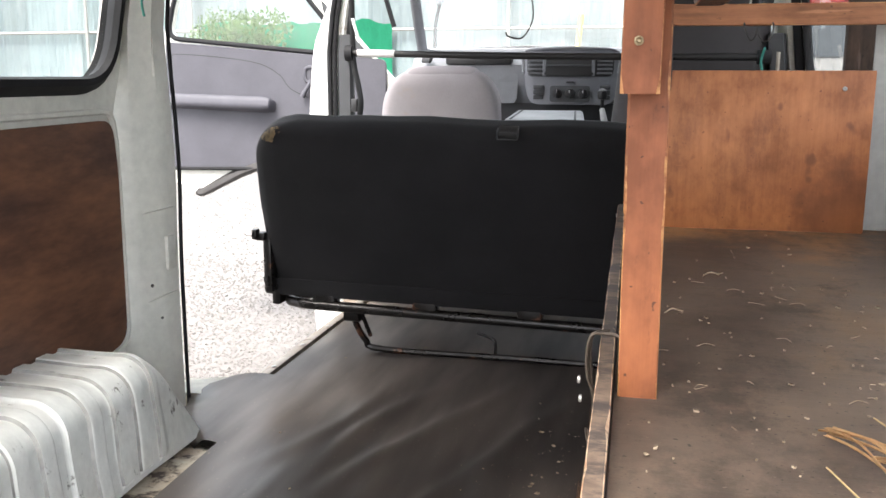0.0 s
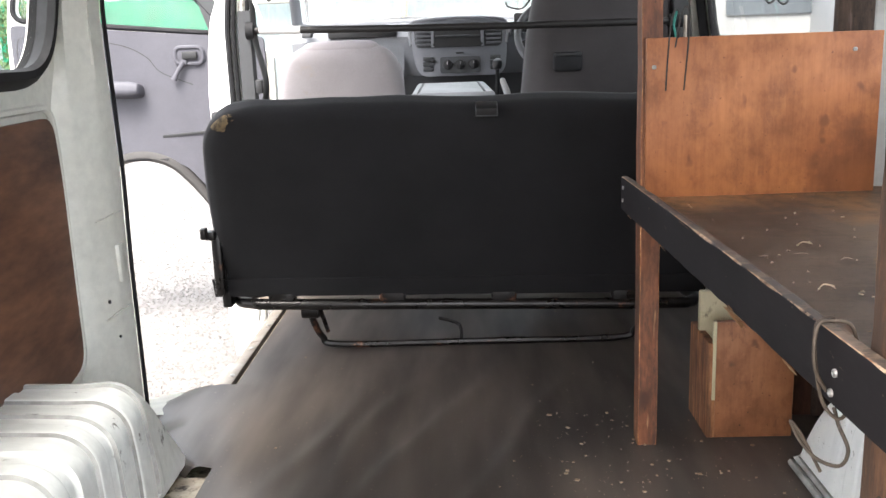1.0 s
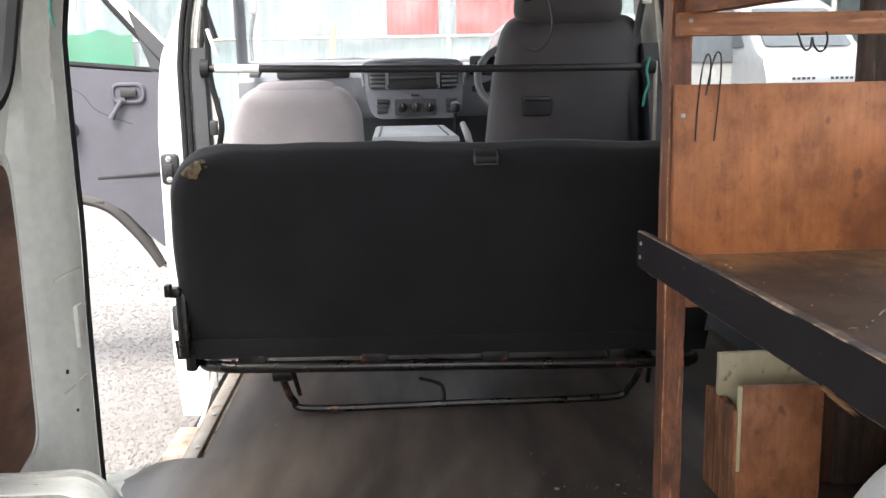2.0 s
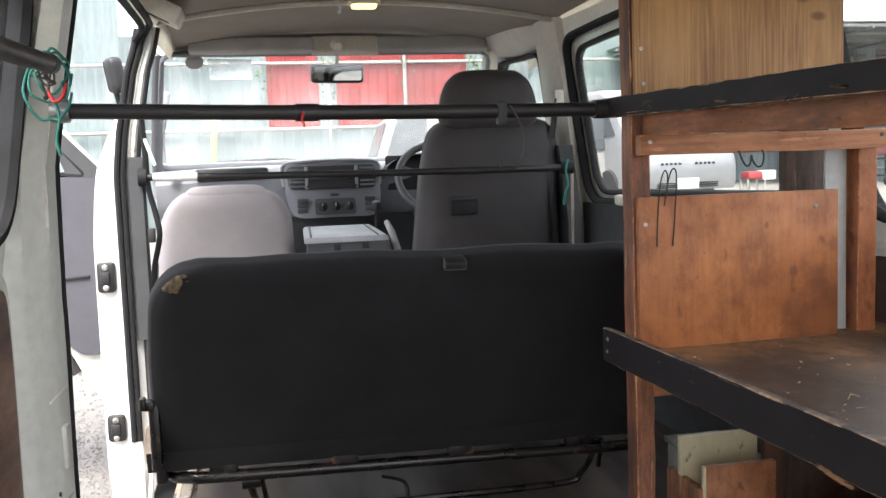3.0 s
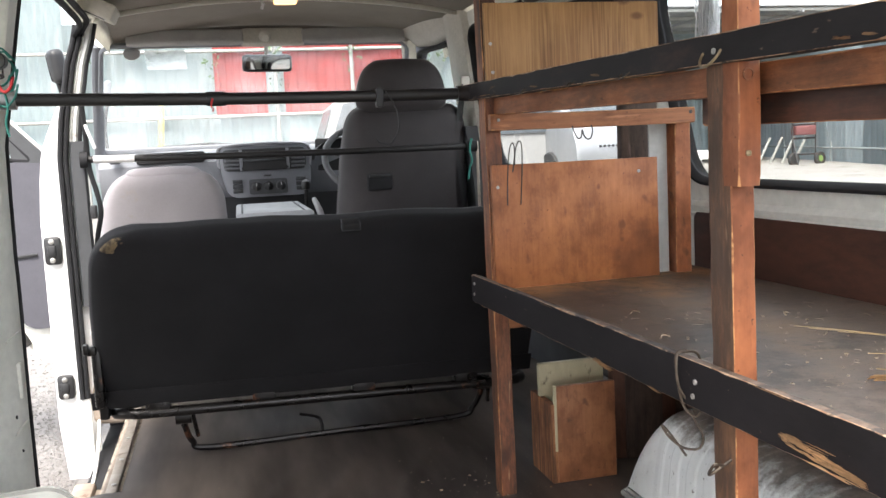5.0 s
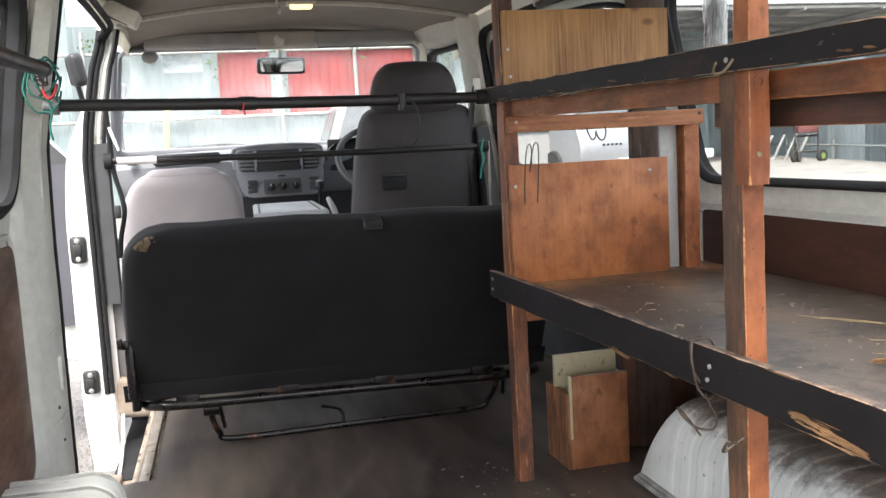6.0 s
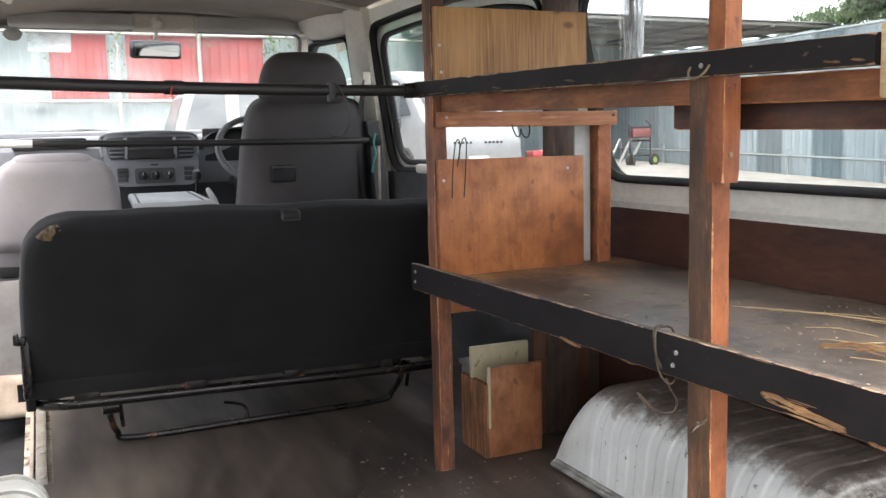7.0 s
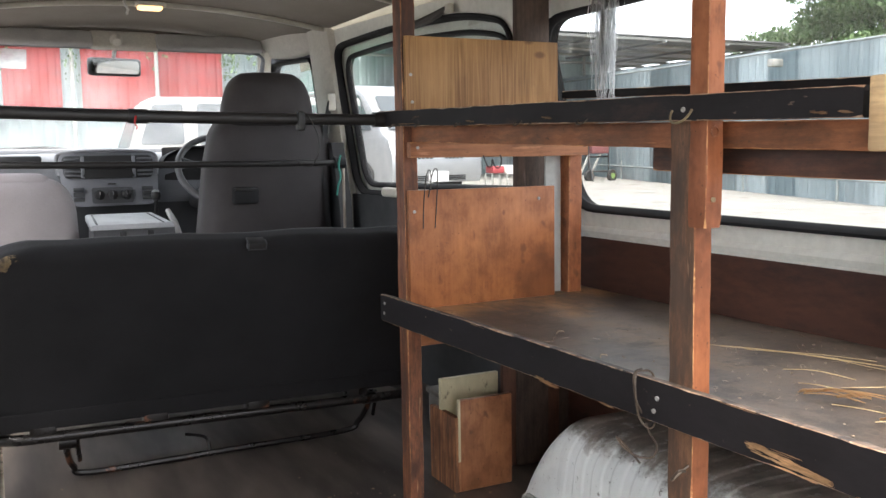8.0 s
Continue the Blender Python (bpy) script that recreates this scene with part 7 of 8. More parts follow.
wheel = thing("steering_wheel", (0.388, 2.12, 0.55), "grey steering wheel with four spokes", "steering wheel")
mw = pose(0.388, 2.12, 0.752, 48, 0, 0)
bm = B()
tube(bm, [mw @ Vector((0.197 * math.cos(a), 0.197 * math.sin(a), 0)) for a in span(0, 2 * math.pi, 40)[:-1]], 0.0145, 10, closed=True)
part("rim", bm, surface("grey_wheel_rim", (0.10, 0.099, 0.103), None, 0.45), wheel)
bm = B()
cushion(bm, (0.17, 0.13, 0.05), 0.02, mw @ pose(0, -0.01, -0.02), 8)
part("hub", bm, DASHDARK, wheel)
bm = B()
for a in (20, 160, 235, 305):
    a = radians(a)
    tube(bm, [mw @ Vector((0.06 * math.cos(a), 0.06 * math.sin(a), -0.015)), mw @ Vector((0.19 * math.cos(a), 0.19 * math.sin(a), 0))], 0.012, 8)
part("spoke", bm, DASHDARK, wheel)
bm = B()
tube(bm, [mw @ Vector((0, 0, -0.03)), (0.355, 2.60, 0.60)], 0.035, 12)
part("column", bm, DASHDARK, wheel)

# ---- open passenger door ----
door = thing("door_left", (-0.9, 2.5, 0.02), "open passenger door with grey trim panel, white paint below", "van door", kind="structure")


def dr(u, v, d=0.0):
    """On the inner face: u metres out from the hinge, v height, d towards the rear of the van."""
    return Vector((-0.88 - u, 2.53 - 0.03 * u - d, v))


arch = [(0.28, -0.02), (0.33, 0.07), (0.40, 0.165), (0.48, 0.245), (0.58, 0.285), (0.68, 0.285), (0.78, 0.25), (0.90, 0.19), (0.99, 0.145), (1.02, 0.15)]
DO = [(0.0, -0.10), (0.22, -0.10), *arch, (1.16, 0.20), (1.19, 0.50), (1.17, 0.86), (1.13, 1.12), (1.0, 1.26), (0.50, 1.26), (0.0, 0.705)]
DW = round_poly([(0.19, 0.815), (1.145, 0.905), (1.09, 1.12), (0.97, 1.215), (0.525, 1.215)], [0.03, 0.07, 0.08, 0.06, 0.05], 5)
bm = B()
plate(bm, DO, [DW], lambda u, v, s: dr(u, v, -0.05 * s))
shell = part("door_shell", bm, WHITE, door, "white painted steel shell")
DT = [(0.03, 0.06), (0.25, 0.06), (0.34, 0.14), (0.42, 0.235), (0.52, 0.275), (0.70, 0.275), (1.13, 0.265), (1.15, 0.50), (1.145, 0.885), (0.30, 0.815), (0.03, 0.80)]
bm = B()
plate(bm, round_poly(DT, 0.03, 3), [], lambda u, v, s: dr(u, v, 0.004 + 0.022 * s))
trim = part("door_trim", bm, DOORTRIM, door, "grey moulded trim panel")
bm = B()
tube(bm, [dr(p[0], p[1], 0.005) for p in DW], 0.012, 8, closed=True)
part("seal", bm, RUBBER, door, "black window seal")
bm = B()
bm.faces.new([bm.verts.new(dr(p[0], p[1], -0.02)) for p in DW])
ob = part("pane", bm, GLASS, door, "clear door glass", smooth=False)
ob.visible_shadow = False
bm = B()
cushion(bm, (0.56, 0.110, 0.066), 0.026, Matrix.Translation(dr(0.86, 0.592, 0.034)) @ pose(0, 0, 0, -14, 1.5, -1.7), 8)
part("armrest", bm, DOORTRIM, trim, "grey armrest")
bm = B()
tube(bm, curve_points([dr(1.12, 0.62, 0.024), dr(1.12, 0.80, 0.024), dr(1.05, 0.825, 0.024), dr(0.70, 0.79, 0.024), dr(0.56, 0.73, 0.024), dr(0.50, 0.66, 0.024), dr(0.36, 0.60, 0.024)], 6), 0.003, 6)
part("trim_seam", bm, BLACKPLASTIC, trim, "dark seam line")
bm = B()
tube(bm, [Matrix.Translation(dr(0.365, 0.728, 0.030)) @ Vector((q[0], 0, q[1])) for q in round_poly([(-0.062, -0.036), (0.062, -0.036), (0.062, 0.036), (-0.062, 0.036)], 0.03, 5)], 0.010, 8, closed=True)
box(bm, -0.055, 0.055, -0.002, 0.004, -0.03, 0.03, 0.002, Matrix.Translation(dr(0.365, 0.728, 0.030)))
dh = part("handle_bowl", bm, DOORTRIM, trim, "moulded handle bowl")
bm = B()
box(bm, -0.034, 0.034, -0.012, 0.004, -0.017, 0.017, 0.005, Matrix.Translation(dr(0.360, 0.728, 0.036)))
part("handle", bm, BLACKPLASTIC, dh, "dark inner handle")
bm = B()
tube(bm, [dr(0.39, 0.70, 0.04), dr(0.415, 0.66, 0.05), dr(0.435, 0.625, 0.05)], [0.012, 0.009, 0.014], 10)
lathe(bm, [(0.018, 0), (0.016, 0.02), (0, 0.022)], Matrix.Translation(dr(0.39, 0.70, 0.024)) @ pose(0, 0, 0, 90), 14)
part("window_crank", bm, DOORTRIM, trim, "grey window crank")
bm = B()
box(bm, -0.16, 0.16, -0.004, 0.01, -0.007, 0.007, 0.003, Matrix.Translation(dr(0.36, 0.385, 0.028)) @ pose(0, 0, 0, 0, -4, 0))
part("pocket_slot", bm, BLACKPLASTIC, trim, "dark map pocket slot")
bm = B()
tube(bm, curve_points([dr(0.50, 0.268, 0.028), dr(0.60, 0.276, 0.030), dr(0.80, 0.272, 0.030), dr(1.16, 0.266, 0.030)], 5), 0.009, 8)
part("lower_seal", bm, RUBBER, door, "black rubber seal along the lower edge")
bm = B()
run = curve_points([dr(u, v + 0.004, 0.012) for u, v in arch], 5)
tube(bm, run, [0.015 + 0.018 * math.sin(math.pi * min(1.0, 0.12 + 0.80 * i / (len(run) - 1))) for i in range(len(run))], 10, flat=0.7)
part("arch_seal", bm, surface("grey_rubber_seal", (0.034, 0.031, 0.030), None, 0.6), shell, "grey rubber seal round the arch cut")
bm = B()
plate(bm, round_poly([(0.10, 0.802), (0.265, 0.812), (0.335, 1.03), (0.345, 1.075), (0.10, 0.806)], 0.006, 3), [], lambda u, v, s: dr(u, v, 0.003 + 0.012 * s))
part("quarter_trim", bm, DASHDARK, door, "dark mirror quarter trim")
side_mirror = thing("side_mirror", (-0.90, 2.50, 0.95), "black passenger side door mirror", "side mirror")
bm = B()
cushion(bm, (0.065, 0.07, 0.15), 0.025, pose(-0.918, 2.47, 1.225, 0, 10, 215), 8)
part("housing", bm, BLACKPLASTIC, side_mirror)
bm = B()
plate(bm, round_poly([(-0.026, -0.065), (0.026, -0.065), (0.026, 0.065), (-0.026, 0.065)], 0.015), [], lambda u, v, s: pose(-0.918, 2.47, 1.225, 0, 10, 215) @ Vector((u, -0.0355 - 0.002 * s, v)))
part("mirror_glass", bm, MIRROR, side_mirror, "mirror glass", smooth=False)
bm = B()
tube(bm, curve_points([(-0.922, 2.48, 1.16), (-0.905, 2.52, 1.06), (-0.88, 2.55, 0.95)], 5), 0.012, 8)
part("arm", bm, BLACKPLASTIC, side_mirror)


# ---- yard outside ----
def ground_z(x, y):
    t = max(0.0, min(1.0, (x - 1.2) / 6.0))
    return -0.56 + 0.50 * t * t * (3 - 2 * t) + 0.02 * max(0.0, min(y, 25) - 3) + 0.015 * noise.noise(Vector((x * 0.7, y * 0.7, 0)))


GRAVEL = surface("pale_grey_gravel", (0.19, 0.179, 0.170), (0.16, 0.150, 0.142), 0.9, scale=1.2, fine=26, bumps=0.7, bump_d=0.02, stain=(0.125, 0.117, 0.111), stain_at=0.58, stain_scale=18, stain_soft=0.06)
STONE = surface("gravel_stone", (0.20, 0.188, 0.179), (0.165, 0.155, 0.148), 0.85, scale=9, fine=60, bumps=0.2)
ZINC = surface("galvanised_fence_sheet", (0.40, 0.465, 0.49), (0.30, 0.36, 0.38), 0.5, metal=0.1, scale=1.4, fine=14, bumps=0.05, stain=(0.36, 0.41, 0.43), stain_at=0.58, stain_scale=2.2, stretch=(1, 1, 0.25), vary=0.25, stain_soft=0.2)
REDSHEET = surface("faded_red_fence_sheet", (0.43, 0.044, 0.042), (0.34, 0.032, 0.030), 0.5, scale=1.6, fine=14, bumps=0.05, stain=(0.42, 0.16, 0.15), stain_at=0.66, stain_scale=2.5, stretch=(1, 1, 0.25), vary=0.12)
GREENNET = surface("green_shade_net", (0.020, 0.33, 0.175), (0.014, 0.22, 0.115), 0.8, scale=2.0, fine=60, bumps=0.2, stretch=(1, 1, 0.4))
PIPE = surface("pale_scaffold_pipe", (0.36, 0.36, 0.335), (0.27, 0.27, 0.25), 0.45, metal=0.2, scale=6, fine=40, bumps=0.05)
PIPEDARK = surface("grey_fence_pipe", (0.24, 0.27, 0.27), (0.17, 0.19, 0.19), 0.5, metal=0.1, scale=6, fine=40, bumps=0.05)
LEAF = surface("green_leaves", (0.145, 0.225, 0.085), (0.065, 0.120, 0.045), 0.6, scale=3, fine=20, bumps=0.0, vary=0.2)
BARK = surface("grey_brown_bark", (0.12, 0.095, 0.07), (0.07, 0.055, 0.04), 0.9, scale=6, fine=30, bumps=0.6, stretch=(1, 1, 0.3))
DARKROOF = surface("grey_canopy_sheet", (0.26, 0.27, 0.275), (0.19, 0.195, 0.20), 0.6, metal=0.2, scale=2, fine=12)

us = sorted(set(span(-14, 14, 56) + [-300, -120, -50, -25, 25, 50, 120, 300]))
vs = sorted(set(span(-8, 18, 52) + [-300, -100, -30, 30, 60, 120, 300]))
bm = B()
sheet(bm, lambda u, v: Vector((u, v, ground_z(u, v))), us, vs)
solo("ground", bm, GRAVEL, "pale gravel yard ground", "ground", kind="structure")

bm = B()
sheet(bm, lambda u, v: Vector((u, v, ground_z(u, v) + 0.012)), span(1.3, 25, 60), span(-8, 18.2, 60))
bmesh.ops.solidify(bm, geom=bm.faces[:], thickness=0.02)
solo("yard_slab", bm, surface("pale_dusty_concrete", (0.43, 0.42, 0.395), (0.34, 0.33, 0.31), 0.85, scale=0.9, fine=20, bumps=0.3, bump_d=0.01, stain=(0.20, 0.195, 0.175), stain_at=0.58, stain_scale=2.4), "pale dusty concrete slab of the yard", "yard", kind="structure")

random.seed(21)
bm = B()
base_co = [Vector(c) for c in ((1, 0, 0), (-1, 0, 0), (0, 1, 0), (0, -1, 0), (0, 0, 1), (0, 0, -1))]
base_f = ((0, 2, 4), (2, 1, 4), (1, 3, 4), (3, 0, 4), (2, 0, 5), (1, 2, 5), (3, 1, 5), (0, 3, 5))
verts, faces = [], []
for k in range(24000):
    y = random.uniform(0.3, 9.2) if k > 14000 else random.uniform(0.5, 4.0)
    x = -0.95 - random.random() ** 1.3 * (1.0 + 0.45 * y)
    s = random.uniform(0.003, 0.009) * (1 + 0.08 * y)
    m = Euler((random.random() * 6, random.random() * 6, random.random() * 6)).to_matrix()
    c = Vector((x, y, ground_z(x, y) + s * 0.05))
    n = len(verts)
    verts += [tuple(c + m @ Vector((p.x * s * random.uniform(0.7, 1.3), p.y * s * random.uniform(0.7, 1.2), p.z * s * random.uniform(0.5, 0.9)))) for p in base_co]
    faces += [tuple(n + i for i in f) for f in base_f]
me = bpy.data.meshes.new("gravel")
me.from_pydata(verts, [], faces)
me.materials.append(STONE)
tagged(new("gravel", me), "loose pale gravel stones lying on the yard", "gravel", kind="stuff")
bm.free()


# corrugated fence sheets
def fence_sheet(width, height):
    bm = B()
    n = 4 * max(2, round(width / 0.21))
    pts = []
    for i in range(n + 1):
        u = width * i / n
        pts.append((u, 0.0 if i % 4 != 2 else 0.012))
    g = [[bm.verts.new((u, d, z)) for u, d in pts] for z in (0, height)]
    for i in range(n):
        bm.faces.new((g[0][i], g[0][i + 1], g[1][i + 1], g[1][i]))
    bmesh.ops.solidify(bm, geom=bm.faces[:], thickness=0.006)
    return bm


# lighter than ZINC, with some of the windscreen's haze mixed into the colour
PALE = surface("pale_hazed_fence_sheet", (0.44, 0.51, 0.515), (0.35, 0.425, 0.43), 0.55, metal=0.0, scale=0.9, fine=10, bumps=0.04, stain=(0.55, 0.60, 0.60), stain_at=0.58, stain_scale=1.3, stretch=(1, 1, 0.25), vary=0.3, stain_soft=0.2)
FY = 18.3
SHEET = 1.48
low_mesh = mesh_of("fence_sheet", fence_sheet(SHEET + 0.02, 2.10), PALE, smooth=False)
up_mesh = mesh_of("fence_sheet", fence_sheet(SHEET + 0.02, 2.05), PALE, smooth=False)
tall_mesh = mesh_of("fence_sheet", fence_sheet(SHEET + 0.02, 4.2), PALE, smooth=False)
red_mesh = mesh_of("fence_sheet", fence_sheet(1.46, 1.62), REDSHEET, smooth=False)
front = thing("front_fence", (0, FY, -0.3), "tall pale sheet metal fence with faded red sheets above", "fence", kind="structure")


def hang(name, mesh, parent, m):
    ob = new(name, mesh)
    ob.parent = parent
    ob.matrix_parent_inverse = WORLD[parent.name].inverted()
    ob.matrix_basis = m
    return ob


for k in range(-20, 10):
    x = -0.19 + SHEET * k
    hang("fence_sheet", low_mesh, front, pose(x, FY + (0.01 if k % 2 else 0), -0.32))
    hang("fence_sheet", up_mesh if k > -3 else tall_mesh, front, pose(x, FY + 0.05 + (0.01 if k % 2 else 0), 1.72))
hang("fence_sheet", red_mesh, front, pose(-0.16, FY - 0.06, 1.78) @ Matrix.Diagonal((0.753, 1, 1, 1)))
hang("fence_sheet", red_mesh, front, pose(1.32, FY - 0.06, 1.78))
hang("fence_sheet", red_mesh, front, pose(2.76, FY - 0.075, 1.78))
for z in (1.76, 3.15):
    bm = B()
    tube(bm, [(-21, FY - 0.12, z), (14.2, FY - 0.12, z)], 0.035, 8)
    part("rail", bm, PIPE, front, "pale pipe rail")
for x in (-20.5, -16.8, -13.2, -10.4, -6.6, -2.86, 1.14, 2.81, 6.7, 10.6, 13.9):
    bm = B()
    tube(bm, [(x, FY - 0.18, -0.30), (x, FY - 0.18, 3.60)], 0.04, 8)
    part("fence_post", bm, PIPE, front, "pale pipe post")
bm = B()
tube(bm, [(-1.44, FY - 0.8, -0.3), (-1.27, FY - 0.5, 2.0)], 0.06, 8)
solo("yellow_pole", bm, surface("yellow_painted_pole", (0.62, 0.52, 0.12), None, 0.5), "yellow painted pole leaning on the fence", "pole")
for x in (-10.15, -7.85):
    bm = B()
    sheet(bm, lambda u, v: Vector((x + u, FY - 0.22 + 0.05 * math.sin(u * 4 + x), -0.2 + v + 0.08 * noise.noise(Vector((u * 2, x, 0))) * v)), span(0, 2.36, 14), span(0, 2.13, 8))
    bmesh.ops.solidify(bm, geom=bm.faces[:], thickness=0.01)
    solo("shade_net", bm, GREENNET, "green shade net hung on the fence", "shade net", "shade nets")


def leaf_cloud(bm, centre, size, count, leaf, seed):
    rnd = random.Random(seed)
    for _ in range(count):
        d = Vector((rnd.gauss(0, 1), rnd.gauss(0, 1), rnd.gauss(0, 1))).normalized() * rnd.random() ** 0.4
        c = Vector(centre) + Vector((d.x * size[0], d.y * size[1], d.z * size[2]))
        m = Euler((rnd.random() * 6, rnd.random() * 6, rnd.random() * 6)).to_matrix()
        s = leaf * rnd.uniform(0.6, 1.4)
        q = [bm.verts.new(c + m @ Vector(p)) for p in ((-s, 0, 0), (0, -s * 0.5, 0.1 * s), (s, 0, 0), (0, s * 0.5, 0.1 * s))]
        bm.faces.new(q)
    return bm


shrub = thing("shrub", (-9.0, FY - 1.4, -0.3), "leafy green shrub growing at the fence", "shrub")
bm = B()
for k in range(9):
    leaf_cloud(bm, (-9.5 + 0.2 * k, FY - 1.2 + 0.2 * math.sin(k * 2), 1.45 + 0.35 * math.sin(k * 1.7)), (0.5, 0.45, 0.45), 420, 0.045, k)
for k in range(6):
    leaf_cloud(bm, (-9.4 + 0.3 * k, FY - 1.2, 0.5), (0.5, 0.5, 0.8), 340, 0.05, 30 + k)
part("crown", bm, LEAF, shrub, smooth=False)
bm = B()
for k in range(4):
    tube(bm, [(-9.3 + 0.35 * k, FY - 1.2, -0.3), (-9.4 + 0.4 * k, FY - 1.2, 1.3)], [0.05, 0.02], 6)
part("stems", bm, BARK, shrub)
vine = thing("vine", (1.1, FY - 0.25, 2.0), "thin green vine climbing on the fence", "vine", "vines on the fence")
bm = B()
for x, z0, z1, n in ((-2.7, 2.8, 3.7, 40), (1.10, 2.2, 3.7, 60), (2.8, 2.6, 3.4, 26), (4.35, 2.2, 3.7, 110), (4.9, 2.8, 3.8, 90), (-0.22, 2.3, 3.3, 26), (1.9, 3.3, 3.6, 30)):
    leaf_cloud(bm, (x, FY - 0.25, (z0 + z1) / 2), (0.24, 0.06, (z1 - z0) / 2), n, 0.045, int(x * 100) + 700)
part("leaves", bm, LEAF, vine, smooth=False)

# side fence of the yard
A0, A1 = Vector((8.22, -1.61, 0)), Vector((13.0, 18.25, 0))
way = (A1 - A0).normalized()
yaw = math.degrees(math.atan2(way.y, way.x))
side_f = thing("side_fence", (9, 7, 0.0), "long grey galvanised sheet fence beside the yard", "fence", kind="structure")
side_mesh = mesh_of("fence_sheet", fence_sheet(0.84, 2.28), ZINC, smooth=False)
total = (A1 - A0).length
k = 0
while k * 0.82 < total:
    p = A0 + way * (0.82 * k)
    hang("fence_sheet", side_mesh, side_f, Matrix.Translation((p.x, p.y, ground_z(p.x, p.y) - 0.02)) @ pose(0.0, 0.006 * (k % 2), 0, 0, 0, yaw) @ Matrix.Diagonal((1, 1, 0.95 + 0.0055 * k, 1)))
    k += 1
normal = Vector((way.y, -way.x, 0)) * -0.08
for z in (0.22, 2.02):
    bm = B()
    tube(bm, [A0 + normal + Vector((0, 0, z)), A1 + normal + Vector((0, 0, z + (0.3 if z < 1 else 0.55)))], 0.02, 8)
    part("rail", bm, PIPEDARK, side_f, "grey pipe rail")
for k in range(8):
    p = A0 + way * (1.6 + 2.4 * k) + normal
    bm = B()
    tube(bm, [p + Vector((0, 0, ground_z(p.x, p.y) - 0.05)), p + Vector((0, 0, ground_z(p.x, p.y) + 0.42))], 0.020, 8)
    part("fence_post", bm, PIPEDARK, side_f, "grey pipe post")
# plain grey box for a camera-like object on the fence top
bm = B()
p = A0 + way * 10.3 + normal * 1.5
box(bm, p.x - 0.12, p.x + 0.12, p.y - 0.06, p.y + 0.06, 2.06, 2.18, 0.02)
solo("fence_box", bm, surface("grey_fence_box", (0.3, 0.3, 0.28), None, 0.5), "small grey camera-like box on the fence top", "lamp")

# open-sided canopy
can = thing("canopy", (13, 17, 0), "open steel canopy with a grey sheet roof", "canopy", kind="structure")
bm = B()
box(bm, 7.6, 17.5, 14.4, 24.0, 3.36, 3.39, 0.005)
part("roof", bm, DARKROOF, can, "grey sheet roof")
for k in range(9):
    bm = B()
    beam(bm, (7.6, 14.5 + 1.1 * k, 3.31), (17.5, 14.5 + 1.1 * k, 3.31), 0.05, 0.06)
    part("purlin", bm, PIPE, can, "pale steel purlin")
for k in range(6):
    bm = B()
    beam(bm, (7.8 + 1.9 * k, 14.4, 3.26), (7.8 + 1.9 * k, 24.0, 3.26), 0.05, 0.05)
    part("rafter", bm, DARKROOF, can, "dark steel rafter")
for x, y in ((7.8, 14.6), (17.3, 14.6)):
    bm = B()
    tube(bm, [(x, y, 0.0), (x, y, 3.3)], 0.05, 10)
    part("column", bm, PIPE, can, "pale steel column")

# tree behind the side fence
tree = thing("tree", (21.0, 13.3, 0), "broad green leafy tree behind the fence", "tree")
bm = B()
tube(bm, curve_points([(21, 13.3, -0.2), (21.1, 13.2, 1.5), (20.9, 13.4, 3.0), (21.1, 13.3, 4.6)], 5), [0.32 - 0.012 * i for i in range(16)], 10)
rnd = random.Random(8)
tips = []
for k in range(26):
    a = k * 2.4
    r = rnd.uniform(1.8, 3.8)
    tip = Vector((21 + r * math.cos(a), 13.3 + r * math.sin(a), rnd.uniform(1.7, 6.2)))
    tips.append(tip)
    s = Vector((21, 13.3, rnd.uniform(1.6, 4.2)))
    tube(bm, curve_points([s, s.lerp(tip, 0.5) + Vector((0, 0, 0.3)), tip], 4), [0.12 - 0.012 * i for i in range(9)], 6)
part("trunk", bm, BARK, tree)
bm = B()
for k, tip in enumerate(tips):
    for j in range(5):
        o = Vector((rnd.gauss(0, 0.8), rnd.gauss(0, 0.8), rnd.gauss(0, 0.6)))
        leaf_cloud(bm, tip + o, (rnd.uniform(0.5, 0.95), rnd.uniform(0.5, 0.95), rnd.uniform(0.35, 0.7)), 1100, 0.062, 100 * k + j)
part("crown", bm, LEAF, tree, smooth=False)


# ---- parked vehicles ----
CARGLASS = surface("dark_car_glass", (0.075, 0.085, 0.092), (0.055, 0.062, 0.07), 0.15, scale=2, fine=10, bumps=0.0, spec=0.3)
SILVER = surface("silver_car_paint", (0.42, 0.43, 0.44), (0.38, 0.39, 0.40), 0.25, metal=0.5, scale=1, fine=10, bumps=0.0, coat=0.4)
CARWHITE = surface("weathered_white_car_paint", (0.25, 0.25, 0.247), (0.22, 0.22, 0.215), 0.5, scale=1.2, fine=10, bumps=0.0, spec=0.25)
CARBRIGHT = surface("silver_white_car_paint", (0.32, 0.325, 0.335), (0.28, 0.285, 0.295), 0.30, metal=0.6, scale=1.2, fine=10, bumps=0.0)
TYRE = surface("black_tyre", (0.025, 0.025, 0.025), None, 0.85, fine=60)
LAMPGLASS = surface("clear_headlamp", (0.34, 0.35, 0.36), (0.28, 0.28, 0.28), 0.15, metal=0.3, fine=30)


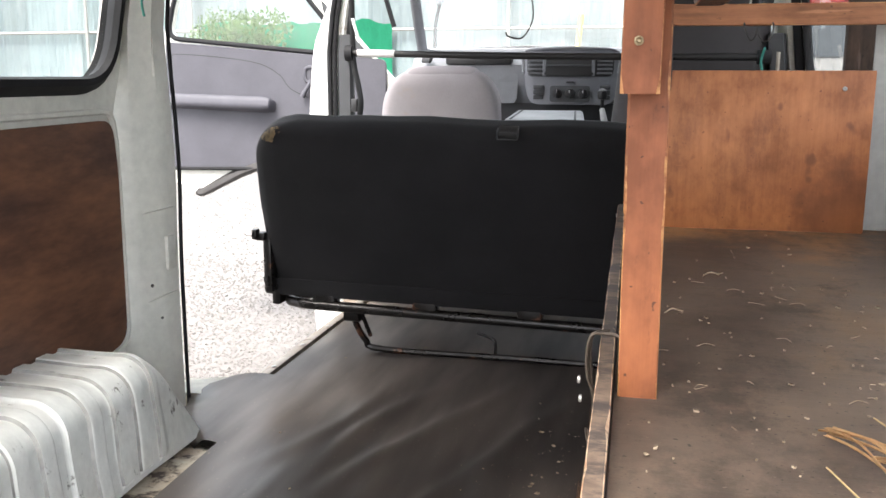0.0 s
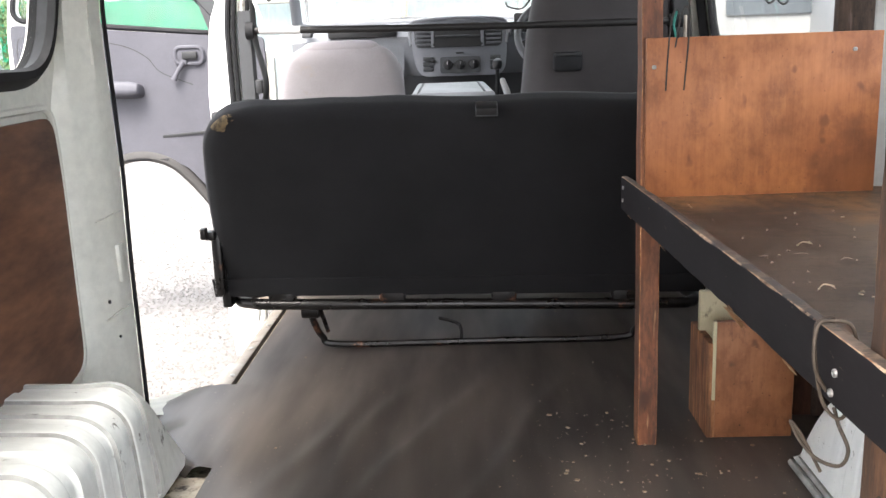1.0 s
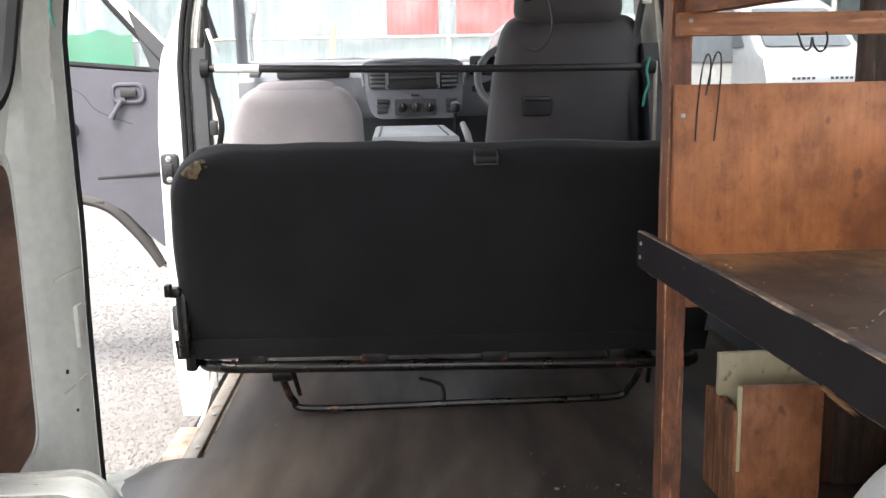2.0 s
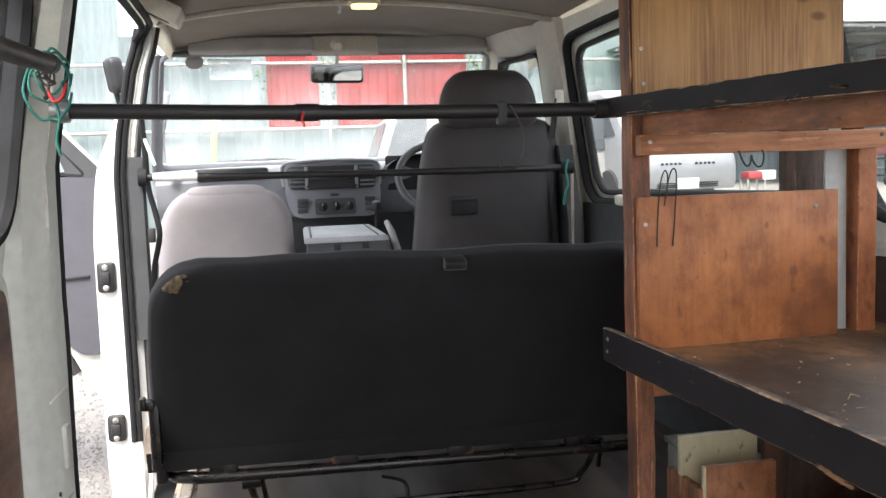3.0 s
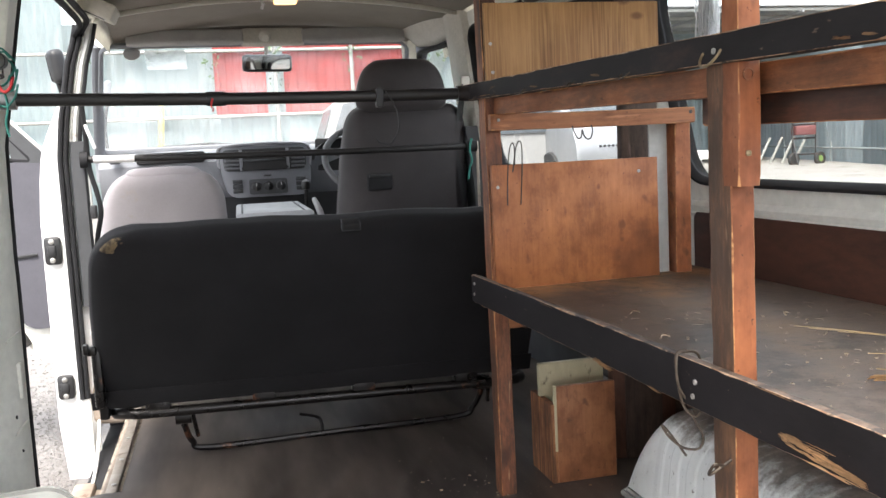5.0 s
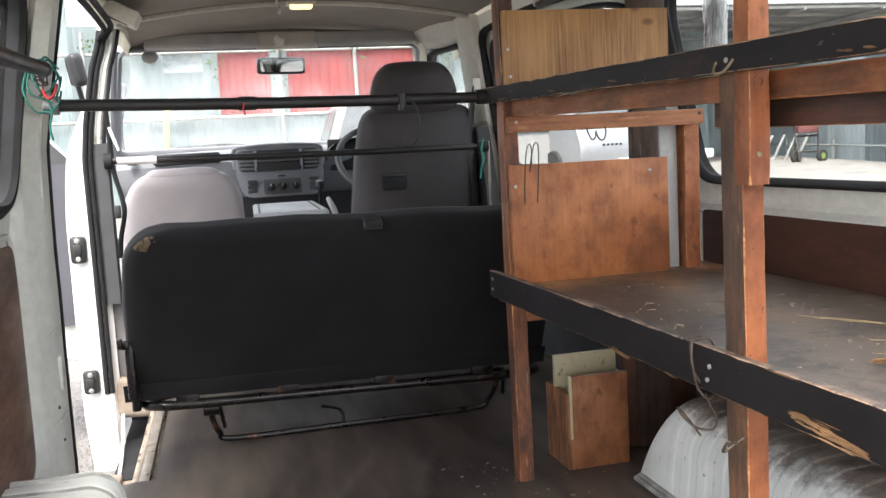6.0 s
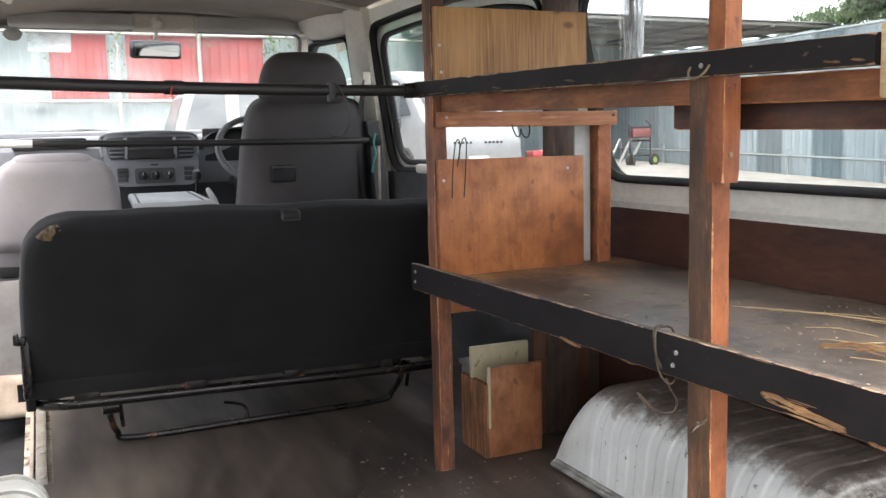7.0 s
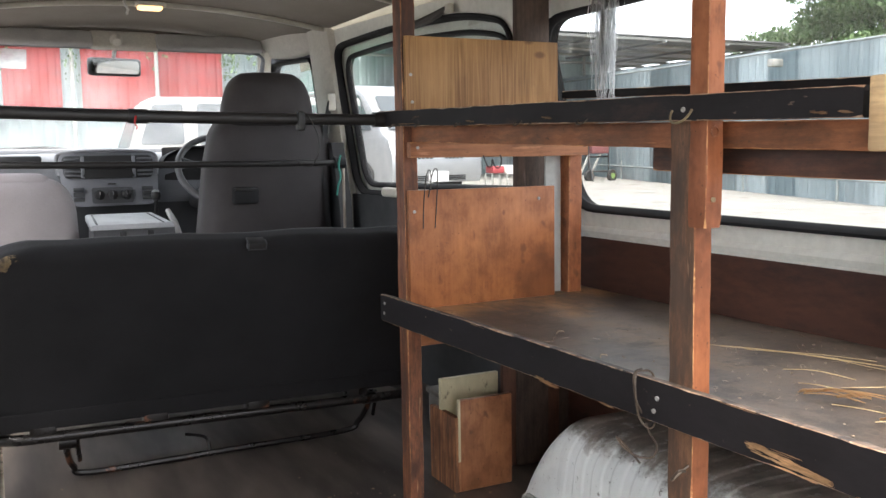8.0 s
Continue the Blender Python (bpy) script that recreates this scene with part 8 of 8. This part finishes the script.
def vehicle(name, at, yaw_deg, prof_, glass, paint, label, cat, length, wide, screen, low=0.0):
    top = thing(name, at, label, cat)
    m = Matrix.Translation(at) @ pose(0, 0, 0, 0, 0, yaw_deg)
    bm = B()
    secs_ = []
    for s, k, inset in ((-0.5, 0.90, 0.05), (-0.485, 0.97, 0.02), (-0.45, 1.0, 0.0), (0.45, 1.0, 0.0), (0.485, 0.97, 0.02), (0.5, 0.90, 0.05)):
        zc = 0.6
        secs_.append([m @ Vector((px * (1 - 0.01 * inset) - (0.02 if px > -0.2 else 0) * (1 - k) * 5, s * wide * (1 - 0.11 * max(0, pz - 0.95)), zc + (pz - zc) * (k if pz > zc else 1))) for px, pz in prof_])
    loft(bm, secs_)
    body = part("body", bm, paint, top)
    for poly in glass:
        for sgn in (-1, 1):
            bm = B()
            plate(bm, round_poly(poly, 0.06, 3), [], lambda u, v, s: m @ Vector((u, sgn * (wide * 0.5 * (1 - 0.11 * max(0, v - 0.95)) + 0.002 + 0.006 * s), v)))
            part("side_window", bm, CARGLASS, body, "dark side window", smooth=False)
    (sx0, sz0), (sx1, sz1) = screen
    bm = B()
    plate(bm, round_poly([(-0.40, 0.06), (0.40, 0.06), (0.36, 0.94), (-0.36, 0.94)], 0.05, 3), [], lambda u, v, s: m @ Vector((sx0 + (sx1 - sx0) * v + 0.012 + 0.006 * s, u * wide, sz0 + (sz1 - sz0) * v + 0.012)))
    part("windscreen", bm, CARGLASS, body, "dark windscreen", smooth=False)
    (rx0, rz0), (rx1, rz1) = prof_[-2], prof_[-3]
    bm = B()
    plate(bm, round_poly([(-0.40, 0.22), (0.40, 0.22), (0.38, 0.90), (-0.38, 0.90)], 0.05, 3), [], lambda u, v, s: m @ Vector((rx0 + (rx1 - rx0) * v - 0.008 - 0.006 * s, u * wide, rz0 + (rz1 - rz0) * v)))
    part("rear_window", bm, CARGLASS, body, "dark rear window", smooth=False)
    for px in (-0.85, -length + 0.95):
        for sgn in (-1, 1):
            bm = B()
            lathe(bm, [(0.17, -0.105), (0.30, -0.105), (0.325, -0.06), (0.325, 0.06), (0.30, 0.105), (0.17, 0.105)], m @ pose(px, sgn * (wide / 2 - 0.08), 0.32, 90), 20)
            wh = part("wheel", bm, TYRE, top, "black tyre")
            bm = B()
            lathe(bm, [(0.0, -0.098), (0.16, -0.098), (0.185, -0.090), (0.185, 0.090), (0.16, 0.098), (0.0, 0.098)], m @ pose(px, sgn * (wide / 2 - 0.08), 0.32, 90), 16)
            part("rim", bm, SILVER, wh, "silver wheel rim")
    for sgn in (-1, 1):
        bm = B()
        cushion(bm, (0.07, 0.28, 0.13), 0.03, m @ pose(-0.005, sgn * (wide / 2 - 0.22), 0.74 - 0.6 * low), 5)
        part("headlight", bm, LAMPGLASS, top, "clear headlamp")
    bm = B()
    box(bm, -0.02, 0.06, -0.18, 0.18, 0.42 - 0.5 * low, 0.58 - 0.5 * low, 0.006, m)
    part("number_plate", bm, plain("plate_white", (0.5, 0.5, 0.5), 0.4), top, "plain white plate")
    for y0, y1, z0, z1 in ((-0.52, -0.20, 0.44 - 0.5 * low, 0.50), (0.20, 0.52, 0.44 - 0.5 * low, 0.50)):
        bm = B()
        for j in range(3):
            box(bm, 0.0, 0.055, y0, y1, z0 + 0.03 * j, z0 + 0.018 + 0.03 * j, 0.003, m)
        part("bumper_grille", bm, BLACKPLASTIC, top, "black bumper grille")
    bm = B()
    for j in range(10):
        yy = -0.46 + 0.075 * j + (0.21 if j > 4 else 0)
        box(bm, -0.10, 0.052 if low else 0.02, yy, yy + 0.045, 0.885 - low, 0.920 - low, 0.004, m)
    part("grille", bm, BLACKPLASTIC, top, "dark slotted grille")
    return top


VAN = [(0.0, 0.30), (0.05, 0.45), (0.04, 0.72), (-0.06, 0.98), (-0.30, 1.10), (-0.95, 1.74), (-1.30, 1.90), (-4.2, 1.92), (-4.4, 1.80), (-4.50, 1.0), (-4.50, 0.30)]
VANGLASS = [[(-1.75, 1.15), (-0.62, 1.15), (-1.12, 1.74), (-1.75, 1.77)], [(-3.05, 1.15), (-1.85, 1.15), (-1.85, 1.77), (-3.05, 1.77)], [(-4.3, 1.15), (-3.15, 1.15), (-3.15, 1.77), (-4.25, 1.75)]]
CABOVER = [(0.0, 0.30), (0.03, 0.50), (0.0, 0.95), (-0.08, 1.12), (-0.33, 1.86), (-0.50, 2.0), (-4.3, 2.03), (-4.45, 1.92), (-4.50, 1.0), (-4.50, 0.30)]
CABGLASS = [[(-0.90, 1.30), (-0.26, 1.30), (-0.46, 1.88), (-0.90, 1.90)], [(-2.35, 1.30), (-1.10, 1.30), (-1.10, 1.90), (-2.35, 1.90)], [(-4.2, 1.30), (-2.50, 1.30), (-2.50, 1.90), (-4.15, 1.88)]]
SCREENS = ((-0.30, 1.10), (-0.95, 1.74))
vehicle("parked_van", (5.88, 11.0, 0.04), 277, VAN, VANGLASS, CARBRIGHT, "silver-white van parked facing the open yard", "van", 4.5, 1.70, SCREENS, 0.21)
vehicle("parked_van", (1.24, 12.75, -0.30), 179, CABOVER, CABGLASS, CARWHITE, "white cab-over van parked along the sheet fence", "van", 4.5, 1.70, ((-0.08, 1.12), (-0.33, 1.86)))

# trolley and crates by the side fence
cart = thing("trolley", (11.0, 13.6, 0.15), "dark hand trolley with a green wheel and a dull red load", "trolley")
mc = Matrix.Translation((11.0, 13.6, 0.13)) @ pose(0, 0, 0, 0, 0, -10) @ Matrix.Scale(0.78, 4)
bm = B()
for sx in (-0.3, 0.3):
    tube(bm, [mc @ Vector((sx, 0, 0.25)), mc @ Vector((sx, 0.0, 1.1)), mc @ Vector((sx, 0.25, 1.25))], 0.016, 6)
for z in (0.3, 0.7, 1.05):
    tube(bm, [mc @ Vector((-0.3, 0, z)), mc @ Vector((0.3, 0, z))], 0.02, 6)
tube(bm, [mc @ Vector((-0.3, -0.3, 0.0)), mc @ Vector((-0.3, 0, 0.7))], 0.02, 6)
part("frame", bm, BLACKPLASTIC, cart, "dark tube frame")
for sx in (-0.3, 0.3):
    bm = B()
    lathe(bm, [(0.07, -0.04), (0.16, -0.05), (0.18, 0.0), (0.16, 0.05), (0.08, 0.04)], mc @ pose(sx + (0.08 if sx > 0 else 0), -0.05, 0.18, 90, 0, 25), 16)
    wh = part("wheel", bm, TYRE, cart, "black tyre")
    bm = B()
    lathe(bm, [(0, -0.045), (0.078, -0.045), (0.078, 0.045), (0, 0.045)], mc @ pose(sx + (0.08 if sx > 0 else 0), -0.05, 0.18, 90, 0, 25), 14)
    part("hub", bm, plain("green_hub", (0.17, 0.27, 0.07), 0.5) if sx > 0 else TYRE, wh, "green wheel hub" if sx > 0 else "dark wheel hub")
bm = B()
box(bm, -0.26, 0.26, -0.12, 0.2, 0.78, 1.02, 0.03, mc)
part("load", bm, plain("red_load", (0.11, 0.035, 0.035), 0.7), cart, "dull dark red load")
stand = thing("crate_stand", (7.85, 12.5, 0.10), "red plastic crate and white box on a pale steel stand", "stand")
bm = B()
for dx in (-0.16, 0.0, 0.16):
    for dy in (-0.12, 0.12):
        tube(bm, [(7.85 + dx, 12.5 + dy, 0.08), (7.85 + dx, 12.5 + dy, 0.42)], 0.014, 6)
part("legs", bm, PIPE, stand, "pale steel legs")
bm = B()
box(bm, 7.70, 7.95, 12.36, 12.64, 0.42, 0.55, 0.02)
part("crate", bm, plain("red_plastic", (0.24, 0.035, 0.04), 0.5), stand, "red plastic crate")
bm = B()
box(bm, 7.98, 8.22, 12.38, 12.62, 0.40, 0.56, 0.02)
part("box", bm, plain("white_plastic", (0.55, 0.55, 0.53), 0.5), stand, "white box")

YELLOWPOLE = surface("yellow_green_pole", (0.46, 0.47, 0.10), None, 0.5)
for a, b in (((11.1, 15.4, 0.15), (11.1, 15.4, 2.1)), ((9.3, 9.25, 0.06), (9.65, 8.96, 1.65))):
    bm = B()
    tube(bm, [a, b], 0.024, 8)
    solo("yellow_pole", bm, YELLOWPOLE, "yellow painted pole standing by the side fence", "pole", "yellow poles")
for k in range(4):
    bm = B()
    x, y = 10.9 + 0.16 * k, 15.0 - 0.18 * k
    tube(bm, [(x, y, 0.17), (x + 0.20, y - 0.14, 0.72)], 0.028, 8)
    solo("steel_pipe", bm, PIPE, "pale steel pipe leaning by the side fence", "pipe", "leaning pipes")
